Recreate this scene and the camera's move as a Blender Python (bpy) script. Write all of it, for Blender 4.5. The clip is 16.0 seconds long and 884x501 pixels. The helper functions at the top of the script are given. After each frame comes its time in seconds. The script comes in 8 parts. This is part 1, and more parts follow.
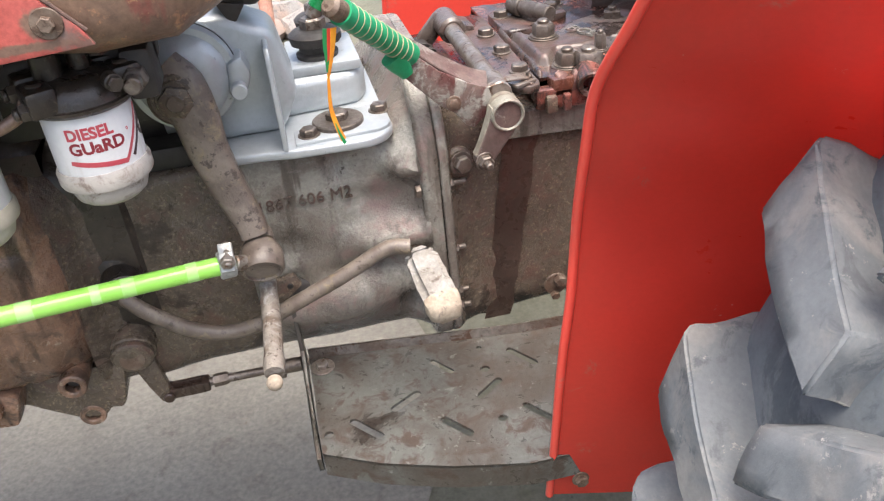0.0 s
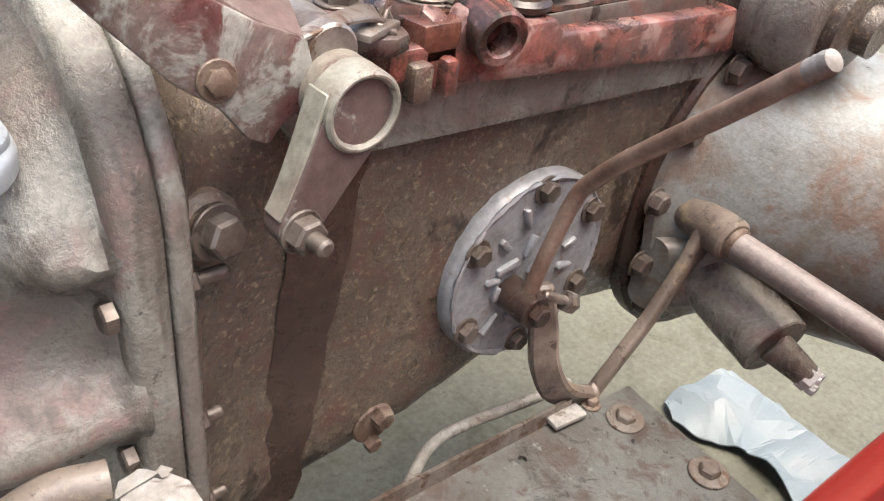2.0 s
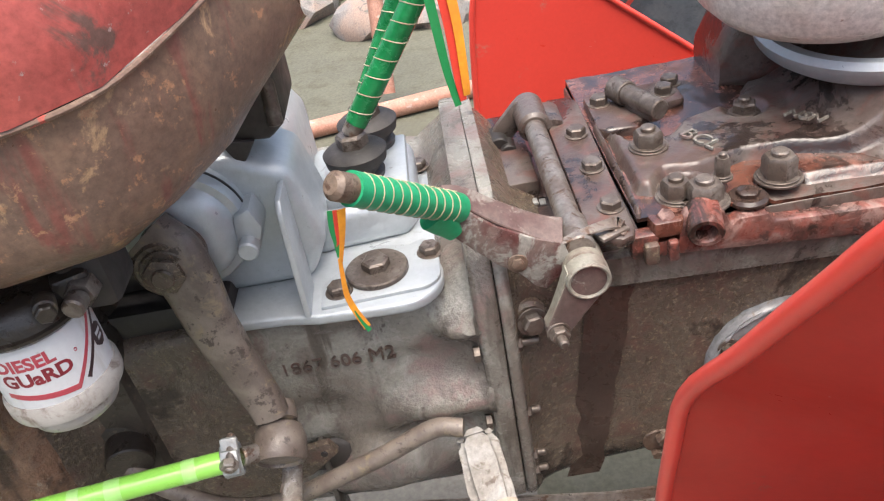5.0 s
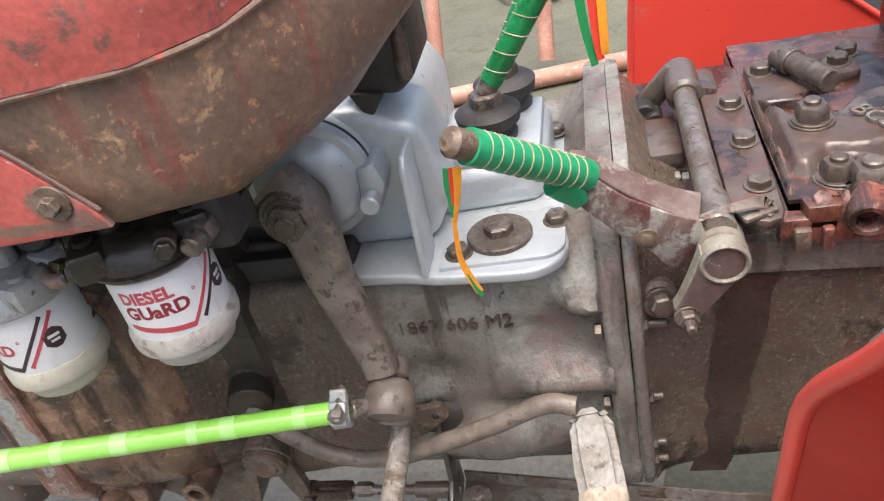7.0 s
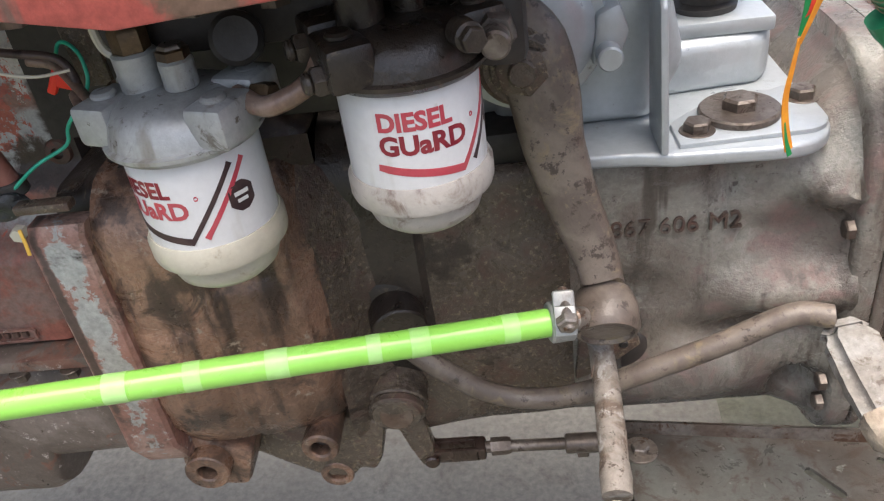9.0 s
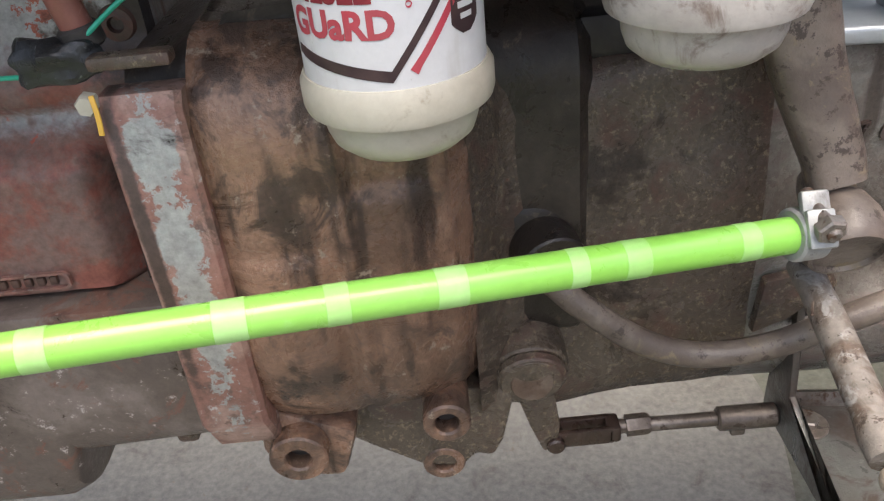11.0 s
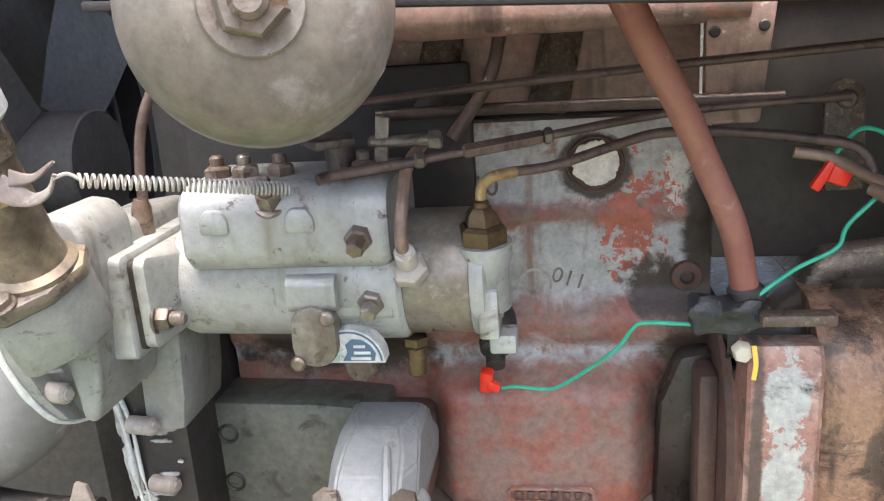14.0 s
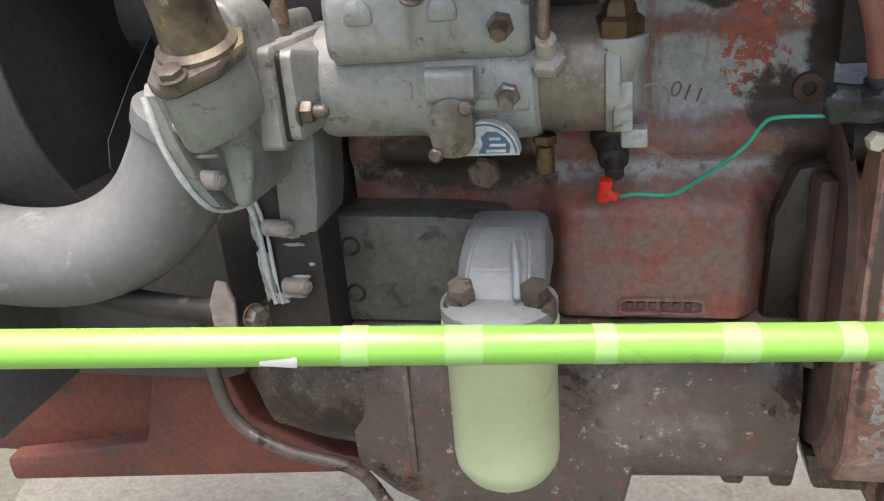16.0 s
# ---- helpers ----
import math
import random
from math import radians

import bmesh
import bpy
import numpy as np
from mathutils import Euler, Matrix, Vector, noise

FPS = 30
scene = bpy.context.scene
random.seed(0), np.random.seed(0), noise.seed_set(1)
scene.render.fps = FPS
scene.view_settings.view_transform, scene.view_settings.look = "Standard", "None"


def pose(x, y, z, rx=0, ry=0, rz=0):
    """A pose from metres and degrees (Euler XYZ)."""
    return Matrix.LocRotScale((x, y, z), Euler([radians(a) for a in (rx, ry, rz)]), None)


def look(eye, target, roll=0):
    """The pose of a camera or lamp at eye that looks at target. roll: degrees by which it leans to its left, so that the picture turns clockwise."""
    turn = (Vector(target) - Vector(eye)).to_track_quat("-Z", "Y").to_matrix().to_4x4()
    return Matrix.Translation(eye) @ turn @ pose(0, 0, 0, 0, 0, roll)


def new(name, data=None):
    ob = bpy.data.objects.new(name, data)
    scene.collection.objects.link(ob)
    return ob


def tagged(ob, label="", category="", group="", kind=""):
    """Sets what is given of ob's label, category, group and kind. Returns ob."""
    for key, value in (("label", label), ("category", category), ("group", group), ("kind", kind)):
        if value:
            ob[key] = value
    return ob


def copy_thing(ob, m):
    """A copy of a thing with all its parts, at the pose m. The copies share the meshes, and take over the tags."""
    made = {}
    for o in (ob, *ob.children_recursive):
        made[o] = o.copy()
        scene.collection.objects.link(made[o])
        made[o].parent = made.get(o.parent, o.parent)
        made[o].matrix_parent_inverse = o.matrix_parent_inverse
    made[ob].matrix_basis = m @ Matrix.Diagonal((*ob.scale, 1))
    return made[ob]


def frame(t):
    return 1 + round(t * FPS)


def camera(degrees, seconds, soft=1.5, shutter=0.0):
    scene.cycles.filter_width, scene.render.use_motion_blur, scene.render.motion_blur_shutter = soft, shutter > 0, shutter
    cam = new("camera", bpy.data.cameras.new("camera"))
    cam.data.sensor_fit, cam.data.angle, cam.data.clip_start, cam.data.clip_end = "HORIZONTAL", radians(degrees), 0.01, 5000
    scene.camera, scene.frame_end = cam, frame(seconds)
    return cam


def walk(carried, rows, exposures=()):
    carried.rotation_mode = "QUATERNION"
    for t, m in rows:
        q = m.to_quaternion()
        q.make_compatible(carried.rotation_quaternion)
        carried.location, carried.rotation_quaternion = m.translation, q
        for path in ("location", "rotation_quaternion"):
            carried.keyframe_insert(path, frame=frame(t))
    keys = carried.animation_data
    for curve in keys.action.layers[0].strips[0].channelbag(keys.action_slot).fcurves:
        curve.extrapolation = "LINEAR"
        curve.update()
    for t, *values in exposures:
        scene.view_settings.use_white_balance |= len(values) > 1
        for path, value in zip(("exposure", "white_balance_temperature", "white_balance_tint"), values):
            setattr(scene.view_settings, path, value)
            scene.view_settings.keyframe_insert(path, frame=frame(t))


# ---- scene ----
cam = camera(57.60, 16.0, 1.2)
PATH = [
    (0, (-0.1571, -1.0600, 1.2219), (0.1276, 0.6001, 0.1436), -5.94),
    (0.5, (-0.2248, -0.7815, 1.1305), (0.2220, 0.8016, -0.0072), -2.96),
    (1, (-0.2084, -0.6062, 0.9857), (0.5568, 0.8310, -0.1757), 3.59),
    (1.5, (-0.1443, -0.5188, 0.9716), (0.9067, 0.7707, -0.1385), 7.29),
    (2, (-0.1171, -0.4937, 0.9987), (1.0372, 0.6985, -0.1176), 7.76),
    (2.5, (-0.1204, -0.4951, 1.0016), (1.0730, 0.6358, -0.1372), 7.87),
    (3, (-0.1455, -0.4941, 1.0081), (0.9594, 0.6934, -0.1618), 5.54),
    (3.5, (-0.1712, -0.5798, 1.1380), (0.7140, 0.7576, -0.0568), 1.22),
    (4, (-0.0918, -0.7070, 1.2195), (0.4602, 0.8095, 0.0382), -4.23),
    (4.5, (-0.0595, -0.7786, 1.2902), (0.1896, 0.8375, 0.1385), -7.68),
    (4.7, (-0.0392, -0.7865, 1.2893), (0.0736, 0.8533, 0.1499), -9.22),
    (6.8, (0.0055, -0.7659, 1.2623), (-0.4185, 0.8360, 0.1425), -14.39),
    (7, (0.0012, -0.7655, 1.2623), (-0.4406, 0.8310, 0.1415), -14.31),
    (7.5, (-0.0010, -0.7745, 1.2637), (-0.4555, 0.8230, 0.1495), -13.85),
    (8, (-0.0330, -0.8010, 1.2601), (-0.4464, 0.8252, 0.1717), -12.28),
    (8.5, (-0.1303, -0.8218, 1.2302), (-0.4982, 0.8280, 0.1611), -11.09),
    (8.7, (-0.2081, -0.7849, 1.1885), (-0.5012, 0.8581, 0.0865), -10.14),
    (10.8, (-0.4406, -0.6491, 0.9995), (-0.4500, 1.0350, -0.0793), -6.16),
    (11, (-0.4628, -0.6545, 1.0000), (-0.4858, 1.0385, -0.0644), -6.02),
    (11.5, (-0.5087, -0.6620, 1.0071), (-0.5905, 1.0678, 0.0064), -6.10),
    (12, (-0.5483, -0.6698, 1.0296), (-0.6894, 1.1168, 0.1418), -6.24),
    (12.5, (-0.6015, -0.6759, 1.0422), (-0.7837, 1.1571, 0.2632), -5.89),
    (13, (-0.6462, -0.6815, 1.0478), (-0.8618, 1.1923, 0.3825), -5.08),
    (13.5, (-0.6889, -0.6984, 1.0630), (-0.9355, 1.2012, 0.4877), -4.28),
    (14, (-0.7308, -0.7144, 1.0597), (-1.0326, 1.1821, 0.5008), -4.02),
    (14.5, (-0.7869, -0.7439, 1.0460), (-1.1055, 1.1471, 0.4783), -3.90),
    (15, (-0.8044, -0.7412, 1.0300), (-1.1183, 1.1349, 0.4120), -3.97),
    (15.5, (-0.8041, -0.7532, 1.0027), (-1.1586, 1.0853, 0.2998), -4.41),
    (16, (-0.7827, -0.7629, 1.0014), (-1.1907, 1.0443, 0.2481), -4.83),
]
EXPOSURES = [(0.0, 1.08), (0.5, 0.98), (1.0, 0.98), (1.5, 1.05), (2.0, 1.15), (3.0, 1.13), (3.5, 1.13), (4.0, 1.10), (4.5, 0.94), (7.0, 0.78), (8.5, 0.75), (11.0, 0.86), (12.0, 0.98), (12.5, 1.30), (13.5, 1.85), (14.5, 1.74), (15.2, 1.54), (16.0, 0.88)]
walk(cam, [(t, look(eye, target, roll)) for t, eye, target, roll in PATH], EXPOSURES)

# ---- world and light ----
world = bpy.data.worlds.new("sky")
scene.world = world
world.use_nodes = True
wn = world.node_tree
sky = wn.nodes.new("ShaderNodeTexSky")
sky.sky_type, sky.sun_disc = "NISHITA", False
sky.sun_elevation, sky.sun_rotation = radians(77), radians(165)
sky.dust_density, sky.air_density = 7.0, 1.0
wn.links.new(sky.outputs[0], wn.nodes["Background"].inputs[0])
wn.nodes["Background"].inputs[1].default_value = 0.205
sun = new("sun", bpy.data.lights.new("sun", "SUN"))
sun.data.energy, sun.data.angle, sun.data.color = 2.0, radians(50), (1.0, 0.95, 0.88)
sun.matrix_world = look((0.3, -1.1, 5.5), (0, 0, 0.5))

# ---- shape helpers ----
ROOT = {}


def vec(p):
    return Vector(p)


def join(*some):
    out = bmesh.new()
    for b in some:
        me = bpy.data.meshes.new("tmp")
        b.to_mesh(me)
        out.from_mesh(me)
        bpy.data.meshes.remove(me)
        b.free()
    return out


def box(c, s, bev=0.003, turn=(0, 0, 0), seg=2):
    bm = bmesh.new()
    bmesh.ops.create_cube(bm, size=1, matrix=Matrix.Diagonal((*s, 1)))
    if bev:
        bmesh.ops.bevel(bm, geom=bm.edges[:], offset=min(bev, min(s) * 0.45), segments=seg, affect="EDGES", profile=0.5)
    bmesh.ops.transform(bm, matrix=pose(*c, *turn), verts=bm.verts)
    return bm


def prism(pts, axis, a, b, bev=0.0, seg=2):
    """A polygon pushed along an axis from a to b; its points are the two other coordinates in x, y, z order."""
    put = {"x": lambda u, v, w: (w, u, v), "y": lambda u, v, w: (u, w, v), "z": lambda u, v, w: (u, v, w)}[axis]
    bm = bmesh.new()
    lo = [bm.verts.new(put(u, v, a)) for u, v in pts]
    hi = [bm.verts.new(put(u, v, b)) for u, v in pts]
    bm.faces.new(lo)
    bm.faces.new(hi[::-1])
    n = len(pts)
    for i in range(n):
        bm.faces.new((lo[i], hi[i], hi[(i + 1) % n], lo[(i + 1) % n]))
    bmesh.ops.recalc_face_normals(bm, faces=bm.faces)
    if bev:
        bmesh.ops.bevel(bm, geom=bm.edges[:], offset=bev, segments=seg, affect="EDGES", profile=0.5, clamp_overlap=True)
    return bm


def axes_of(d):
    d = vec(d).normalized()
    u = d.orthogonal().normalized()
    return d, u, d.cross(u)


def skin(rings, closed_ends=True):
    bm = bmesh.new()
    rows = [[bm.verts.new(p) for p in ring] for ring in rings]
    n = len(rows[0])
    for r0, r1 in zip(rows, rows[1:]):
        for i in range(n):
            bm.faces.new((r0[i], r0[(i + 1) % n], r1[(i + 1) % n], r1[i]))
    if closed_ends:
        bm.faces.new(rows[0][::-1])
        bm.faces.new(rows[-1])
    bmesh.ops.recalc_face_normals(bm, faces=bm.faces)
    return bm


def lathe(o, d, prof, seg=32, ends=True):
    """A turned form: prof is (radius, height along d)."""
    d, u, v = axes_of(d)
    o = vec(o)
    rings = [[o + d * h + (u * math.cos(a) + v * math.sin(a)) * max(r, 1e-5) for a in (2 * math.pi * k / seg for k in range(seg))] for r, h in prof]
    if not ends:
        rings.append(rings[0])
    return skin(rings, ends)


def cyl(p0, p1, r, r2=None, seg=24, bev=0.0015):
    p0, p1 = vec(p0), vec(p1)
    h = (p1 - p0).length
    r2 = r if r2 is None else r2
    bev = min(bev, h * 0.4, r * 0.4, r2 * 0.4)
    return lathe(p0, p1 - p0, [(r - bev, 0), (r, bev), (r2, h - bev), (r2 - bev, h)], seg)


def pipe_ring(p0, p1, r, inner, seg=28):
    """A hollow cylinder, its bore open at p1."""
    p0, p1 = vec(p0), vec(p1)
    h = (p1 - p0).length
    b = 0.0015
    return lathe(p0, p1 - p0, [(r - b, 0), (r, b), (r, h - b), (r - b, h), (inner + b, h), (inner, h - b), (inner, h * 0.3), (0, h * 0.3)], seg)


def smooth_line(pts, res=6):
    pts = [vec(p) for p in pts]
    if len(pts) < 3:
        return pts
    ext = [2 * pts[0] - pts[1]] + pts + [2 * pts[-1] - pts[-2]]
    out = []
    for i in range(1, len(ext) - 2):
        a, b, c, d = ext[i - 1 : i + 3]
        for k in range(res):
            t = k / res
            out.append(0.5 * (2 * b + (c - a) * t + (2 * a - 5 * b + 4 * c - d) * t * t + (3 * b - a - 3 * c + d) * t**3))
    return out + [pts[-1]]


def tube(pts, r, seg=10, res=6, taper=None, wobble=0.0):
    line = smooth_line(pts, res)
    rings, u = [], None
    for i, p in enumerate(line):
        d = (line[min(i + 1, len(line) - 1)] - line[max(i - 1, 0)]).normalized()
        u = (u - d * u.dot(d)).normalized() if u else d.orthogonal().normalized()
        v = d.cross(u)
        rr = r if taper is None else r + (taper - r) * i / (len(line) - 1)
        rr *= 1 + wobble * noise.noise(p * 60)
        rings.append([p + (u * math.cos(a) + v * math.sin(a)) * rr for a in (2 * math.pi * k / seg for k in range(seg))])
    return skin(rings)


def strip(pts, across, w, th):
    """A flat strap along a smooth line: across is the direction of its width."""
    line = smooth_line(pts, 6)
    rings, s = [], vec(across).normalized()
    for i, p in enumerate(line):
        d = (line[min(i + 1, len(line) - 1)] - line[max(i - 1, 0)]).normalized()
        a = (s - d * s.dot(d)).normalized()
        n = d.cross(a)
        ww = w[0] + (w[1] - w[0]) * i / (len(line) - 1) if isinstance(w, tuple) else w
        rings.append([p + a * ww / 2 + n * th / 2, p + a * ww / 2 - n * th / 2, p - a * ww / 2 - n * th / 2, p - a * ww / 2 + n * th / 2])
    bm = skin(rings)
    bmesh.ops.bevel(bm, geom=[e for e in bm.edges if e.calc_face_angle(0) > 0.8], offset=th * 0.25, segments=1, affect="EDGES")
    return bm


def forging(pts, across, widths, th):
    """A drop-forged bar of rounded oblong section along a smooth line."""
    line = smooth_line(pts, 6)
    s, rings = vec(across).normalized(), []
    for i, p in enumerate(line):
        d = (line[min(i + 1, len(line) - 1)] - line[max(i - 1, 0)]).normalized()
        a = (s - d * s.dot(d)).normalized()
        n = d.cross(a)
        f = i / (len(line) - 1) * (len(widths) - 1)
        k = min(int(f), len(widths) - 2)
        w = widths[k] + (widths[k + 1] - widths[k]) * (f - k)
        ring = []
        for j in range(20):
            c, q = math.cos(2 * math.pi * j / 20), math.sin(2 * math.pi * j / 20)
            ring.append(p + a * math.copysign(abs(c) ** 0.62, c) * w / 2 + n * math.copysign(abs(q) ** 0.62, q) * th / 2 + a * 0.0008 * noise.noise(p * 55))
        rings.append(ring)
    return skin(rings)


def ball(c, r, s=(1, 1, 1), sub=3):
    bm = bmesh.new()
    bmesh.ops.create_icosphere(bm, subdivisions=sub, radius=r, matrix=Matrix.Translation(c) @ Matrix.Diagonal((*s, 1)))
    return bm


def hexhead(p, d, r, h, turn=0.0):
    d, u, v = axes_of(d)
    p = vec(p)
    ring = lambda rr, hh: [p + d * hh + (u * math.cos(a) + v * math.sin(a)) * rr for a in (turn + math.pi * k / 3 for k in range(6))]
    return skin([ring(r, 0), ring(r, h * 0.82), ring(r * 0.84, h)])


def washer(p, d, r, h=0.002):
    return cyl(p, vec(p) + vec(d).normalized() * h, r, seg=20, bev=0.0006)


def rr(u0, u1, v0, v1, r, n=4):
    """A rounded rectangle as a loop of points; r may be one radius or four (u0v0, u1v0, u1v1, u0v1)."""
    r = (r,) * 4 if not isinstance(r, tuple) else r
    out = []
    for (cu, cv, a0), q in zip(((u0 + r[0], v0 + r[0], 180), (u1 - r[1], v0 + r[1], 270), (u1 - r[2], v1 - r[2], 0), (u0 + r[3], v1 - r[3], 90)), r):
        out += [(cu + q * math.cos(radians(a0 + 90 * k / n)), cv + q * math.sin(radians(a0 + 90 * k / n))) for k in range(n + 1)]
    return out


def loft_x(rows):
    """A casting along x: rows of (x, y0, y1, z0, z1, radii)."""
    return skin([[(x, u, v) for u, v in rr(y0, y1, z0, z1, r, 5)] for x, y0, y1, z0, z1, r in rows])


def cast_loft(rows, step=0.009, swells=(), rough=0.002):
    """A rough casting along x with fine skin: swells are (x, z, half length, half height, depth) on its sides."""
    rings = []
    for (xa, *a, ra), (xb, *b, rb) in zip(rows, rows[1:]):
        ra, rb = [(q,) * 4 if not isinstance(q, tuple) else q for q in (ra, rb)]
        n = max(1, round(abs(xb - xa) / step))
        for k in range(n + (xb == rows[-1][0])):
            t = k / n
            m = [u + (v - u) * t for u, v in zip(a, b)]
            loop = rr(*m, tuple(u + (v - u) * t for u, v in zip(ra, rb)), 5)
            fine = []
            for i in range(len(loop)):
                p, q = loop[i], loop[(i + 1) % len(loop)]
                cuts = 26 if i % 6 == 5 else 1
                fine += [(p[0] + (q[0] - p[0]) * j / cuts, p[1] + (q[1] - p[1]) * j / cuts) for j in range(cuts)]
            rings.append([Vector((xa + (xb - xa) * t, u, v)) for u, v in fine])
    for ring in rings:
        for p in ring:
            f = min(1.0, max(0.0, (rows[0][4] + 0.27 - p.z) / 0.02)) if swells else 1.0
            d = rough * noise.noise(p * 13) + rough * 0.45 * noise.noise(p * 45)
            for x, z, sx, sz, h in swells:
                d += h * math.exp(-(((p.x - x) / sx) ** 2 + ((p.z - z) / sz) ** 2) ** 1.4)
            if abs(p.y) > 0.1:
                p.y += d * f * (1 if p.y > 0 else -1)
    return skin(rings)


def plate_with_holes(outline, holes, z, th):
    """A flat sheet in the x, y plane with true holes through it."""
    bm = bmesh.new()
    edges = []
    for loop in [outline, *holes]:
        vs = [bm.verts.new((x, y, z)) for x, y in loop]
        edges += [bm.edges.new((a, b)) for a, b in zip(vs, vs[1:] + vs[:1])]
    bmesh.ops.triangle_fill(bm, use_beauty=True, use_dissolve=False, edges=edges)
    made = bmesh.ops.extrude_face_region(bm, geom=bm.faces[:])
    bmesh.ops.translate(bm, vec=(0, 0, -th), verts=[g for g in made["geom"] if isinstance(g, bmesh.types.BMVert)])
    bmesh.ops.recalc_face_normals(bm, faces=bm.faces)
    return bm


def rough_up(bm, amount, size, seed=0.0):
    """Uneven casting: moves the points a little along their normals."""
    bm.normal_update()
    for v in bm.verts:
        v.co += v.normal * amount * noise.noise(v.co * size + Vector((seed, seed, seed)))
    return bm


def mesh_of(name, bm, mat, at, angle=38):
    me = bpy.data.meshes.new(name)
    bmesh.ops.translate(bm, vec=-vec(at), verts=bm.verts)
    bm.to_mesh(me)
    bm.free()
    me.materials.append(mat)
    me.polygons.foreach_set("use_smooth", [True] * len(me.polygons))
    me.set_sharp_from_angle(angle=radians(angle))
    return me


def thing(name, at, label, category, group="", kind=""):
    ob = new(name)
    ob.location = at
    ob.empty_display_size = 0.02
    ROOT[ob] = vec(at)
    return tagged(ob, label, category, group, kind)


def part(name, bm, mat, parent, label="", angle=38):
    ob = new(name, mesh_of(name, bm, mat, ROOT[parent], angle))
    ob.parent = parent
    ROOT[ob] = ROOT[parent]
    return tagged(ob, label)


def solid(name, bm, mat, at, label, category, group="", kind="", angle=38):
    ob = new(name, mesh_of(name, bm, mat, at, angle))
    ob.location = at
    ROOT[ob] = vec(at)
    return tagged(ob, label, category, group, kind)


def bolt(parent, p, d, r=0.008, h=0.006, mat=None, wash=1.5, name="bolt", turn=0.3, stud=0.0):
    d = vec(d).normalized()
    some = [hexhead(vec(p) + d * (0.002 if wash else 0), d, r, h, turn)]
    if wash:
        some.append(washer(p, d, r * wash))
    if stud:
        some.append(cyl(vec(p) + d * h, vec(p) + d * (h + stud), r * 0.5, seg=12))
    return part(name, join(*some), mat, parent)


# ---- materials ----
def grime(name, c0, c1=None, c2=None, s=7.0, mix=0.5, soft=0.12, s2=38.0, wear=0.3, soft2=0.05, rough=0.55, rv=0.25, metal=0.0, bump=0.3, bs=160.0,
          coat=0.0, streak=None, st=0.3, c3=None, s3=90.0, w3=0.25, var=0.25, aniso=(1, 1, 1), sat=1.0, oil=0.0, so=7.0, oil_col=(0.03, 0.02, 0.015), bands=(), band_col=(0.3, 0.1, 0.07), band_col2=(0.2, 0.12, 0.1), spots=()):
    """Worn, soiled surface: a coat c0, large stains c1, smaller patches c2, runs down the side, fine specks c3, and cast grain."""
    mat = bpy.data.materials.new(name)
    mat.use_nodes = True
    nt = mat.node_tree
    N, link = nt.nodes.new, nt.links.new
    bsdf = nt.nodes["Principled BSDF"]
    tc, info = N("ShaderNodeTexCoord"), N("ShaderNodeObjectInfo")
    shift = N("ShaderNodeVectorMath")
    shift.operation = "MULTIPLY_ADD"
    shift.inputs[1].default_value = aniso
    rnd = N("ShaderNodeVectorMath")
    rnd.operation = "SCALE"
    rnd.inputs[0].default_value = (3.1, 5.7, 2.3)
    link(info.outputs["Random"], rnd.inputs["Scale"])
    link(tc.outputs["Object"], shift.inputs[0])
    link(rnd.outputs[0], shift.inputs[2])

    def noise_node(scale, detail=5, rough_=0.62, vector=None, dist=0.0):
        n = N("ShaderNodeTexNoise")
        n.inputs["Scale"].default_value, n.inputs["Detail"].default_value, n.inputs["Roughness"].default_value, n.inputs["Distortion"].default_value = scale, detail, rough_, dist
        link(vector or shift.outputs[0], n.inputs["Vector"])
        return n.outputs["Fac"]

    def step(value, mid, half):
        r = N("ShaderNodeMapRange")
        r.interpolation_type = "SMOOTHSTEP"
        r.inputs["From Min"].default_value, r.inputs["From Max"].default_value = mid - half, mid + half
        link(value, r.inputs["Value"])
        return r.outputs[0]

    def blend(fac, a, b):
        m = N("ShaderNodeMix")
        m.data_type = "RGBA"
        link(fac, m.inputs["Factor"])
        for col, sock in ((a, m.inputs["A"]), (b, m.inputs["B"])):
            if isinstance(col, tuple):
                sock.default_value = (*col, 1)
            else:
                link(col, sock)
        return m.outputs["Result"]

    big = noise_node(s, 6, 0.6, dist=0.4)
    col = c0
    if c1:
        col = blend(step(big, 0.5 + (0.5 - mix) * 0.45, soft), col, c1)
    mid = noise_node(s2, 6, 0.7, dist=0.6)
    if bands:
        place = N("ShaderNodeSeparateXYZ")
        link(N("ShaderNodeNewGeometry").outputs["Position"], place.inputs[0])
        ragged = noise_node(30, 8, 0.72, dist=0.5)
        other = blend(step(noise_node(26, 7, 0.7), 0.5, 0.1), band_col, band_col2)
        for z0, half, wob in bands:
            off = N("ShaderNodeMath")
            off.operation = "SUBTRACT"
            link(place.outputs["Z"], off.inputs[0])
            off.inputs[1].default_value = z0
            far = N("ShaderNodeMath")
            far.operation = "ABSOLUTE"
            link(off.outputs[0], far.inputs[0])
            edge = N("ShaderNodeMath")
            edge.operation = "MULTIPLY_ADD"
            link(ragged, edge.inputs[0])
            edge.inputs[1].default_value = -wob
            link(far.outputs[0], edge.inputs[2])
            keep = N("ShaderNodeMath")
            keep.operation = "SUBTRACT"
            keep.inputs[0].default_value = 0.0
            link(edge.outputs[0], keep.inputs[1])
            col = blend(step(keep.outputs[0], -half + wob * 0.5, wob * 0.16), col, other)
    if c2:
        col = blend(step(mid, 0.5 + (0.5 - wear) * 0.45, soft2), col, c2)
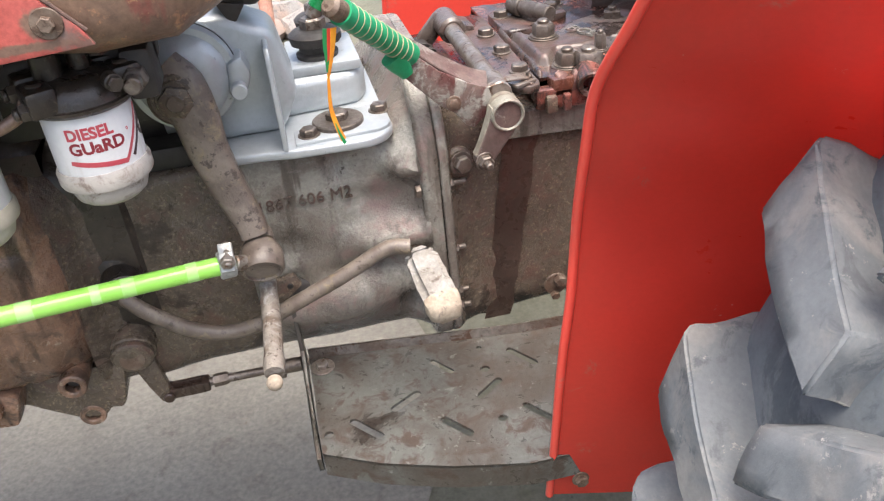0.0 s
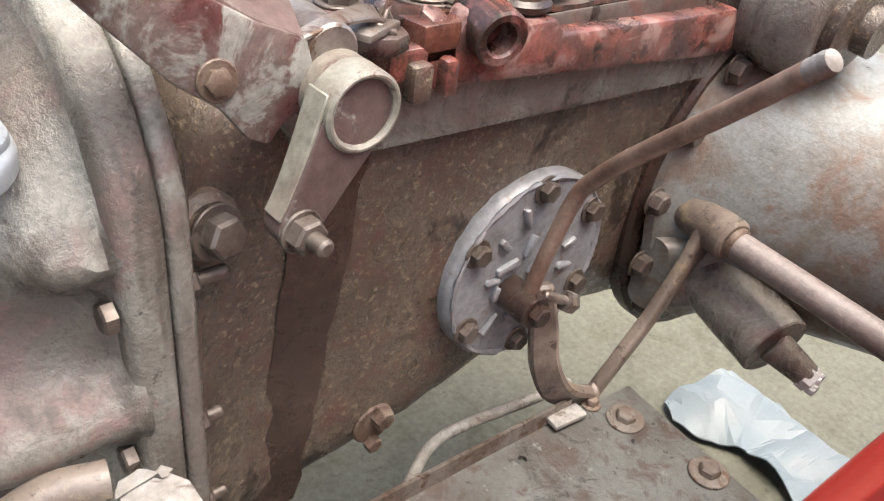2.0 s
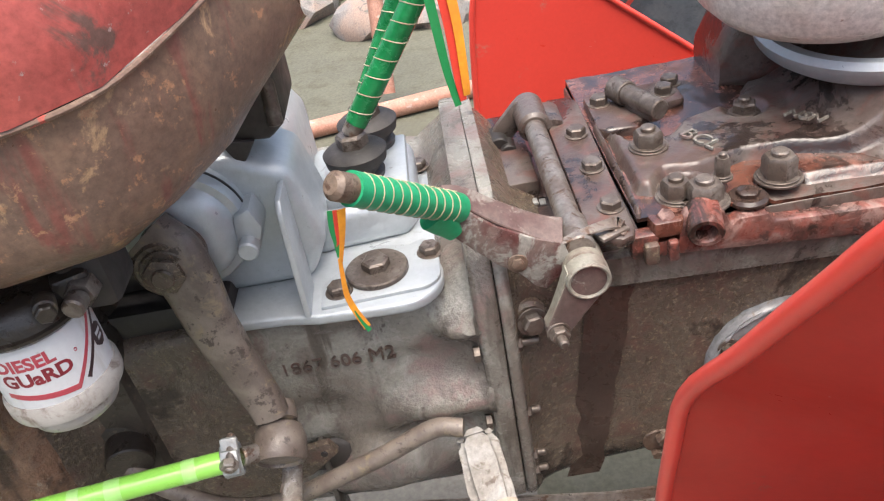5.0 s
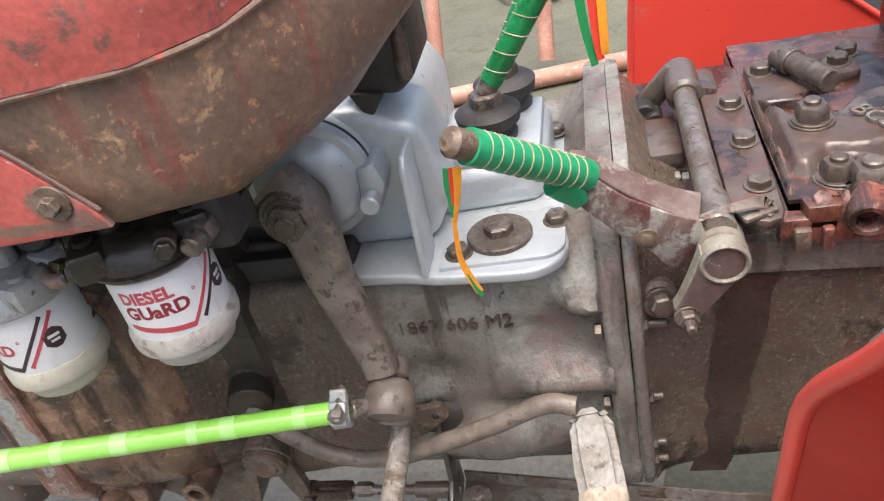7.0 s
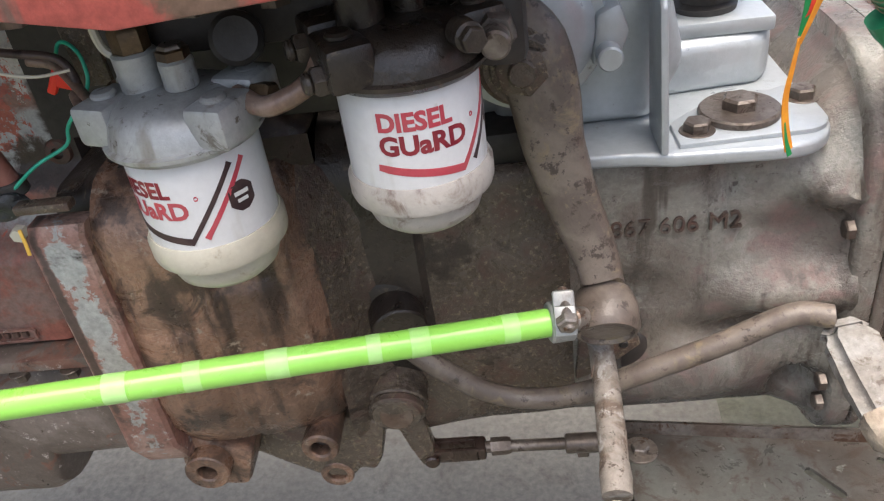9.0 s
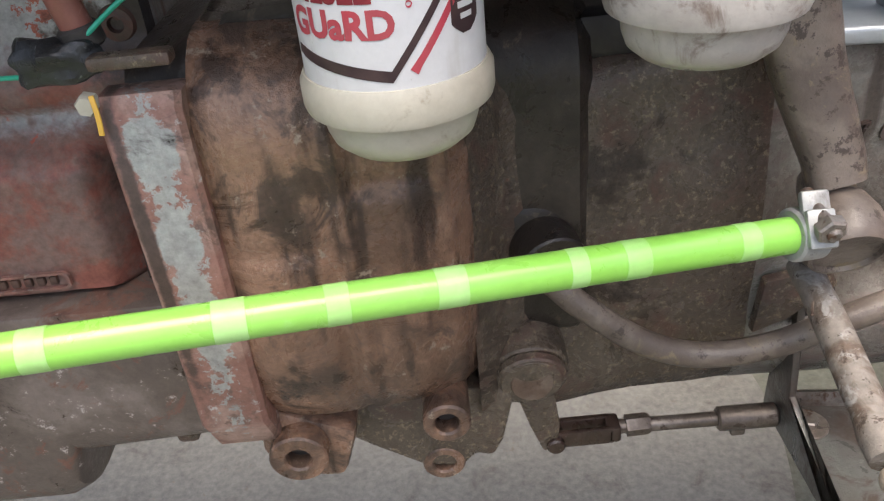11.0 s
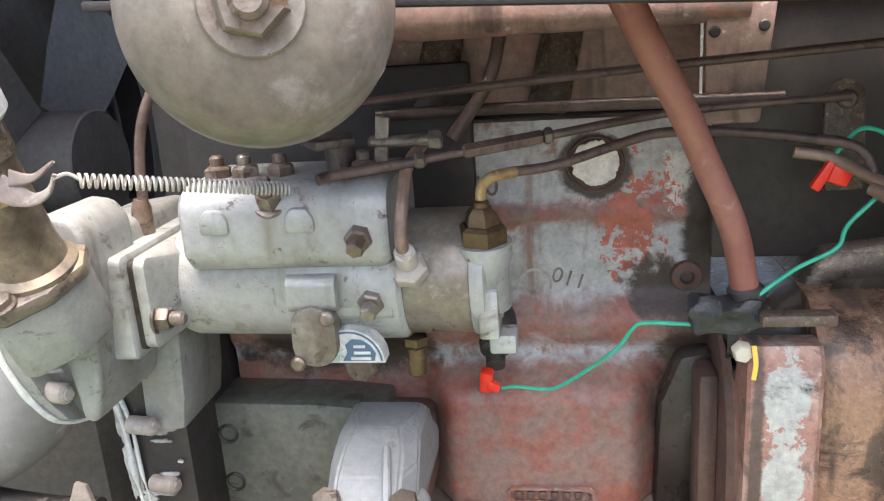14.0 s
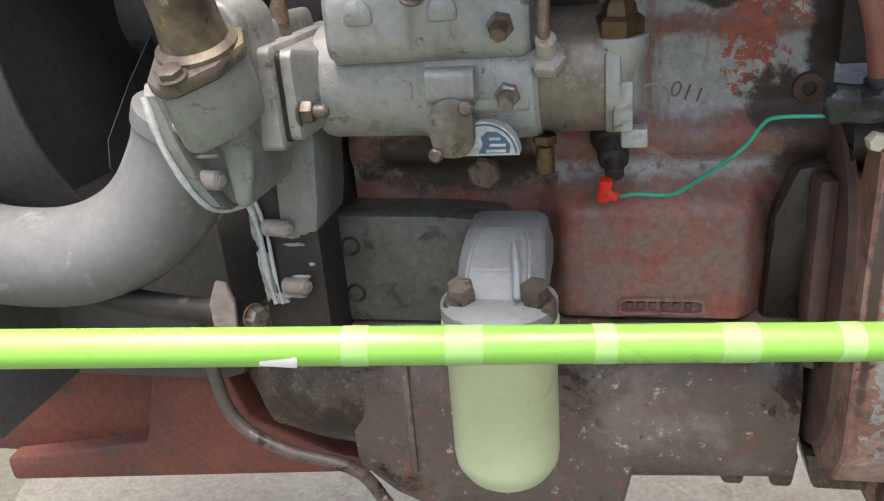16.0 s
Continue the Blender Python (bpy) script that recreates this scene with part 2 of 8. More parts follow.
    if streak:
        m = N("ShaderNodeVectorMath")
        m.operation = "MULTIPLY"
        m.inputs[1].default_value = (1, 1, 0.12)
        link(shift.outputs[0], m.inputs[0])
        col = blend(step(noise_node(42, 4, 0.6, m.outputs[0]), 0.5 + (0.5 - st) * 0.45, 0.08), col, streak)
    if c3:
        col = blend(step(noise_node(s3, 5, 0.75), 0.5 + (0.5 - w3) * 0.45, 0.04), col, c3)
    for x0, z0, rx, rz, ragged_by, blur, grain, tone in spots:
        rel = N("ShaderNodeVectorMath")
        rel.operation = "SUBTRACT"
        rel.inputs[1].default_value = (x0, 0, z0)
        link(N("ShaderNodeNewGeometry").outputs["Position"], rel.inputs[0])
        sized = N("ShaderNodeVectorMath")
        sized.operation = "MULTIPLY"
        sized.inputs[1].default_value = (1 / rx, 0, 1 / rz)
        link(rel.outputs[0], sized.inputs[0])
        away = N("ShaderNodeVectorMath")
        away.operation = "LENGTH"
        link(sized.outputs[0], away.inputs[0])
        torn = N("ShaderNodeMath")
        torn.operation = "MULTIPLY_ADD"
        link(noise_node(grain, 7, 0.7, dist=0.3), torn.inputs[0])
        torn.inputs[1].default_value = ragged_by
        minus = N("ShaderNodeMath")
        minus.operation = "SUBTRACT"
        minus.inputs[0].default_value = 1 - ragged_by * 0.5
        link(away.outputs["Value"], minus.inputs[1])
        link(minus.outputs[0], torn.inputs[2])
        col = blend(step(torn.outputs[0], 0.0, blur), col, tone)
    wet = None
    if oil:
        wet = step(noise_node(so, 7, 0.7, dist=0.5), 0.5 + (0.5 - oil) * 0.45, 0.06)
        col = blend(wet, col, oil_col)
    fine = noise_node(bs, 4, 0.7)
    hsv = N("ShaderNodeHueSaturation")
    hsv.inputs["Saturation"].default_value = sat
    vr = N("ShaderNodeMapRange")
    vr.inputs["From Min"].default_value, vr.inputs["From Max"].default_value = 0.3, 0.7
    vr.inputs["To Min"].default_value, vr.inputs["To Max"].default_value = 1 - var, 1 + var
    link(fine, vr.inputs["Value"])
    link(vr.outputs[0], hsv.inputs["Value"])
    if isinstance(col, tuple):
        hsv.inputs["Color"].default_value = (*col, 1)
    else:
        link(col, hsv.inputs["Color"])
    link(hsv.outputs[0], bsdf.inputs["Base Color"])
    ro = N("ShaderNodeMapRange")
    ro.inputs["From Min"].default_value, ro.inputs["From Max"].default_value = 0.3, 0.7
    ro.inputs["To Min"].default_value, ro.inputs["To Max"].default_value = max(0.05, rough - rv / 2), min(1, rough + rv / 2)
    link(mid, ro.inputs["Value"])
    if wet:
        dry = N("ShaderNodeMix")
        link(wet, dry.inputs["Factor"])
        link(ro.outputs[0], dry.inputs["A"])
        dry.inputs["B"].default_value = 0.2
        link(dry.outputs["Result"], bsdf.inputs["Roughness"])
    else:
        link(ro.outputs[0], bsdf.inputs["Roughness"])
    bsdf.inputs["Metallic"].default_value = metal
    bsdf.inputs["Coat Weight"].default_value = coat
    bsdf.inputs["Coat Roughness"].default_value = 0.2
    if bump:
        h = N("ShaderNodeMath")
        h.operation = "MULTIPLY_ADD"
        link(mid, h.inputs[0])
        h.inputs[1].default_value = 0.8
        link(fine, h.inputs[2])
        b = N("ShaderNodeBump")
        b.inputs["Strength"].default_value, b.inputs["Distance"].default_value = bump, 0.0015
        link(h.outputs[0], b.inputs["Height"])
        link(b.outputs[0], bsdf.inputs["Normal"])
    return mat


IRON = grime("oily_cast_iron", (0.146, 0.12, 0.0934), (0.236, 0.228, 0.188), (0.180, 0.108, 0.090), s=10, mix=0.48, soft=0.09, s2=21, wear=0.32, soft2=0.07, rough=0.29, rv=0.4, bump=0.9, bs=240, streak=(0.086, 0.0694, 0.0529), st=0.24, c3=(0.0732, 0.0596, 0.0482), s3=45, w3=0.16, var=0.17, oil=0.2, so=8, oil_col=(0.0474, 0.0397, 0.0318), sat=0.7)
IRON_DARK = grime("dark_oily_iron", (0.082, 0.0605, 0.0435), (0.118, 0.092, 0.066), (0.098, 0.050, 0.036), s=9, mix=0.45, soft=0.1, s2=34, wear=0.33, soft2=0.09, rough=0.3, rv=0.4, bump=0.8, bs=300, c3=(0.215, 0.165, 0.105), s3=210, w3=0.30, var=0.26, oil=0.33, so=9, oil_col=(0.036, 0.0255, 0.0195), sat=0.88)
IRON_WET = grime("oil_soaked_iron", (0.035, 0.022, 0.017), (0.06, 0.038, 0.03), None, s=9, rough=0.3, rv=0.3, bump=0.35)
BELL = grime("stained_bell_iron", (0.165, 0.0941, 0.0608), (0.27, 0.155, 0.1), (0.0935, 0.0588, 0.0421), s=14, mix=0.5, soft=0.07, s2=30, wear=0.36, soft2=0.05, rough=0.3, rv=0.4, bump=0.7, bs=240, streak=(0.0605, 0.0372, 0.0274), st=0.36, c3=(0.341, 0.27, 0.206), s3=48, w3=0.19, var=0.22, oil=0.30, so=10, oil_col=(0.0396, 0.0265, 0.0206), sat=0.95)
TRUMPET = grime("oversprayed_axle_iron", (0.136, 0.107, 0.077), (0.195, 0.212, 0.20), (0.152, 0.0982, 0.0657), s=8, mix=0.52, soft=0.08, s2=22, wear=0.36, soft2=0.07, rough=0.43, rv=0.3, bump=0.45, bs=200, c3=(0.235, 0.245, 0.222), s3=60, w3=0.12, var=0.18, oil=0.2, so=7, sat=0.82)
SILVER = grime("aluminium_paint", (0.43, 0.465, 0.485), (0.385, 0.42, 0.44), (0.26, 0.265, 0.26), s=6, mix=0.45, s2=34, wear=0.08, rough=0.36, rv=0.2, metal=0.3, bump=0.3, bs=120, var=0.06, c3=(0.20, 0.19, 0.175), s3=70, w3=0.05)
SILVER_DIRTY = grime("dirty_aluminium_paint", (0.391, 0.405, 0.405), (0.316, 0.321, 0.308), (0.177, 0.167, 0.152), s=13, mix=0.45, soft=0.12, s2=48, wear=0.2, rough=0.45, rv=0.25, metal=0.3, bump=0.3, var=0.12, streak=(0.251, 0.242, 0.212), st=0.2, c3=(0.13, 0.112, 0.092), s3=90, w3=0.16, oil=0.13, so=15, oil_col=(0.158, 0.14, 0.12))
CASE_GREY = grime("dull_grey_casting", (0.26, 0.265, 0.26), (0.21, 0.212, 0.205), (0.14, 0.13, 0.118), s=13, mix=0.45, soft=0.12, s2=48, wear=0.24, rough=0.5, rv=0.25, metal=0.2, bump=0.4, var=0.14, streak=(0.17, 0.162, 0.145), st=0.24, c3=(0.10, 0.095, 0.085), s3=70, w3=0.14)
RED = grime("red_enamel", (0.75, 0.066, 0.046), (0.64, 0.058, 0.042), (0.536, 0.174, 0.129), s=3, mix=0.4, soft=0.3, s2=14, wear=0.1, rough=0.32, rv=0.12, bump=0.015, var=0.03, coat=0.4, c3=(0.676, 0.523, 0.462), s3=22, w3=0.03)
RED_WORN = grime("sun_worn_red_paint", (0.40, 0.088, 0.073), (0.325, 0.072, 0.062), (0.131, 0.0723, 0.06), s=5, mix=0.4, s2=16, wear=0.28, rough=0.42, rv=0.25, bump=0.25, streak=(0.156, 0.106, 0.09), st=0.24, c3=(0.344, 0.255, 0.24), w3=0.12)
BONNET_RED = grime("rust_stained_red_paint", (0.40, 0.088, 0.073), (0.325, 0.072, 0.062), (0.131, 0.0723, 0.06), s=5, mix=0.4, s2=16, wear=0.28, rough=0.42, rv=0.25, bump=0.25, streak=(0.156, 0.106, 0.09), st=0.24, c3=(0.344, 0.255, 0.24), w3=0.12, spots=(
    (-0.372, 1.092, 0.010, 0.026, 1.6, 0.25, 60, (0.15, 0.095, 0.072)),
    (-0.394, 1.064, 0.012, 0.022, 1.6, 0.25, 60, (0.16, 0.10, 0.075)),
    (-0.418, 1.042, 0.022, 0.014, 1.8, 0.25, 60, (0.15, 0.095, 0.07)),
    (-0.334, 1.062, 0.014, 0.012, 1.8, 0.25, 70, (0.17, 0.105, 0.078)),
    (-0.350, 1.045, 0.040, 0.004, 1.8, 0.3, 70, (0.16, 0.10, 0.075))))
RED_OILY = grime("red_paint_under_oil", (0.192, 0.044, 0.0272), (0.096, 0.036, 0.0272), (0.24, 0.136, 0.112), s=22, mix=0.5, soft=0.07, s2=34, wear=0.34, rough=0.3, rv=0.3, bump=0.35, c3=(0.056, 0.024, 0.02), s3=40, w3=0.3, oil=0.3, so=16, sat=0.85)
COVER_RED = grime("red_brown_oil_film", (0.13, 0.05, 0.032), (0.075, 0.03, 0.022), (0.19, 0.085, 0.06), s=16, mix=0.5, s2=34, wear=0.3, rough=0.26, rv=0.25, bump=0.4, coat=0.5, oil=0.35, so=12, oil_col=(0.022, 0.013, 0.010))
COVER = grime("oily_cover_iron", (0.072, 0.041, 0.031), (0.100, 0.076, 0.062), (0.105, 0.038, 0.025), s=12, mix=0.5, soft=0.09, s2=26, wear=0.36, soft2=0.07, rough=0.38, coat=0.3, rv=0.3, bump=0.5, c3=(0.138, 0.124, 0.109), s3=90, w3=0.06, var=0.2, oil=0.4, so=9, oil_col=(0.0201, 0.0124, 0.00957), sat=0.8)
SHAFT_DULL = grime("purple_grey_shaft", (0.20, 0.172, 0.160), (0.15, 0.122, 0.11), (0.26, 0.235, 0.22), s=14, s2=44, wear=0.24, rough=0.42, bump=0.25)
SHAFT = grime("dull_grey_shaft", (0.317, 0.286, 0.263), (0.24, 0.204, 0.18), (0.384, 0.357, 0.33), s=12, s2=40, wear=0.2, rough=0.42, bump=0.15)
STEEL = grime("worn_steel", (0.256, 0.232, 0.208), (0.176, 0.136, 0.112), (0.128, 0.08, 0.056), s=25, mix=0.45, s2=60, wear=0.3, rough=0.38, rv=0.3, metal=0.6, bump=0.2)
BOLT = grime("greasy_bolt_steel", (0.102, 0.0795, 0.0638), (0.173, 0.147, 0.128), (0.0574, 0.0382, 0.0286), s=40, mix=0.4, s2=80, wear=0.3, rough=0.4, rv=0.3, metal=0.4, bump=0.25, sat=0.9)
BOLT_RUST = grime("rusty_bolt_steel", (0.108, 0.0648, 0.0405), (0.162, 0.118, 0.0863), (0.0648, 0.0324, 0.0189), s=40, s2=90, wear=0.35, rough=0.55, metal=0.1, bump=0.4, sat=0.85)
BRASS = grime("tarnished_brass", (0.13, 0.088, 0.048), (0.085, 0.058, 0.038), (0.2, 0.15, 0.09), s=30, s2=70, wear=0.25, rough=0.38, metal=0.6, bump=0.2)
PLATE = grime("worn_footplate_steel", (0.066, 0.056, 0.047), (0.108, 0.112, 0.104), (0.059, 0.0388, 0.0293), s=9, mix=0.47, soft=0.1, s2=40, wear=0.36, soft2=0.07, rough=0.36, rv=0.3, metal=0.15, bump=0.55, c3=(0.163, 0.169, 0.154), s3=50, w3=0.2, var=0.13, oil=0.16, so=8, oil_col=(0.0275, 0.0206, 0.0165), sat=0.8)
LIME = grime("lime_green_paint", (0.259, 0.601, 0.084), (0.288, 0.63, 0.116), (0.326, 0.66, 0.168), s=9, mix=0.35, soft=0.2, s2=30, wear=0.15, rough=0.3, rv=0.12, bump=0.04, var=0.04, coat=0.3)
LIME_PALE = grime("faded_lime_paint", (0.34, 0.67, 0.17), (0.42, 0.72, 0.27), None, s=20, soft=0.25, rough=0.38, bump=0.04, var=0.05)
GREEN_TAPE = grime("green_tape", (0.0102, 0.221, 0.0892), (0.017, 0.281, 0.128), None, s=30, rough=0.42, rv=0.2, bump=0.12, var=0.1)
GREEN_DARK = grime("dark_green_tape", (0.006, 0.12, 0.035), (0.012, 0.19, 0.06), None, s=30, rough=0.25, rv=0.2, bump=0.1, var=0.1)
THREAD = grime("pale_gold_thread", (0.33, 0.3, 0.198), None, None, rough=0.5, bump=0)
FILTER = grime("white_filter_paint", (0.60, 0.605, 0.61), (0.54, 0.545, 0.55), (0.42, 0.40, 0.37), s=14, mix=0.3, s2=50, wear=0.1, rough=0.4, rv=0.15, bump=0.05, var=0.04, streak=(0.46, 0.44, 0.40), st=0.12)
FILTER_BASE = grime("yellowed_filter_rim", (0.50, 0.48, 0.40), (0.42, 0.385, 0.31), (0.30, 0.25, 0.19), s=22, mix=0.42, soft=0.2, s2=60, wear=0.14, soft2=0.1, rough=0.42, bump=0.08, var=0.06)
FILTER_DIRTY = grime("oily_filter_rim", (0.36, 0.33, 0.30), (0.48, 0.455, 0.42), (0.17, 0.13, 0.105), s=22, mix=0.4, soft=0.2, s2=50, wear=0.26, soft2=0.1, rough=0.36, bump=0.08, var=0.08)
# pale cream with the green light it reflects mixed into the colour
CREAM = grime("cream_paint_green_reflection", (0.50, 0.57, 0.35), (0.46, 0.53, 0.31), (0.40, 0.46, 0.28), s=12, s2=30, wear=0.15, rough=0.42, bump=0.05, var=0.04)
INK_RED = grime("red_print", (0.46, 0.05, 0.075), (0.42, 0.075, 0.09), None, s=60, rough=0.4, bump=0, var=0.08)
INK_MAROON = grime("maroon_print", (0.20, 0.018, 0.03), (0.26, 0.03, 0.04), None, s=60, rough=0.4, bump=0, var=0.08)
INK_DARK = grime("dark_print", (0.035, 0.018, 0.022), (0.06, 0.035, 0.035), None, s=60, rough=0.4, bump=0, var=0.1)
RUBBER = grime("perished_rubber", (0.02, 0.018, 0.017), (0.045, 0.04, 0.037), (0.09, 0.08, 0.07), s=14, s2=40, wear=0.15, rough=0.6, bump=0.3)
HOSE_GREY = grime("dusty_grey_hose", (0.185, 0.187, 0.187), (0.14, 0.142, 0.146), (0.24, 0.24, 0.238), s=8, s2=30, wear=0.25, rough=0.7, bump=0.2, var=0.1)
HOSE_PINK = grime("faded_red_hose", (0.288, 0.128, 0.1), (0.232, 0.088, 0.068), (0.336, 0.184, 0.152), s=12, s2=50, wear=0.2, rough=0.5, bump=0.15, var=0.1)
BLOCK = grime("block_paint", (0.40, 0.405, 0.415), (0.31, 0.305, 0.305), (0.25, 0.15, 0.12), s=11, mix=0.45, soft=0.09, s2=24, wear=0.26, soft2=0.06, rough=0.46, rv=0.3, bump=0.35, streak=(0.24, 0.16, 0.13), st=0.22, c3=(0.46, 0.10, 0.065), s3=34, w3=0.10, oil=0.2, so=11, oil_col=(0.10, 0.075, 0.065))
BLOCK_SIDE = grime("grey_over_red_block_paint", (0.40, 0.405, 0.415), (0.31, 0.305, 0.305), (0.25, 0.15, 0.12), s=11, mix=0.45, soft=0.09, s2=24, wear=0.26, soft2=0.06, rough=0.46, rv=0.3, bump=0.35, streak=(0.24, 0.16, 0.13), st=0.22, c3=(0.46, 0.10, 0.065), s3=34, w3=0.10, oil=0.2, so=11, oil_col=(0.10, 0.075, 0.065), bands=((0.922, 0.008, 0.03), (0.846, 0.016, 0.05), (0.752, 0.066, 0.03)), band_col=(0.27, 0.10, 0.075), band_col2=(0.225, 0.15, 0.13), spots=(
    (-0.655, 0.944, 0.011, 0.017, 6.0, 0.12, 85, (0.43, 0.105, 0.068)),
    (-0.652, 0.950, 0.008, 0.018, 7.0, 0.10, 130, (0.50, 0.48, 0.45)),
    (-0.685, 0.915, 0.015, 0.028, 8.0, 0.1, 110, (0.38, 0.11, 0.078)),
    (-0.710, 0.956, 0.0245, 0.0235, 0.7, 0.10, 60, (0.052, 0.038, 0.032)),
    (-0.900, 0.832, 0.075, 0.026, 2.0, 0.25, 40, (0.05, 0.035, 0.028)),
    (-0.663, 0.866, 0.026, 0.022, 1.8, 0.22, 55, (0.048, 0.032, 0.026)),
    # tall dark strip beside the flange: stain running into shade, put into the colour
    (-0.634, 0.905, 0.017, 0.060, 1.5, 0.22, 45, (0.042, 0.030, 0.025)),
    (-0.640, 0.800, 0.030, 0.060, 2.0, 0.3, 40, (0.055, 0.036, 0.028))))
BLOCK_RED = grime("red_brown_block_paint", (0.27, 0.099, 0.072), (0.225, 0.149, 0.126), (0.333, 0.153, 0.117), s=14, mix=0.46, soft=0.08, s2=34, wear=0.33, soft2=0.06, rough=0.46, rv=0.3, bump=0.4, streak=(0.153, 0.063, 0.045), st=0.3, c3=(0.324, 0.27, 0.243), s3=130, w3=0.22, var=0.15, oil=0.15, so=12, oil_col=(0.09, 0.054, 0.045), sat=0.9)
MARK = grime("worn_raised_mark", (0.20, 0.175, 0.165), (0.135, 0.105, 0.095), None, s=60, rough=0.5, bump=0.2)
BLOCK_DARK = grime("dark_block_recess", (0.075, 0.048, 0.0403), (0.12, 0.072, 0.0576), (0.15, 0.048, 0.0336), s=10, s2=24, wear=0.25, rough=0.5, bump=0.35)
SUMP = grime("oily_sump", (0.115, 0.0925, 0.08), (0.196, 0.163, 0.147), (0.169, 0.0875, 0.065), s=10, mix=0.42, soft=0.08, s2=26, wear=0.32, rough=0.42, rv=0.3, bump=0.4, c3=(0.378, 0.338, 0.319), s3=80, w3=0.18, var=0.15, oil=0.3, so=9)
FLANGE_PAINT = grime("flaking_red_over_grey", (0.25, 0.115, 0.085), (0.34, 0.21, 0.165), (0.15, 0.09, 0.07), s=18, mix=0.45, soft=0.08, s2=36, wear=0.34, rough=0.5, bump=0.4, c3=(0.42, 0.40, 0.37), s3=60, w3=0.22, oil=0.16, so=12, sat=0.9, spots=(
    (-0.608, 0.840, 0.0120, 0.020, 1.7, 0.09, 90, (0.31, 0.325, 0.305)),
    (-0.608, 0.784, 0.0118, 0.019, 1.7, 0.09, 90, (0.31, 0.325, 0.305)),
    (-0.607, 0.728, 0.0120, 0.028, 1.7, 0.09, 90, (0.30, 0.315, 0.295)),
    (-0.608, 0.76, 0.009, 0.09, 4.5, 0.10, 170, (0.31, 0.315, 0.295)),
    (-0.624, 0.78, 0.004, 0.10, 1.6, 0.3, 60, (0.07, 0.045, 0.036))))
TANK = grime("scorched_cowl_paint", (0.125, 0.0825, 0.0625), (0.2, 0.125, 0.085), (0.36, 0.235, 0.135), s=9, mix=0.42, soft=0.15, s2=30, wear=0.22, soft2=0.05, rough=0.42, rv=0.3, bump=0.4, streak=(0.17, 0.060, 0.048), st=0.22, c3=(0.31, 0.17, 0.10), s3=70, w3=0.26)
# for black parts, and for pieces that stand in for deep shade
BLACK = grime("black_and_shade", (0.018, 0.016, 0.016), (0.035, 0.03, 0.028), None, s=9, rough=0.55, bump=0.2)
FAN = grime("dark_plastic", (0.066, 0.066, 0.067), (0.080, 0.079, 0.078), None, s=9, rough=0.5, bump=0.1)
PIPE_DARK = grime("dark_pipe", (0.075, 0.05, 0.045), (0.13, 0.09, 0.08), (0.05, 0.033, 0.03), s=16, s2=50, wear=0.3, rough=0.42, rv=0.2, metal=0.2, bump=0.2)
PIPE_BROWN = grime("brown_fuel_pipe", (0.182, 0.117, 0.0876), (0.269, 0.194, 0.154), None, s=30, rough=0.4, rv=0.2, metal=0.2, bump=0.1)
WIRE = grime("green_wire", (0.02, 0.36, 0.23), (0.04, 0.42, 0.28), None, s=50, rough=0.4, bump=0, var=0.06)
RED_PLASTIC = grime("red_plastic", (0.80, 0.035, 0.015), None, None, rough=0.35, bump=0, var=0.05)
YELLOW = grime("yellow_plastic", (0.75, 0.45, 0.08), None, None, rough=0.4, bump=0, var=0.08)
ORANGE = grime("orange_ribbon", (0.85, 0.36, 0.03), (0.75, 0.28, 0.03), None, s=40, rough=0.5, bump=0.05, var=0.08)
RIBBON_RED = grime("red_ribbon", (0.68, 0.06, 0.035), None, None, rough=0.5, bump=0.05, var=0.08)
RIBBON_GREEN = grime("green_ribbon", (0.015, 0.25, 0.075), None, None, rough=0.45, bump=0.05, var=0.08)
CONCRETE = grime("dusty_concrete", (0.115, 0.114, 0.0829), (0.0918, 0.0912, 0.0679), (0.0784, 0.077, 0.0522), s=2.2, mix=0.5, soft=0.2, s2=9, wear=0.3, soft2=0.12, rough=0.85, rv=0.1, bump=0.4, bs=90, c3=(0.0576, 0.0549, 0.0378), s3=26, w3=0.14)
CLOTH = grime("pale_blue_plastic_sheet", (0.150, 0.182, 0.192), (0.178, 0.203, 0.21), None, s=10, rough=0.5, rv=0.1, bump=0.2, var=0.05)
TYRE = grime("dusty_tyre_rubber", (0.095, 0.112, 0.128), (0.135, 0.147, 0.157), (0.075, 0.088, 0.10), s=5, mix=0.42, soft=0.1, s2=14, wear=0.35, rough=0.8, rv=0.1, bump=0.25, var=0.1)
TYRE_MUD = grime("dust_worn_rubber", (0.125, 0.138, 0.15), (0.205, 0.205, 0.20), (0.09, 0.102, 0.113), s=9, mix=0.45, soft=0.09, s2=24, wear=0.3, soft2=0.06, rough=0.75, bump=0.35, var=0.1, c3=(0.27, 0.265, 0.255), s3=60, w3=0.16)
PEDAL = grime("dried_mud_pedal", (0.255, 0.247, 0.232), (0.20, 0.184, 0.164), (0.125, 0.102, 0.0841), s=24, soft=0.1, s2=70, wear=0.3, rough=0.75, bump=0.6, c3=(0.261, 0.249, 0.23), s3=150, w3=0.25)
ARM = grime("dusty_forged_arm", (0.113, 0.0862, 0.0688), (0.18, 0.145, 0.116), (0.216, 0.167, 0.0989), s=18, mix=0.47, soft=0.09, s2=44, wear=0.26, soft2=0.07, rough=0.4, bump=0.45, c3=(0.054, 0.0396, 0.031), s3=80, w3=0.3, var=0.13, sat=0.88)
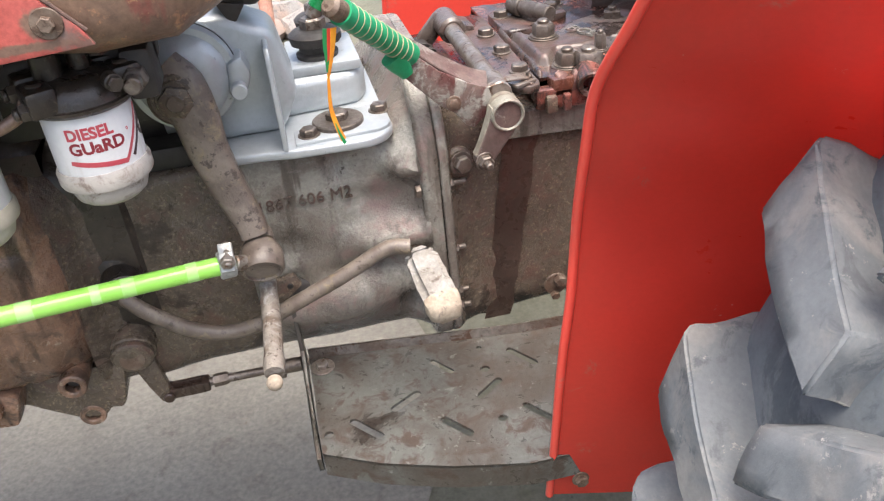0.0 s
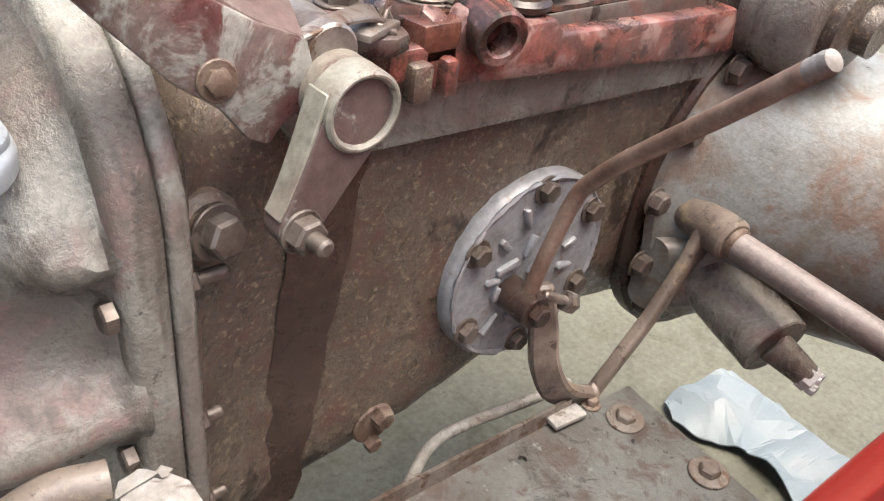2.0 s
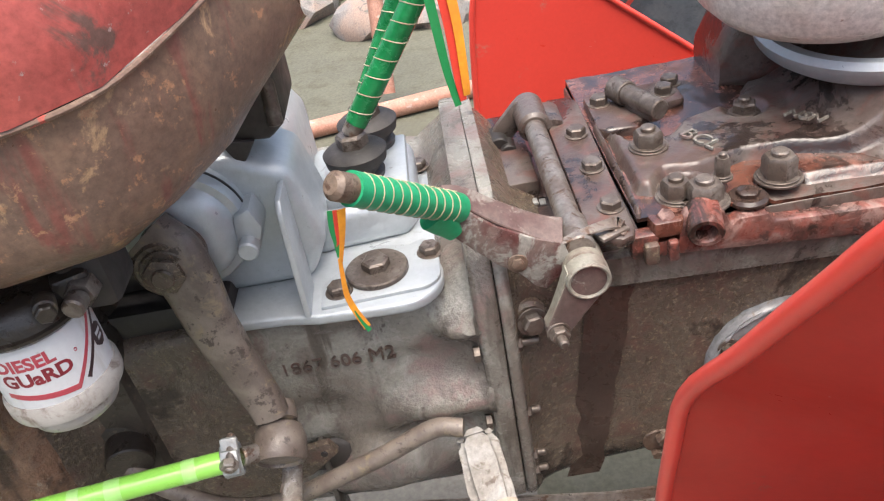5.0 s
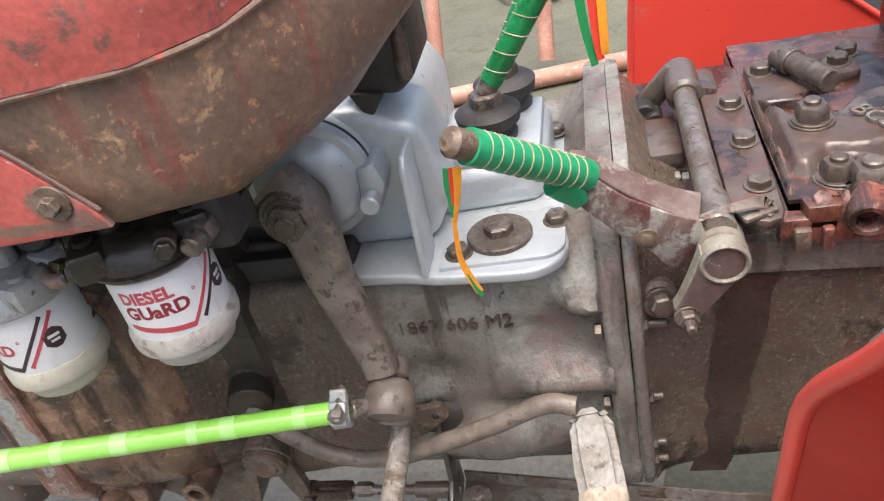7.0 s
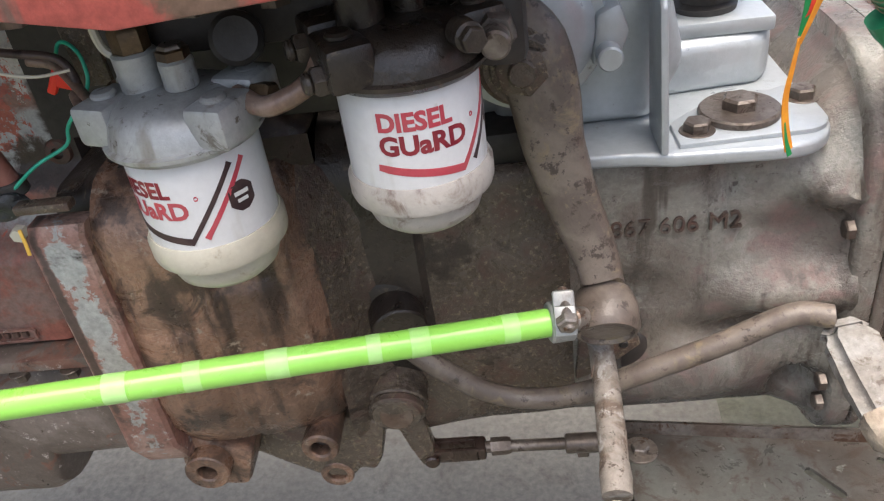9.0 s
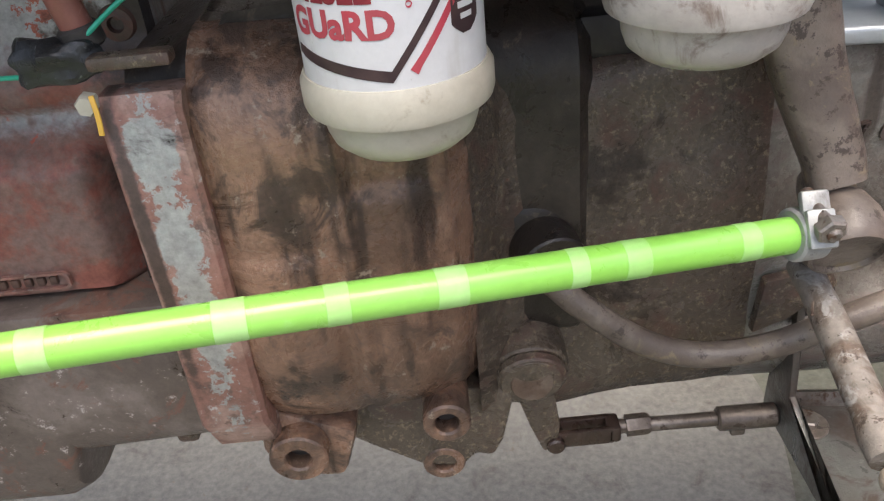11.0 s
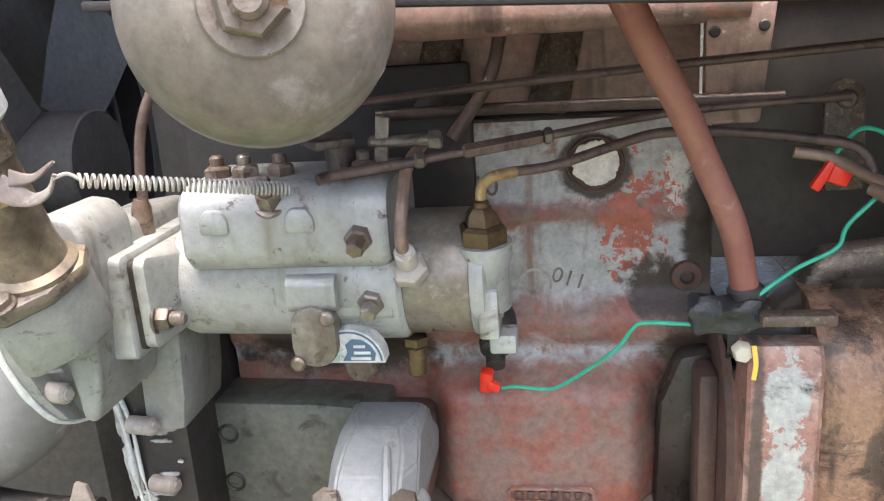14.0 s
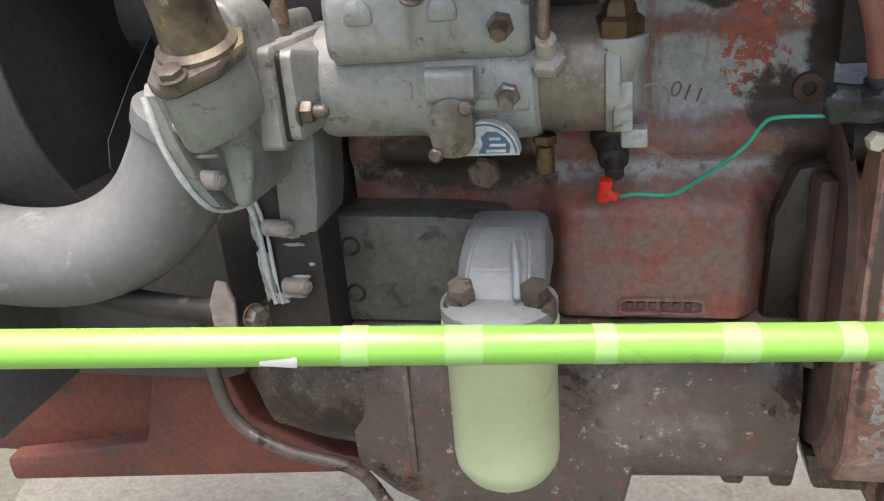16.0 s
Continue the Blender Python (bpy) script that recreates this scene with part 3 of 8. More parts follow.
LEVER_PAINT = grime("chipped_oxide_paint", (0.15, 0.105, 0.092), (0.095, 0.034, 0.031), (0.27, 0.265, 0.235), s=17, mix=0.5, soft=0.06, s2=26, wear=0.46, soft2=0.04, rough=0.34, rv=0.25, metal=0.1, bump=0.5, c3=(0.22, 0.19, 0.165), s3=70, w3=0.15, sat=0.9)
LEVER_FOLD = grime("pinkish_worn_paint", (0.135, 0.098, 0.086), (0.09, 0.05, 0.045), (0.20, 0.175, 0.155), s=14, mix=0.45, s2=40, wear=0.3, rough=0.4, rv=0.2, bump=0.3)
LABEL_PALE_GREY = grime("whitish_gasket_remains", (0.36, 0.37, 0.36), (0.22, 0.21, 0.19), None, s=40, rough=0.6, bump=0.4)
DROP_LINK = grime("purple_brown_steel", (0.0912, 0.0632, 0.0577), (0.12, 0.0867, 0.0783), (0.25, 0.255, 0.221), s=22, mix=0.5, s2=34, wear=0.27, soft2=0.05, rough=0.4, rv=0.25, bump=0.4)
HUB_PAINT = grime("pale_green_grey_forging", (0.25, 0.245, 0.205), (0.18, 0.15, 0.125), (0.11, 0.07, 0.055), s=20, mix=0.45, s2=40, wear=0.27, rough=0.38, rv=0.25, metal=0.1, bump=0.35)
DISC = grime("grey_cover_paint", (0.24, 0.25, 0.265), (0.19, 0.19, 0.195), (0.15, 0.11, 0.09), s=14, s2=45, wear=0.22, rough=0.36, rv=0.25, metal=0.1, bump=0.3)
BOWL = grime("stained_air_bowl", (0.185, 0.165, 0.14), (0.135, 0.115, 0.097), (0.25, 0.235, 0.215), s=10, s2=30, wear=0.25, rough=0.4, metal=0.3, bump=0.15)
BOWL_BACK = grime("brown_stained_plate", (0.20, 0.165, 0.135), (0.15, 0.12, 0.10), (0.26, 0.235, 0.20), s=14, s2=40, wear=0.3, rough=0.5, metal=0.1, bump=0.25)
OCHRE = grime("ochre_rust_stain", (0.33, 0.22, 0.095), (0.22, 0.13, 0.06), (0.40, 0.30, 0.15), s=40, mix=0.5, soft=0.1, s2=80, wear=0.3, rough=0.5, bump=0.3)
NECK = grime("heat_browned_tube", (0.21, 0.17, 0.12), (0.085, 0.065, 0.05), (0.38, 0.27, 0.11), s=19, mix=0.46, soft=0.12, s2=26, wear=0.22, soft2=0.04, rough=0.35, rv=0.3, metal=0.3, bump=0.2, c3=(0.34, 0.31, 0.27), s3=55, w3=0.16)
SPRING = grime("bright_spring_steel", (0.52, 0.51, 0.49), (0.42, 0.39, 0.36), None, s=30, rough=0.35, metal=0.4, bump=0.05)
STONE = grime("grey_rubble", (0.22, 0.21, 0.2), (0.30, 0.22, 0.18), (0.15, 0.14, 0.13), s=5, s2=15, wear=0.3, rough=0.9, bump=0.6)
WHITE_METAL = grime("scuffed_white_paint", (0.66, 0.64, 0.60), (0.55, 0.52, 0.47), (0.33, 0.27, 0.22), s=10, s2=40, wear=0.2, rough=0.4, metal=0.1, bump=0.15)
PIPE_PINK = grime("pinkish_rusty_pipe", (0.42, 0.23, 0.17), (0.35, 0.17, 0.12), (0.46, 0.34, 0.29), s=9, s2=30, wear=0.25, rough=0.6, bump=0.2)
FILTER_HEAD = grime("matte_grey_casting", (0.227, 0.239, 0.248), (0.19, 0.199, 0.205), (0.147, 0.122, 0.104), s=12, mix=0.4, s2=45, wear=0.14, rough=0.58, rv=0.15, metal=0.1, bump=0.35, var=0.12, c3=(0.12, 0.11, 0.1), s3=70, w3=0.15)
BLUE_LABEL = grime("blue_label", (0.0637, 0.111, 0.172), None, None, rough=0.4, bump=0, var=0.1)
ROD_MUD = grime("mud_and_rust_rod", (0.199, 0.176, 0.152), (0.0994, 0.0696, 0.0497), (0.279, 0.265, 0.246), s=26, mix=0.5, soft=0.07, s2=60, wear=0.32, rough=0.6, bump=0.6, c3=(0.053, 0.0365, 0.0265), s3=110, w3=0.28)
PEDAL_TIP = grime("tan_worn_rubber", (0.33, 0.28, 0.22), (0.26, 0.21, 0.16), (0.144, 0.118, 0.101), s=30, s2=80, wear=0.25, rough=0.7, bump=0.5)
GREASE = grime("black_grease_and_shade", (0.022, 0.017, 0.014), (0.05, 0.04, 0.032), (0.10, 0.08, 0.055), s=16, mix=0.4, s2=40, wear=0.2, rough=0.34, rv=0.3, bump=0.5)
RUST_PATCH = grime("brown_rust_patch", (0.20, 0.13, 0.095), (0.14, 0.085, 0.06), (0.27, 0.20, 0.15), s=24, mix=0.5, s2=60, wear=0.3, rough=0.6, bump=0.35, c3=(0.42, 0.07, 0.05), s3=90, w3=0.2)
HEAD_BROWN = grime("soot_brown_casting", (0.33, 0.215, 0.187), (0.25, 0.178, 0.158), (0.39, 0.20, 0.165), s=10, mix=0.5, s2=26, wear=0.3, rough=0.5, rv=0.25, bump=0.35, streak=(0.124, 0.0825, 0.072), st=0.3, c3=(0.434, 0.33, 0.3), s3=80, w3=0.15)

# ---- ground ----
bm = bmesh.new()
bmesh.ops.create_grid(bm, x_segments=60, y_segments=60, size=40)
solid("ground", bm, CONCRETE, (0, 0, 0), "dusty greyish-yellow concrete yard floor with stains", "ground", kind="structure")

# paler patch of the yard floor under and beside the engine
PALE_FLOOR = grime("pale_yard_floor", (0.165, 0.155, 0.13), (0.138, 0.128, 0.107), (0.105, 0.092, 0.073), s=3, mix=0.45, soft=0.2, s2=14, wear=0.2, soft2=0.12, rough=0.85, rv=0.1, bump=0.5, bs=90, c3=(0.15, 0.125, 0.095), s3=30, w3=0.12)
dust = bmesh.new()
ring = [dust.verts.new((-0.95 + (1.0 + 0.12 * noise.noise(Vector((math.cos(a) * 2, math.sin(a) * 2, 1)))) * math.cos(a), 0.35 + (0.95 + 0.2 * noise.noise(Vector((math.cos(a) * 3, math.sin(a) * 3, 5)))) * math.sin(a), 0.004)) for a in (2 * math.pi * k / 120 for k in range(120))]
dust.faces.new(ring)
solid("ground_patch", dust, PALE_FLOOR, (-0.95, 0.35, 0.004), "paler patch of the yard floor", "ground", kind="structure")

# ---- gearbox and bell housing ----
gearbox = thing("gearbox", (-0.3, 0, 0.55), "oil-stained brown cast-iron tractor gearbox and bell housing", "gearbox")
SWELLS = ((-0.070, 0.690, 0.055, 0.022, 0.030), (-0.046, 0.786, 0.022, 0.017, 0.024), (-0.15, 0.605, 0.085, 0.034, 0.028), (-0.20, 0.695, 0.035, 0.02, -0.008), (-0.125, 0.802, 0.014, 0.026, -0.009), (-0.095, 0.648, 0.06, 0.013, -0.012), (-0.27, 0.70, 0.04, 0.08, 0.010), (-0.05, 0.575, 0.022, 0.018, -0.024), (-0.205, 0.628, 0.03, 0.022, -0.02), (-0.085, 0.745, 0.03, 0.012, -0.006), (-0.12, 0.66, 0.03, 0.02, 0.008))
front_case = cast_loft([
    (-0.452, -0.23, 0.23, 0.56, 0.87, 0.06),
    (-0.440, -0.215, 0.215, 0.55, 0.86, 0.055),
    (-0.425, -0.196, 0.196, 0.54, 0.855, 0.05),
    (-0.40, -0.186, 0.186, 0.53, 0.829, 0.04),
    (-0.33, -0.182, 0.182, 0.525, 0.826, (0.06, 0.06, 0.012, 0.012)),
    (-0.25, -0.180, 0.180, 0.52, 0.826, (0.07, 0.07, 0.010, 0.010)),
], 0.008, SWELLS)
part("case_front", front_case, IRON_DARK, gearbox, "dark oily front of the casting", 60)
case = cast_loft([
    (-0.25, -0.180, 0.180, 0.52, 0.826, (0.07, 0.07, 0.010, 0.010)),
    (-0.15, -0.178, 0.178, 0.515, 0.826, (0.07, 0.07, 0.010, 0.010)),
    (-0.09, -0.176, 0.176, 0.515, 0.826, (0.07, 0.07, 0.012, 0.012)),
    (-0.06, -0.176, 0.176, 0.515, 0.826, (0.07, 0.07, 0.03, 0.03)),
    (-0.042, -0.179, 0.179, 0.513, 0.85, (0.06, 0.06, 0.06, 0.06)),
    (-0.028, -0.186, 0.186, 0.510, 0.865, (0.055, 0.055, 0.085, 0.085)),
    (-0.020, -0.194, 0.194, 0.508, 0.878, (0.05, 0.05, 0.095, 0.095)),
], 0.008, SWELLS)
part("case", case, IRON, gearbox, angle=60)
bell = cast_loft([
    (-0.588, -0.272, 0.272, 0.592, 0.885, (0.10, 0.10, 0.05, 0.05)),
    (-0.575, -0.276, 0.276, 0.594, 0.885, (0.10, 0.10, 0.05, 0.05)),
    (-0.522, -0.274, 0.274, 0.596, 0.885, (0.09, 0.09, 0.06, 0.06)),
    (-0.512, -0.266, 0.266, 0.597, 0.88, (0.085, 0.085, 0.06, 0.06)),
    (-0.485, -0.260, 0.260, 0.598, 0.878, (0.08, 0.08, 0.06, 0.06)),
    (-0.462, -0.250, 0.250, 0.598, 0.875, (0.08, 0.08, 0.06, 0.06)),
    (-0.448, -0.225, 0.225, 0.598, 0.868, 0.07),
    (-0.435, -0.195, 0.195, 0.598, 0.86, 0.07),
], 0.004, ((-0.557, 0.70, 0.026, 0.09, 0.006), (-0.497, 0.69, 0.026, 0.085, 0.005), (-0.528, 0.70, 0.006, 0.14, -0.006), (-0.555, 0.768, 0.032, 0.006, -0.004), (-0.50, 0.80, 0.03, 0.006, -0.004)), 0.0035)
part("bell_housing", bell, BELL, gearbox, "rust-streaked brown bell housing casting", 60)
# engine-side flange with a proud rim
rim = [(-0.229, 0.606), (-0.262, 0.618), (-0.279, 0.650), (-0.279, 0.860), (-0.273, 0.868), (-0.256, 0.868), (-0.248, 0.834), (0.228, 0.834), (0.279, 0.80), (0.279, 0.650), (0.229, 0.606)]
fl = skin([[(x, u * (1 - e), 0.74 + (v - 0.74) * (1 - e)) for u, v in rim] for x, e in ((-0.630, 0.007), (-0.628, 0), (-0.591, 0), (-0.588, 0.010))])
engine_flange = part("engine_flange", fl, FLANGE_PAINT, gearbox, "red-primed flange with flaking pale grey paint")
# neck and bell top: grease and the shade under the cowl in one black
part("neck", loft_x([(-0.447, -0.20, 0.20, 0.60, 0.875, 0.05), (-0.425, -0.192, 0.192, 0.60, 0.872, 0.05), (-0.375, -0.1905, 0.1905, 0.60, 0.868, 0.05), (-0.365, -0.180, 0.180, 0.60, 0.86, 0.05)]), GREASE, gearbox, "greasy neck of the casting, blackened for shade too")
part("bell_top", cast_loft([(-0.6315, -0.23, 0.23, 0.83, 0.868, 0.02), (-0.59, -0.24, 0.24, 0.83, 0.882, 0.03), (-0.57, -0.225, 0.225, 0.84, 0.905, 0.05), (-0.48, -0.225, 0.225, 0.84, 0.915, 0.055), (-0.44, -0.19, 0.19, 0.84, 0.895, 0.04)], 0.01, (), 0.003), GREASE, gearbox, "oily top of the bell housing, blackened for shade too", 60)
# lugs at the foot of the bell housing
for x, y, z, r in ((-0.578, -0.270, 0.604, 0.020), (-0.477, -0.258, 0.612, 0.0165), (-0.484, -0.216, 0.530, 0.0165)):
    part("lug", pipe_ring((x, y + 0.06, z), (x, y, z), r, 0.0085), BELL, gearbox)
    # black plug gives the shade inside the bore
    part("lug_hole", cyl((x, y + 0.03, z), (x, y + 0.012, z), 0.0084, seg=20), BLACK, gearbox)
part("lug_web", prism([(-0.606, 0.60), (-0.590, 0.572), (-0.552, 0.568), (-0.538, 0.61), (-0.60, 0.64)], "y", -0.255, -0.2, 0.006), BELL, gearbox)
part("sump_guard", prism([(-0.612, 0.60), (-0.592, 0.567), (-0.553, 0.566), (-0.535, 0.552), (-0.50, 0.528), (-0.47, 0.522), (-0.458, 0.535), (-0.445, 0.53), (-0.436, 0.548), (-0.425, 0.60), (-0.60, 0.62)], "y", -0.215, 0.2, 0.006), IRON_DARK, gearbox)
# joint flanges between gearbox and rear case
part("joint_flange", skin([[(x, u, v) for u, v in rr(-0.199 + e, 0.199 - e, 0.505, 0.885, (0.05, 0.05, 0.10, 0.10), 8)] for x, e in ((-0.026, 0.010), (-0.024, 0.003), (-0.020, 0), (-0.006, 0), (-0.0032, 0.0015), (-0.0025, 0.004))]), IRON, gearbox, angle=70)
# embossed casting number
def letters(text, size, depth, at, turn, mat, parent, name, label="", squash=1.0):
    cu = bpy.data.curves.new(name, "FONT")
    cu.body, cu.size, cu.extrude, cu.resolution_u = text, size, depth, 3
    cu.align_x, cu.align_y = "CENTER", "CENTER"
    tmp = bpy.data.objects.new("tmp", cu)
    scene.collection.objects.link(tmp)
    me = bpy.data.meshes.new_from_object(tmp.evaluated_get(bpy.context.evaluated_depsgraph_get()))
    bpy.data.objects.remove(tmp)
    bpy.data.curves.remove(cu)
    b = bmesh.new()
    b.from_mesh(me)
    bpy.data.meshes.remove(me)
    bmesh.ops.transform(b, matrix=pose(*at, *turn) @ Matrix.Diagonal((squash, 1, 1, 1)), verts=b.verts)
    return part(name, b, mat, parent, label, 60)


# numerals coloured darker than the casting, for grease and the relief's shadows
letters("1867 606 M2", 0.022, 0.002, (-0.168, -0.1785, 0.760), (90, 0, 0), COVER, gearbox, "casting_number", "raised casting number 1867 606 M2", 1.0)
for z in (0.749, 0.653, 0.585, 0.56):
    n = part("nut", join(hexhead((-0.004 + 0.012, -0.184, z), (1, 0, 0), 0.0085, 0.008, 0.2), cyl((0.01, -0.184, z), (0.026 if z < 0.7 else 0.034, -0.184, z), 0.0042, seg=12)), BOLT, gearbox)
    part("bolt_head", hexhead((-0.027, -0.190, z), (-1, 0, 0), 0.0085, 0.007, 0.2), BOLT, gearbox)
# bracket gusset beside the drop arm, and a black ball as the shaded recess behind it
part("gusset", prism([(-0.245, 0.66), (-0.20, 0.668), (-0.192, 0.652), (-0.225, 0.625), (-0.25, 0.615)], "y", -0.198, -0.188, 0.002), IRON_DARK, gearbox)
part("gusset_bolt", cyl((-0.207, -0.2, 0.654), (-0.207, -0.197, 0.654), 0.004, seg=12), BLACK, gearbox)
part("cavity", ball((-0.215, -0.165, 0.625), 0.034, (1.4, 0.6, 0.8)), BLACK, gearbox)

# ---- aluminium-painted top cover and steering box ----
top = thing("gearbox_cover", (-0.15, 0, 0.842), "aluminium-painted gearbox top cover with steering box, bolted on the gearbox", "gearbox cover")
part("cover_plate", prism([(-0.264, 0.12), (-0.262, -0.188), (-0.20, -0.192), (-0.17, -0.199), (-0.10, -0.203), *[(-0.088 + 0.040 * math.sin(radians(a)), -0.163 - 0.040 * math.cos(radians(a))) for a in range(8, 91, 10)], (-0.048, 0.04), (-0.055, 0.065), (-0.085, 0.08)], "z", 0.841, 0.853, 0.0045, 3), SILVER, top)
part("gear_tower", prism([(-0.178, -0.10), (-0.075, -0.09), (-0.062, -0.06), (-0.062, 0.04), (-0.178, 0.06)], "z", 0.85, 0.898, 0.012, 3), SILVER, top)
part("tower_lid", prism([(-0.156, -0.088), (-0.068, -0.088), (-0.068, 0.03), (-0.156, 0.03)], "z", 0.897, 0.910, 0.003), SILVER, top)
part("steering_box", loft_x([(-0.31, -0.137, 0.13, 0.85, 1.02, 0.047), (-0.28, -0.135, 0.13, 0.85, 1.02, 0.05), (-0.20, -0.125, 0.11, 0.85, 0.985, 0.04), (-0.180, -0.115, 0.10, 0.85, 0.955, 0.03)]), SILVER, top)
# front half coloured black for the shade it lies in under the cowl
part("box_front", loft_x([(-0.46, -0.12, 0.12, 0.85, 1.00, 0.03), (-0.40, -0.14, 0.13, 0.85, 1.02, 0.04), (-0.31, -0.136, 0.129, 0.85, 1.02, 0.045)]), BLACK, top, "front of the steering box, black for the shade under the cowl")
part("side_cover", lathe((-0.272, -0.128, 0.944), (0, -1, 0), [(0.060, 0), (0.060, 0.032), (0.058, 0.036), (0.051, 0.037), (0.049, 0.042), (0.040, 0.050), (0.02, 0.053), (0, 0.053)], 56), SILVER, top)
part("gasket", lathe((-0.272, -0.149, 0.944), (0, -1, 0), [(0.0608, 0), (0.0608, 0.003), (0.055, 0.003), (0.055, 0)], 56, False), BLACK, top)
part("web", prism([(-0.200, 0.853), (-0.150, 0.853), (-0.140, 0.968), (-0.176, 0.968), (-0.184, 0.958)], "x", -0.180, -0.174, 0.002), SILVER, top)
part("box_side", prism([(-0.30, 0.853), (-0.174, 0.853), (-0.150, 0.90), (-0.166, 0.975), (-0.22, 1.0), (-0.30, 1.0)], "y", -0.140, -0.05, 0.012, 3), SILVER, top)
part("bolt_boss", prism([(-0.222, 0.955), (-0.205, 0.962), (-0.198, 0.940), (-0.208, 0.914), (-0.226, 0.917)], "y", -0.172, -0.12, 0.004), SILVER, top)
part("bolt", cyl((-0.214, -0.186, 0.926), (-0.214, -0.165, 0.926), 0.0095, seg=20), SILVER, top)
part("filler_plate", prism([(-0.165, -0.192), *[(-0.072 + 0.022 * math.sin(radians(a)), -0.165 - 0.022 * math.cos(radians(a))) for a in range(0, 91, 10)], (-0.050, -0.115), (-0.064, -0.105), (-0.078, -0.112), (-0.11, -0.105), (-0.150, -0.14), (-0.165, -0.155)], "z", 0.852, 0.857, 0.0015), SILVER, top)
part("filler_plug", join(cyl((-0.111, -0.150, 0.856), (-0.111, -0.150, 0.863), 0.031, seg=36), hexhead((-0.111, -0.150, 0.862), (0, 0, 1), 0.014, 0.010, 0.4)), BOLT, top, "round brownish filler plug")
for x, y in ((-0.058, -0.132), (-0.148, -0.172), (-0.062, 0.045), (-0.15, 0.06)):
    bolt(top, (x, y, 0.856), (0, 0, 1), 0.0105, 0.008, BOLT, 1.3)

# added filler block, black in place of the shaded gap
part("dark_base", box((-0.345, -0.02, 0.855), (0.185, 0.30, 0.03), 0.006), BLACK, top, "black block filling the shaded gap under the steering box")
# gear levers in their rubber boots
levers = []
for k, (x, y, lean) in enumerate(((-0.117, -0.050, 0.088), (-0.105, 0.016, 0.068))):
    lev = thing("gear_lever", (x, y, 0.90), "gear lever wrapped in glossy green tape with a rubber boot", "gear lever", "gear levers")
    levers.append(lev)
    part("boot", lathe((x, y, 0.902), (0, 0, 1), [(0.026, 0), (0.027, 0.006), (0.022, 0.009), (0.022, 0.016), (0.031, 0.019), (0.033, 0.030), (0.028, 0.034), (0.017, 0.037), (0.016, 0.037)], 32), RUBBER, lev)
    part("nut", hexhead((x, y, 0.938), (0, 0, 1), 0.0165, 0.014, 0.2), BOLT, lev)
    d = Vector((lean, 0.01, 0.12)).normalized()
    p = Vector((x, y, 0.95))
    part("shaft", cyl(p, p + d * 0.02, 0.010, seg=16), STEEL, lev)
    grip = part("grip", tube([p + d * (0.014 + 0.03 * i) for i in range(9)], 0.0116, 16, 2), GREEN_DARK, lev, "glossy dark green taped grip")
    dd, u, v = axes_of(d)
    part("thread", tube([p + d * (0.016 + 0.0017 * i) + (u * math.cos(i * 0.55) + v * math.sin(i * 0.55)) * 0.0119 for i in range(140)], 0.0007, 4, 1), THREAD, grip)
top.location.z -= 0.017
for ob in levers:
    ob.location.z -= 0.010

# ribbon that hangs from a lever top
rb = thing("hanging_ribbon", (-0.01, -0.156, 1.03), "green, red and orange ribbons hanging from a gear lever", "ribbon")
for k, (m, dx) in enumerate(((RIBBON_GREEN, -0.006), (RIBBON_RED, 0.004), (ORANGE, 0.011))):
    part("ribbon", strip([(-0.014 + dx, -0.156, 1.12), (-0.010 + dx, -0.156, 1.07), (-0.008 + dx * 0.8, -0.156, 1.03 - 0.006 * k), (-0.005 + dx * 0.5, -0.155, 0.998 + 0.004 * k)], (1, 0.3, 0), (0.009, 0.006), 0.0008), m, rb)
part("cord", tube([(0.024, -0.032, 1.142), (0.012, -0.08, 1.146), (-0.004, -0.13, 1.138), (-0.013, -0.156, 1.116)], 0.002, 6), RIBBON_GREEN, rb)

# ---- rear transmission case ----
trans = thing("transmission_case", (0.25, 0, 0.5), "dark oil-soaked cast-iron rear transmission case", "transmission")
part("case", cast_loft([
    (0.012, -0.190, 0.190, 0.505, 0.875, (0.04, 0.04, 0.10, 0.10)),
    (0.020, -0.178, 0.178, 0.505, 0.868, (0.04, 0.04, 0.09, 0.09)),
    (0.035, -0.170, 0.170, 0.505, 0.84, (0.04, 0.04, 0.06, 0.06)),
    (0.06, -0.164, 0.164, 0.505, 0.822, (0.04, 0.04, 0.02, 0.02)),
    (0.09, -0.160, 0.160, 0.502, 0.818, (0.04, 0.04, 0.008, 0.008)),
    (0.20, -0.160, 0.160, 0.50, 0.818, (0.06, 0.06, 0.008, 0.008)),
    (0.30, -0.160, 0.160, 0.50, 0.818, (0.10, 0.10, 0.008, 0.008)),
    (0.42, -0.160, 0.160, 0.50, 0.818, (0.11, 0.11, 0.008, 0.008)),
    (0.62, -0.160, 0.160, 0.48, 0.818, (0.08, 0.08, 0.008, 0.008)),
    (0.80, -0.150, 0.150, 0.48, 0.81, 0.06),
], 0.012, rough=0.0025), IRON_DARK, trans, angle=60)
part("joint_flange", skin([[(x, u, v) for u, v in rr(-0.199 + e, 0.199 - e, 0.505, 0.885, (0.05, 0.05, 0.10, 0.10), 8)] for x, e in ((-0.0015, 0.004), (-0.0008, 0.0015), (0.0015, 0), (0.007, 0), (0.010, 0.003), (0.012, 0.010))]), IRON, trans, angle=70)
part("top_rail", prism([(0.09, 0.787), (0.30, 0.778), (0.47, 0.772), (0.47, 0.816), (0.07, 0.822)], "y", -0.171, -0.155, 0.004), IRON, trans, "paler machined upper edge")
# run of seeped oil down the side
bm = bmesh.new()
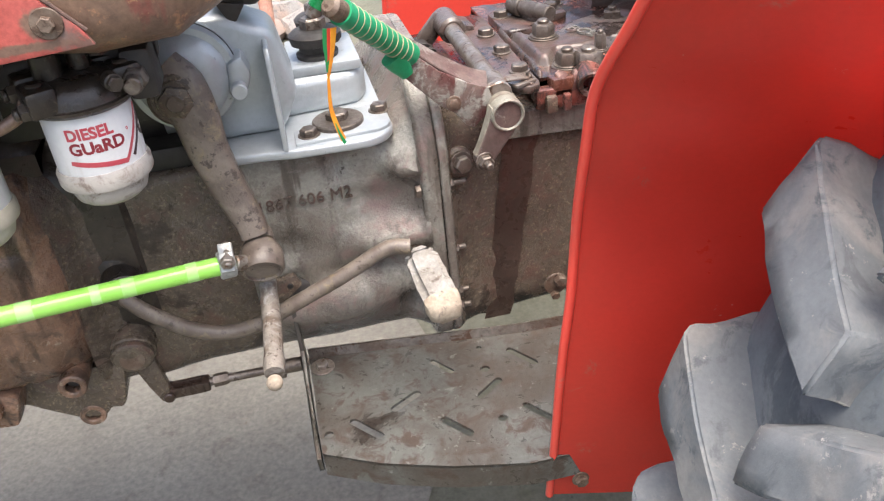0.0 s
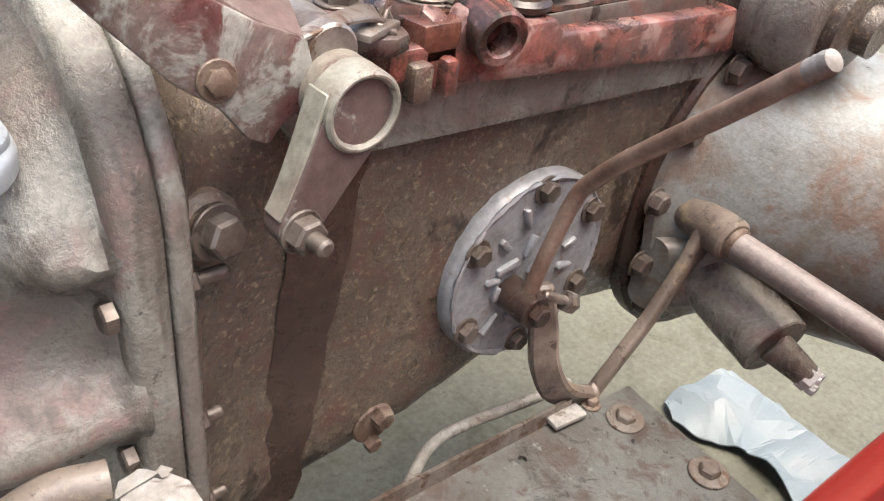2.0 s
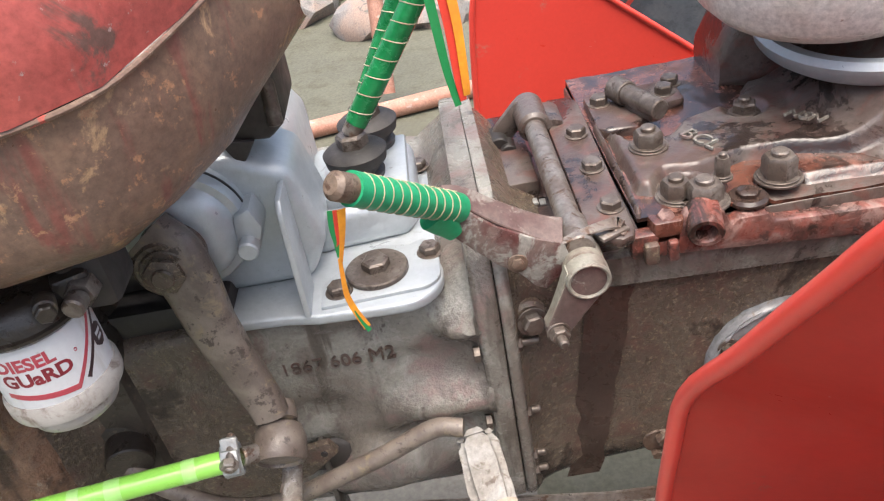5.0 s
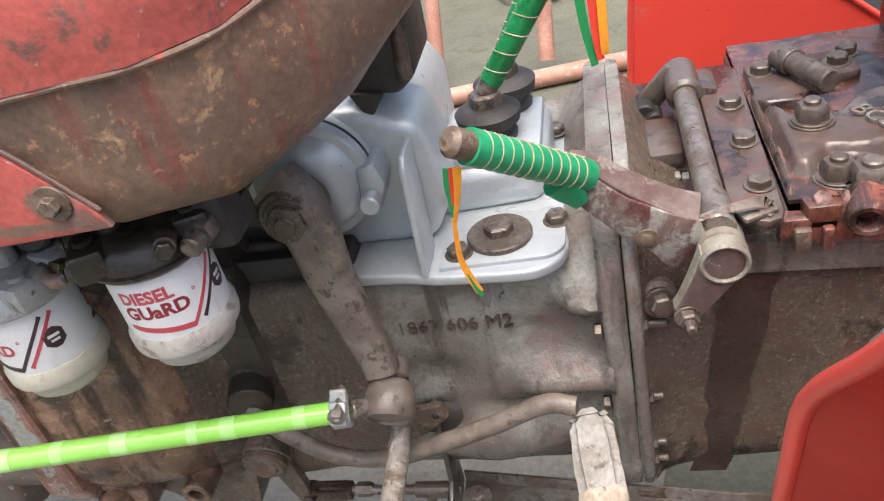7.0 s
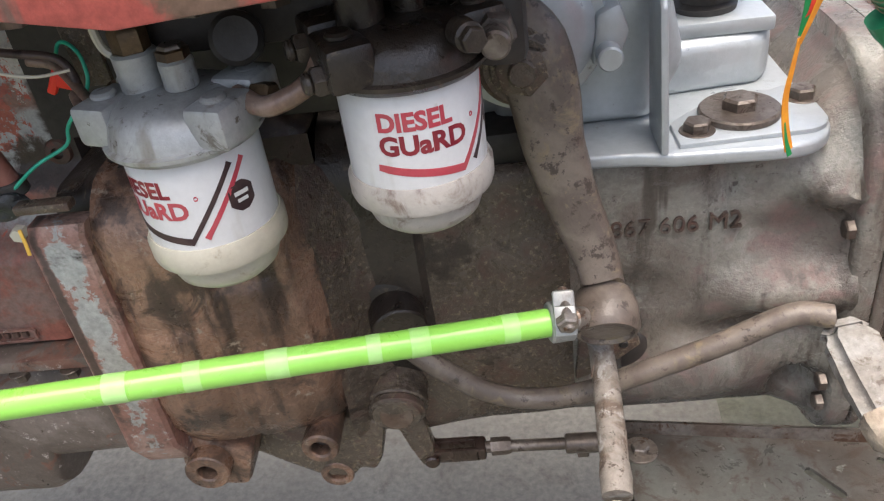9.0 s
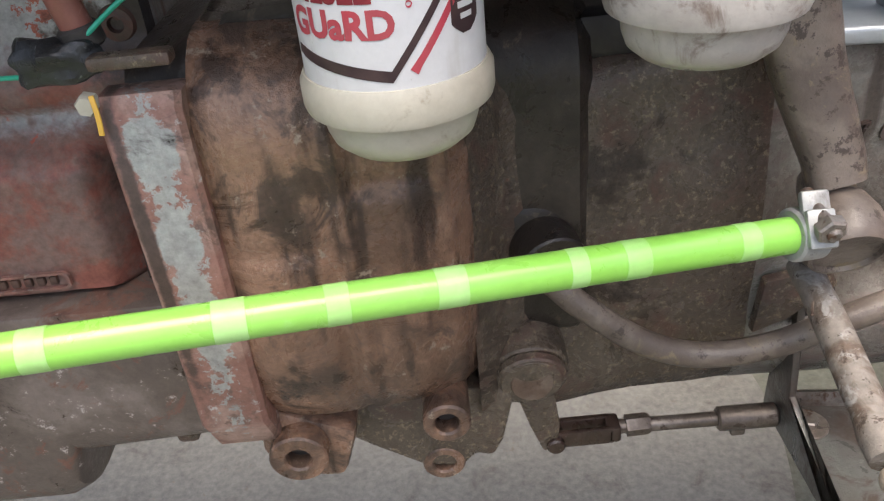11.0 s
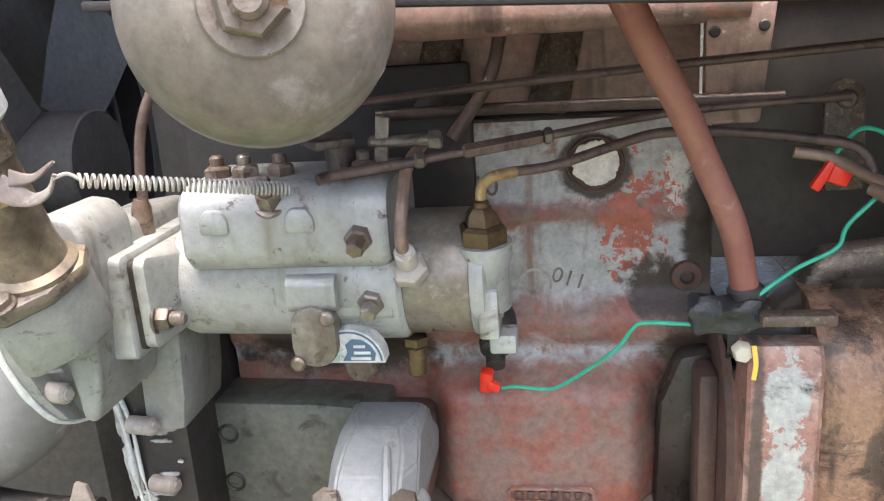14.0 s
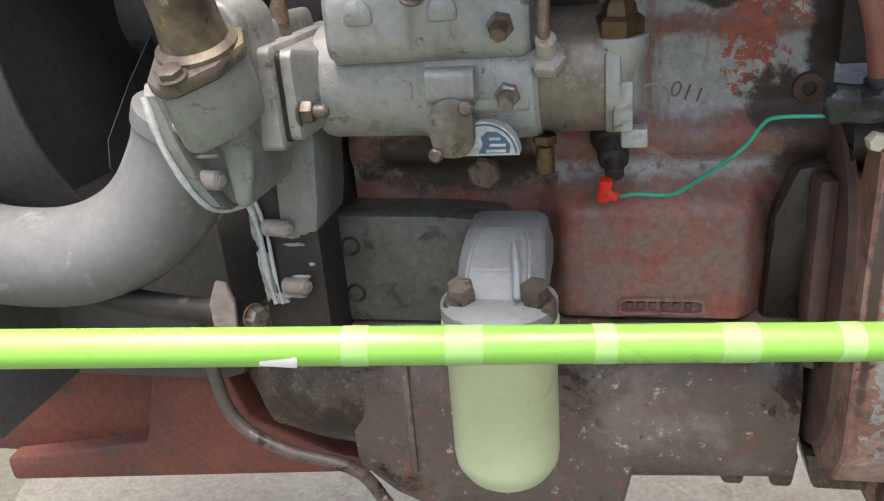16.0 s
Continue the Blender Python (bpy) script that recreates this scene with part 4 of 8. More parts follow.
left = [(0.090 + 0.004 * noise.noise(Vector((0, i * 0.9, 2))) - 0.040 * i / 14, 0.80 - 0.29 * i / 14) for i in range(15)]
right = [(0.138 + 0.006 * noise.noise(Vector((5, i * 0.8, 2))) - 0.050 * i / 14, 0.80 - 0.29 * i / 14) for i in range(15)]
for y in (-0.1635, -0.150):
    a = [bm.verts.new((x, y, z)) for x, z in left]
    b = [bm.verts.new((x, y, z)) for x, z in right]
    for i in range(14):
        bm.faces.new((a[i], b[i], b[i + 1], a[i + 1]))
bmesh.ops.recalc_face_normals(bm, faces=bm.faces)
part("oil_run", bm, IRON_WET, trans, "dark run of seeped oil")
part("bolt_boss", cyl((0.024, -0.160, 0.771), (0.027, -0.183, 0.774), 0.0195, seg=28, bev=0.004), IRON_DARK, trans)
bolt(trans, (0.028, -0.1845, 0.774), (0.2, -1, 0.1), 0.0115, 0.010, BOLT, 1.35)
part("drain_boss", join(cyl((0.157, -0.158, 0.545), (0.157, -0.163, 0.545), 0.018), hexhead((0.162, -0.162, 0.552), (0, -1, 0), 0.009, 0.010), hexhead((0.155, -0.162, 0.528), (0, -1, 0), 0.007, 0.008)), BOLT_RUST, trans)

# round grey side cover with raised marks
cx, cz, cy = 0.29, 0.6475, -0.160
disc = thing("side_cover", (cx, cy, cz), "round grey-painted cast side cover with six bolts on the transmission", "side cover")
part("plate", rough_up(lathe((cx, cy, cz), (0, -1, 0), [(0.082, 0), (0.082, 0.004), (0.0815, 0.008), (0.079, 0.0115), (0.074, 0.0125), (0.066, 0.0125), (0.055, 0.0125), (0.04, 0.0125), (0.02, 0.0125), (0, 0.0125)], 72), 0.0016, 90), DISC, disc)
part("rim", rough_up(lathe((cx, cy - 0.0005, cz), (0, -1, 0), [(0.078, 0.009), (0.0802, 0.0128), (0.0785, 0.0138), (0.0755, 0.0120)], 96, False), 0.0022, 120), DISC, disc, "scraped crusty rim")
for k in range(6):
    a = radians(30 + 60 * k)
    bolt(disc, (cx + 0.0705 * math.cos(a), cy - 0.012, cz + 0.0705 * math.sin(a)), (0, -1, 0), 0.0085, 0.007, BOLT, 1.4, turn=k)
random.seed(4)
for k, (u, v, w, h, tilt) in enumerate(((-0.028, 0.012, 0.022, 0.007, 10), (-0.006, 0.024, 0.018, 0.006, 70), (0.005, 0.006, 0.024, 0.006, 55), (-0.018, -0.012, 0.016, 0.006, -20), (0.012, -0.018, 0.014, 0.005, 30), (-0.036, -0.01, 0.012, 0.006, 80), (0.022, 0.03, 0.02, 0.004, 20), (-0.01, -0.036, 0.024, 0.004, 10))):
    part("raised_mark", box((cx + u, cy - 0.0135, cz + v), (w, 0.006, h), 0.0015, (0, -tilt, 0)), DISC, disc)

for k in range(9):
    a = radians(20 + 40 * k + random.uniform(-8, 8))
    r_ = random.uniform(0.040, 0.056)
    part("raised_mark", rough_up(box((cx + r_ * math.cos(a), cy - 0.0135, cz + r_ * math.sin(a)), (random.uniform(0.010, 0.022), 0.006, 0.005), 0.0015, (0, -math.degrees(a), 0)), 0.0015, 200, k), DISC, disc)

# bent selector bar standing off the side cover
bar = thing("selector_bar", (0.272, -0.185, 0.64), "bent brown iron lever bar with a pale worn tip", "lever")
part("bar", tube([(0.270, -0.192, 0.642), (0.276, -0.196, 0.68), (0.285, -0.203, 0.728), (0.286, -0.214, 0.748), (0.281, -0.24, 0.778), (0.269, -0.29, 0.828), (0.257, -0.337, 0.876)], 0.0064, 12), PIPE_BROWN, bar)
part("tip", lathe((0.257, -0.337, 0.876), (-0.16, -0.69, 0.70), [(0.0062, 0), (0.0066, 0.002), (0.0060, 0.004), (0.0066, 0.006), (0.0060, 0.008), (0.0066, 0.010), (0.0058, 0.014), (0.003, 0.0155), (0, 0.016)], 16), PEDAL, bar, "pale threaded tip")
part("pivot", join(cyl((0.270, -0.168, 0.634), (0.268, -0.205, 0.634), 0.014), hexhead((0.268, -0.205, 0.634), (0, -1, 0), 0.009, 0.008)), IRON_WET, bar)
part("clamp_bolt", join(cyl((0.278, -0.2, 0.645), (0.302, -0.205, 0.632), 0.004, seg=12), hexhead((0.300, -0.205, 0.633), (1, -0.2, -0.5), 0.009, 0.010)), STEEL, bar)

FOOT_SLOTS = ((-0.148, -0.324, 0.045, 0.011, -50), (-0.092, -0.291, 0.036, 0.012, 30), (-0.04, -0.354, 0.04, 0.011, -52), (-0.033, -0.24, 0.034, 0.009, -55), (0.017, -0.301, 0.035, 0.011, 36),
              (0.075, -0.254, 0.042, 0.010, -55), (0.062, -0.36, 0.035, 0.010, -55), (0.182, -0.255, 0.04, 0.010, -56), (0.121, -0.309, 0.042, 0.011, 40), (0.17, -0.36, 0.04, 0.010, -55))
FOOT_HOLES = ((-0.195, -0.32, 0.006), (0.021, -0.264, 0.0065), (0.018, -0.358, 0.006), (0.024, -0.219, 0.004), (0.257, -0.232, 0.004), (0.256, -0.306, 0.005))
DRAG_FAR = Vector((-1.40, -0.503, 0.8335))

# curved hook that carries the footplate, and thin rods beside it
hook = thing("footplate_hanger", (0.354, -0.205, 0.505), "curved brown forged hanger hooked under the transmission onto the footplate", "bracket")
part("hook", strip([(0.300, -0.178, 0.632), (0.300, -0.19, 0.60), (0.300, -0.200, 0.565), (0.318, -0.206, 0.530), (0.345, -0.209, 0.512), (0.362, -0.211, 0.506)], (0.75, -0.45, 0.2), (0.022, 0.03), 0.012), ARM, hook)
bolt(hook, (0.352, -0.222, 0.507), (0, 0, 1), 0.006, 0.006, BOLT_RUST)
rod = thing("brake_rod", (0.40, -0.2, 0.56), "rusty brake rod with a forked boss on the brake cross shaft", "rod")
part("rod", forging([(0.362, -0.212, 0.505), (0.385, -0.214, 0.535), (0.415, -0.216, 0.575), (0.443, -0.217, 0.618), (0.462, -0.218, 0.650)], (0.8, 0, -0.6), (0.013, 0.013, 0.015, 0.020, 0.036), 0.013), ARM, rod, "rod flattening into its boss")
part("boss", cyl((0.474, -0.18, 0.656), (0.460, -0.245, 0.656), 0.0195, seg=28, bev=0.003), ARM, rod)
cross = thing("brake_cross_shaft", (0.5, -0.3, 0.645), "grey-brown steel brake cross shaft", "shaft")
part("shaft", cyl((0.460, -0.24, 0.656), (0.450, -0.60, 0.636), 0.0125, seg=24), SHAFT_DULL, cross)
part("collar", cyl((0.4605, -0.243, 0.656), (0.460, -0.250, 0.6555), 0.0145, seg=24), BOLT_RUST, cross)
part("far_boss", cyl((0.452, -0.56, 0.6385), (0.450, -0.62, 0.635), 0.021, seg=24), IRON_DARK, cross)
wire = thing("bent_rod", (0.2, -0.2, 0.5), "thin pale bent steel rod beside the footplate", "rod")
part("rod", tube([(0.36, -0.19, 0.503), (0.31, -0.182, 0.500), (0.255, -0.168, 0.492), (0.225, -0.162, 0.481), (0.20, -0.168, 0.464), (0.16, -0.182, 0.425), (0.12, -0.19, 0.385)], 0.0052, 10), PEDAL, wire)

# ---- rear axle housing ----
PLUG = Vector((0.522, -0.262, 0.735))
axle = thing("rear_axle_housing", (0.56, -0.25, 0.63), "brown cast-iron rear axle trumpet housing with bolted flange", "axle housing")
part("trumpet", lathe((0.605, -0.165, 0.655), (0.03, -1, 0.08), [(0.168, 0), (0.166, 0.008), (0.158, 0.014), (0.145, 0.03), (0.134, 0.07), (0.124, 0.13), (0.112, 0.20), (0.100, 0.40)], 44), TRUMPET, axle)
part("flange", lathe((0.60, -0.150, 0.645), (0, -1, 0), [(0.178, 0), (0.178, 0.014), (0.174, 0.018)], 48), IRON_WET, axle, "oil-blackened flange")
for a in (150, 172, 195, 215, 128, 108):
    r = 0.168
    bolt(axle, (0.60 + r * math.cos(radians(a)), -0.176, 0.645 + r * math.sin(radians(a))), (0, -1, 0), 0.0105, 0.010, BOLT, 1.3)
part("plug_hole", pipe_ring(PLUG - Vector((-0.75, -0.35, 0.55)) * 0.02, PLUG + Vector((-0.75, -0.35, 0.55)) * 0.003, 0.014, 0.007), IRON_WET, axle)
part("brake_boss", join(cyl((0.50, -0.20, 0.60), (0.475, -0.305, 0.578), 0.036, 0.032), cyl((0.476, -0.30, 0.579), (0.49, -0.335, 0.56), 0.016, 0.012)), IRON, axle)
part("brake_nut", join(hexhead((0.487, -0.331, 0.562), (0.35, -0.9, -0.45), 0.0125, 0.010), *[box(Vector((0.487, -0.331, 0.562)) + Vector((0.35, -0.9, -0.45)).normalized() * 0.013 + Vector((math.cos(a) * 0.008, 0.15 * math.cos(a) * 0.008, math.sin(a) * 0.008)), (0.006, 0.008, 0.006), 0.001) for a in (0.5, 2.1, 3.6, 5.2)]), FILTER, axle, "bright castle nut")
part("arm", loft_x([(0.445, -0.20, -0.17, 0.555, 0.63, 0.012), (0.49, -0.25, -0.17, 0.57, 0.64, 0.02), (0.56, -0.24, -0.16, 0.58, 0.66, 0.02)]), TRUMPET, axle)
# pale-painted hydraulic lift cylinder end above it
lift = thing("lift_shaft_end", (0.54, -0.2, 0.84), "grey-brown worn end of the hydraulic lift shaft", "lift arm")
part("drum", lathe((0.54, -0.12, 0.84), (0.05, -1, -0.1), [(0.058, 0), (0.060, 0.02), (0.060, 0.10), (0.055, 0.108), (0.05, 0.11), (0, 0.11)], 40), IRON, lift)
part("cap", lathe((0.545, -0.228, 0.83), (0.05, -1, -0.1), [(0.042, 0), (0.042, 0.012), (0.034, 0.016), (0.02, 0.017), (0.02, 0.03), (0, 0.03)], 32), IRON_DARK, lift)

# ---- hydraulic top cover ----
cover = thing("hydraulic_cover", (0.3, 0, 0.822), "oil-wet brown hydraulic top cover with worn red edge", "hydraulic cover")
part("slab", prism([(0.135, -0.170), (0.62, -0.170), (0.62, 0.17), (0.135, 0.17)], "z", 0.822, 0.850, 0.004), COVER, cover)
part("edge_rail", prism([(0.128, 0.824), (0.18, 0.822), (0.25, 0.816), (0.44, 0.799), (0.47, 0.80), (0.46, 0.835), (0.40, 0.836), (0.30, 0.840), (0.262, 0.842), (0.255, 0.852), (0.228, 0.852), (0.222, 0.846), (0.212, 0.866), (0.182, 0.866), (0.172, 0.850), (0.128, 0.850)], "y", -0.184, -0.166, 0.004), RED_OILY, cover, "worn red edge of the cover")
for x, w_ in ((0.146, 0.014), (0.166, 0.010)):
    part("edge_lug", box((x, -0.186, 0.832), (w_, 0.012, 0.022), 0.003), RED_OILY if w_ < 0.012 else IRON_DARK, cover)


def smooth01(a, b, v):
    t = min(1.0, max(0.0, (v - a) / (b - a)))
    return t * t * (3 - 2 * t)


def inside(poly, x, y):
    """Signed distance to a polygon, positive inside."""
    near, odd = 9.0, False
    for (ax, ay), (bx, by) in zip(poly, poly[1:] + poly[:1]):
        t = min(1.0, max(0.0, ((x - ax) * (bx - ax) + (y - ay) * (by - ay)) / ((bx - ax) ** 2 + (by - ay) ** 2)))
        near = min(near, math.hypot(x - ax - t * (bx - ax), y - ay - t * (by - ay)))
        if (ay > y) != (by > y) and x < (bx - ax) * (y - ay) / (by - ay) + ax:
            odd = not odd
    return near if odd else -near


# raised pad that carries the cast letters, the lip beside the bolted plate, the hollow round the two nuts, and the ledge
PAD = [(0.152, -0.002), (0.150, -0.128), (0.162, -0.134), (0.182, -0.108), (0.215, -0.112), (0.262, -0.098), (0.310, -0.100), (0.36, -0.115), (0.46, -0.12), (0.46, 0.06), (0.32, 0.05), (0.30, 0.012), (0.268, 0.002), (0.232, -0.010), (0.206, -0.040), (0.170, -0.040)]
LIP = [(0.139, 0.02), (0.139, -0.160), (0.145, -0.160), (0.147, 0.02)]
WALL = [(0.168, -0.130), (0.182, -0.112), (0.206, -0.116), (0.232, -0.142), (0.226, -0.150), (0.202, -0.126), (0.184, -0.121), (0.172, -0.136)]
LEDGE = [(0.262, -0.17), (0.262, -0.135), (0.31, -0.142), (0.40, -0.148), (0.46, -0.15), (0.46, -0.17)]


def cover_height(x, y):
    """Height of the cover's cast top, with its raised parts and the rising hump at the back."""
    h = 0.856
    h = max(h, 0.856 + 0.017 * smooth01(-0.006, 0.006, inside(PAD, x, y)))
    h = max(h, 0.856 + 0.012 * smooth01(-0.002, 0.003, inside(LIP, x, y)))
    h = max(h, 0.856 + 0.016 * smooth01(-0.002, 0.003, inside(WALL, x, y)))
    h -= 0.010 * smooth01(-0.004, 0.006, inside(LEDGE, x, y))
    h -= 0.008 * (1 - smooth01(0.016, 0.028, math.hypot(x - 0.281, y + 0.140)))
    h -= 0.010 * (1 - smooth01(0.014, 0.026, math.hypot(x - 0.297, y + 0.012)))
    hump = 0.085 * smooth01(0.33, 0.46, x - 0.30 * max(0.0, -y - 0.05)) * (1 - smooth01(0.11, 0.16, abs(y)))
    return h + hump + 0.0012 * noise.noise(Vector((x * 40, y * 40, 3))) + 0.0006 * noise.noise(Vector((x * 130, y * 130, 8)))


def cover_skin(height, nx, ny, down):
    """A skin over the cover's plan, its rim turned down."""
    bm = bmesh.new()
    xs, ys = [0.138 + 0.482 * i / nx for i in range(nx + 1)], [-0.168 + 0.334 * j / ny for j in range(ny + 1)]
    grid = [[bm.verts.new((x, y, height(x, y))) for y in ys] for x in xs]
    for r0, r1 in zip(grid, grid[1:]):
        for j in range(ny):
            bm.faces.new((r0[j], r1[j], r1[j + 1], r0[j + 1]))
    made = bmesh.ops.extrude_edge_only(bm, edges=[e for e in bm.edges if e.is_boundary])
    for g in made["geom"]:
        if isinstance(g, bmesh.types.BMVert):
            g.co.z = down
    return bm


part("casting_top", cover_skin(cover_height, 190, 130, 0.843), COVER, cover, "oily grey-brown raised casting", 70)
part("casting_floor", cover_skin(lambda x, y: 0.8595 + 0.0022 * noise.noise(Vector((x * 22, y * 22, 5))) + 0.001 * noise.noise(Vector((x * 60, y * 60, 2))) - 0.010 * smooth01(-0.004, 0.006, inside(LEDGE, x, y)) - 0.008 * (1 - smooth01(0.016, 0.028, math.hypot(x - 0.281, y + 0.140))), 120, 84, 0.844), COVER_RED, cover, "red-brown oil film in the hollows", 70)
part("rear_turret", cast_loft([(0.30, 0.07, 0.16, 0.85, 0.90, 0.02), (0.34, 0.05, 0.165, 0.85, 0.99, 0.03), (0.40, 0.04, 0.17, 0.85, 1.01, 0.03), (0.62, 0.04, 0.17, 0.85, 1.01, 0.03)], 0.015), COVER, cover, "dark casting behind the hump")
part("pipe_socket", pipe_ring((0.199, -0.166, 0.858), (0.192, -0.200, 0.853), 0.0165, 0.0095), RED_OILY, cover)
for x, y, r, tall in ((0.182, -0.143, 0.0145, 0.016), (0.204, -0.158, 0.0175, 0.018), (0.179, -0.062, 0.0150, 0.016), (0.281, -0.140, 0.0165, 0.022), (0.226, -0.142, 0.0075, 0.019), (0.297, -0.012, 0.013, 0.012)):
    z = max(cover_height(x, y), 0.859)
    part("stud", join(washer((x, y, z), (0, 0, 1), r * 1.35, 0.003), washer((x, y, z + 0.003), (0, 0, 1), r * 1.2, 0.002), hexhead((x, y, z + 0.004), (0, 0, 1), r, tall, x * 40), cyl((x, y, z + tall), (x, y, z + tall + 0.009), r * 0.5, seg=16)), BOLT, cover)
part("flat_bolt", join(cyl((0.244, -0.160, 0.852), (0.244, -0.160, 0.861), 0.019, seg=28, bev=0.003), hexhead((0.244, -0.160, 0.860), (0, 0, 1), 0.011, 0.006)), IRON_WET, cover)
part("small_nut", hexhead((0.163, -0.172, 0.858), (0.2, -0.4, 1), 0.0085, 0.006), RED_OILY, cover)
part("corner_web", prism([(0.146, -0.160), (0.182, -0.172), (0.176, -0.184), (0.150, -0.184)], "z", 0.838, 0.861, 0.003), COVER_RED, cover)
letters("BCL", 0.026, 0.0014, (0.230, -0.070, 0.8758), (0, 0, -62), IRON, cover, "casting_mark", "raised cast letters BCL")
letters("NSN", 0.022, 0.0014, (0.335, -0.072, 0.882), (0, -8, -62), IRON, cover, "casting_mark", "raised cast letters")
# inspection lid with an elbow on it
lid = thing("inspection_lid", (0.19, 0.04, 0.86), "oily brown bolted inspection lid with a stub pipe", "lid")
part("lid", prism([(0.142, 0.004), (0.150, -0.006), (0.184, -0.008), (0.192, 0.006), (0.214, 0.034), (0.250, 0.040), (0.252, 0.085), (0.244, 0.095), (0.152, 0.095), (0.143, 0.086)], "z", 0.856, 0.870, 0.004), COVER, lid)
part("stub_pipe", join(cyl((0.180, 0.060, 0.884), (0.208, -0.008, 0.884), 0.0115), cyl((0.177, 0.068, 0.884), (0.186, 0.045, 0.884), 0.0145), box((0.198, 0.02, 0.874), (0.018, 0.05, 0.012), 0.004, (0, 0, 22))), BOLT, lid)
for x, y in ((0.157, 0.062), (0.232, 0.062), (0.245, 0.082)):
    bolt(lid, (x, y, 0.869), (0, 0, 1), 0.0105, 0.009, BOLT, 1.3)
# bolted plate in front with the lever cross shaft
strap = thing("lever_bracket_plate", (0.12, -0.05, 0.86), "oily grey-brown bolted steel plate holding the lever cross shaft", "bracket")
part("plate", prism([(0.090, -0.185), (0.100, -0.198), (0.116, -0.204), (0.127, -0.200), (0.1305, -0.190), (0.137, 0.088), (0.130, 0.104), (0.104, 0.106), (0.092, 0.092)], "z", 0.856, 0.866, 0.0025), COVER, strap)
for y in (-0.150, -0.073, 0.004):
    bolt(strap, (0.118, y, 0.866), (0, 0, 1), 0.0105, 0.008, BOLT, 1.25, turn=y * 30)
part("cross_shaft", cyl((0.0765, -0.19, 0.866), (0.0765, 0.04, 0.871), 0.0118, seg=28), STEEL, strap)
part("shaft_sleeve", cyl((0.0765, -0.208, 0.8655), (0.0765, -0.165, 0.8665), 0.0145, seg=28), STEEL, strap)
part("bearing_hood", join(cyl((0.0765, 0.026, 0.871), (0.0765, 0.088, 0.872), 0.0185, seg=32, bev=0.004), box((0.094, 0.06, 0.868), (0.034, 0.052, 0.016), 0.006, (0, 14, 0))), COVER, strap)
part("far_arm", prism([(0.062, 0.888), (0.080, 0.884), (0.068, 0.856), (0.052, 0.838), (0.034, 0.832), (0.026, 0.842), (0.036, 0.860)], "y", 0.070, 0.080, 0.003), COVER, strap)
part("far_knob", join(cyl((0.036, 0.052, 0.841), (0.036, 0.086, 0.841), 0.0125), cyl((0.046, 0.045, 0.836), (0.046, 0.07, 0.836), 0.010)), BLACK, strap)
for k in range(3):
    part("far_spring", tube([(0.046 + 0.004 * k, 0.058, 0.838 - 0.005 * k), (0.062 + 0.004 * k, 0.056, 0.836 - 0.006 * k), (0.072, 0.05, 0.826 - 0.006 * k)], 0.0018, 6), STEEL, strap)
part("deck_block", prism([(0.013, -0.034), (0.068, -0.034), (0.068, 0.14), (0.013, 0.14)], "z", 0.815, 0.840, 0.003), COVER, strap)
part("lower_deck", prism([(0.013, -0.12), (0.088, -0.12), (0.088, 0.14), (0.013, 0.14)], "z", 0.805, 0.822, 0.003), COVER, strap)
for k in range(7):
    x = 0.016 + 0.0085 * k
    part("gasket_crumb", rough_up(box((x, -0.052 + 0.002 * (k % 3), 0.823), (0.007, 0.012, 0.003), 0.001), 0.002, 120, k), LABEL_PALE_GREY, strap)
part("clip_strip", join(strip([(0.050, -0.206, 0.872), (0.075, -0.203, 0.878), (0.104, -0.192, 0.876), (0.119, -0.186, 0.870), (0.112, -0.196, 0.869)], (0.3, 1, 0.2), (0.006, 0.016), 0.003), box((0.107, -0.190, 0.8685), (0.03, 0.022, 0.004), 0.001, (0, 0, 25))), STEEL, strap, "bare steel clip strip")

# hand lever with a green taped grip
hand = thing("control_lever", (0.078, -0.21, 0.848), "chipped hand lever with green taped grip and ribbons", "lever")
part("hub", cyl((0.078, -0.180, 0.850), (0.078, -0.226, 0.848), 0.0195, seg=40, bev=0.003), HUB_PAINT, hand, "pale worn round hub")
part("hub_rim", pipe_ring((0.078, -0.216, 0.8483), (0.078, -0.2335, 0.8475), 0.0200, 0.0160, 36), HUB_PAINT, hand)
part("hub_face", lathe((0.078, -0.2265, 0.848), (0, -1, 0), [(0.0160, 0), (0.0158, 0.003), (0, 0.004)], 24), BOLT_RUST, hand)
# the lever's blade: a pressed plate with a folded upper flange
face = prism([(-0.040, 0.911), (-0.034, 0.936), (-0.026, 0.934), (0.006, 0.905), (0.040, 0.885), (0.063, 0.876), (0.070, 0.850), (0.060, 0.842), (0.052, 0.838), (0.044, 0.829), (0.034, 0.834), (0.022, 0.850), (0.002, 0.865)], "y", -0.209, -0.203, 0.0018)
part("blade", face, LEVER_PAINT, hand, "steel blade with chipped maroon paint")
part("blade_fold", strip([(-0.036, -0.199, 0.940), (-0.018, -0.196, 0.932), (0.010, -0.195, 0.910), (0.040, -0.195, 0.890), (0.064, -0.196, 0.880)], (0.15, 1, 0.5), (0.020, 0.028), 0.004), LEVER_FOLD, hand, "dull pinkish folded flange")
bolt(hand, (0.020, -0.209, 0.864), (0, -1, 0.1), 0.0062, 0.003, BOLT_RUST, 1.5)
axis = [Vector((-0.030, -0.209, 0.934)), Vector((-0.101, -0.281, 1.009))]
d = (axis[1] - axis[0]).normalized()
grip = part("grip", tube([axis[0] - d * 0.012, axis[0] + d * 0.02, axis[0] + d * 0.05, axis[0] + d * 0.08, axis[1] - d * 0.006], 0.0132, 22, 3, wobble=0.07), GREEN_TAPE, hand, "green taped grip")
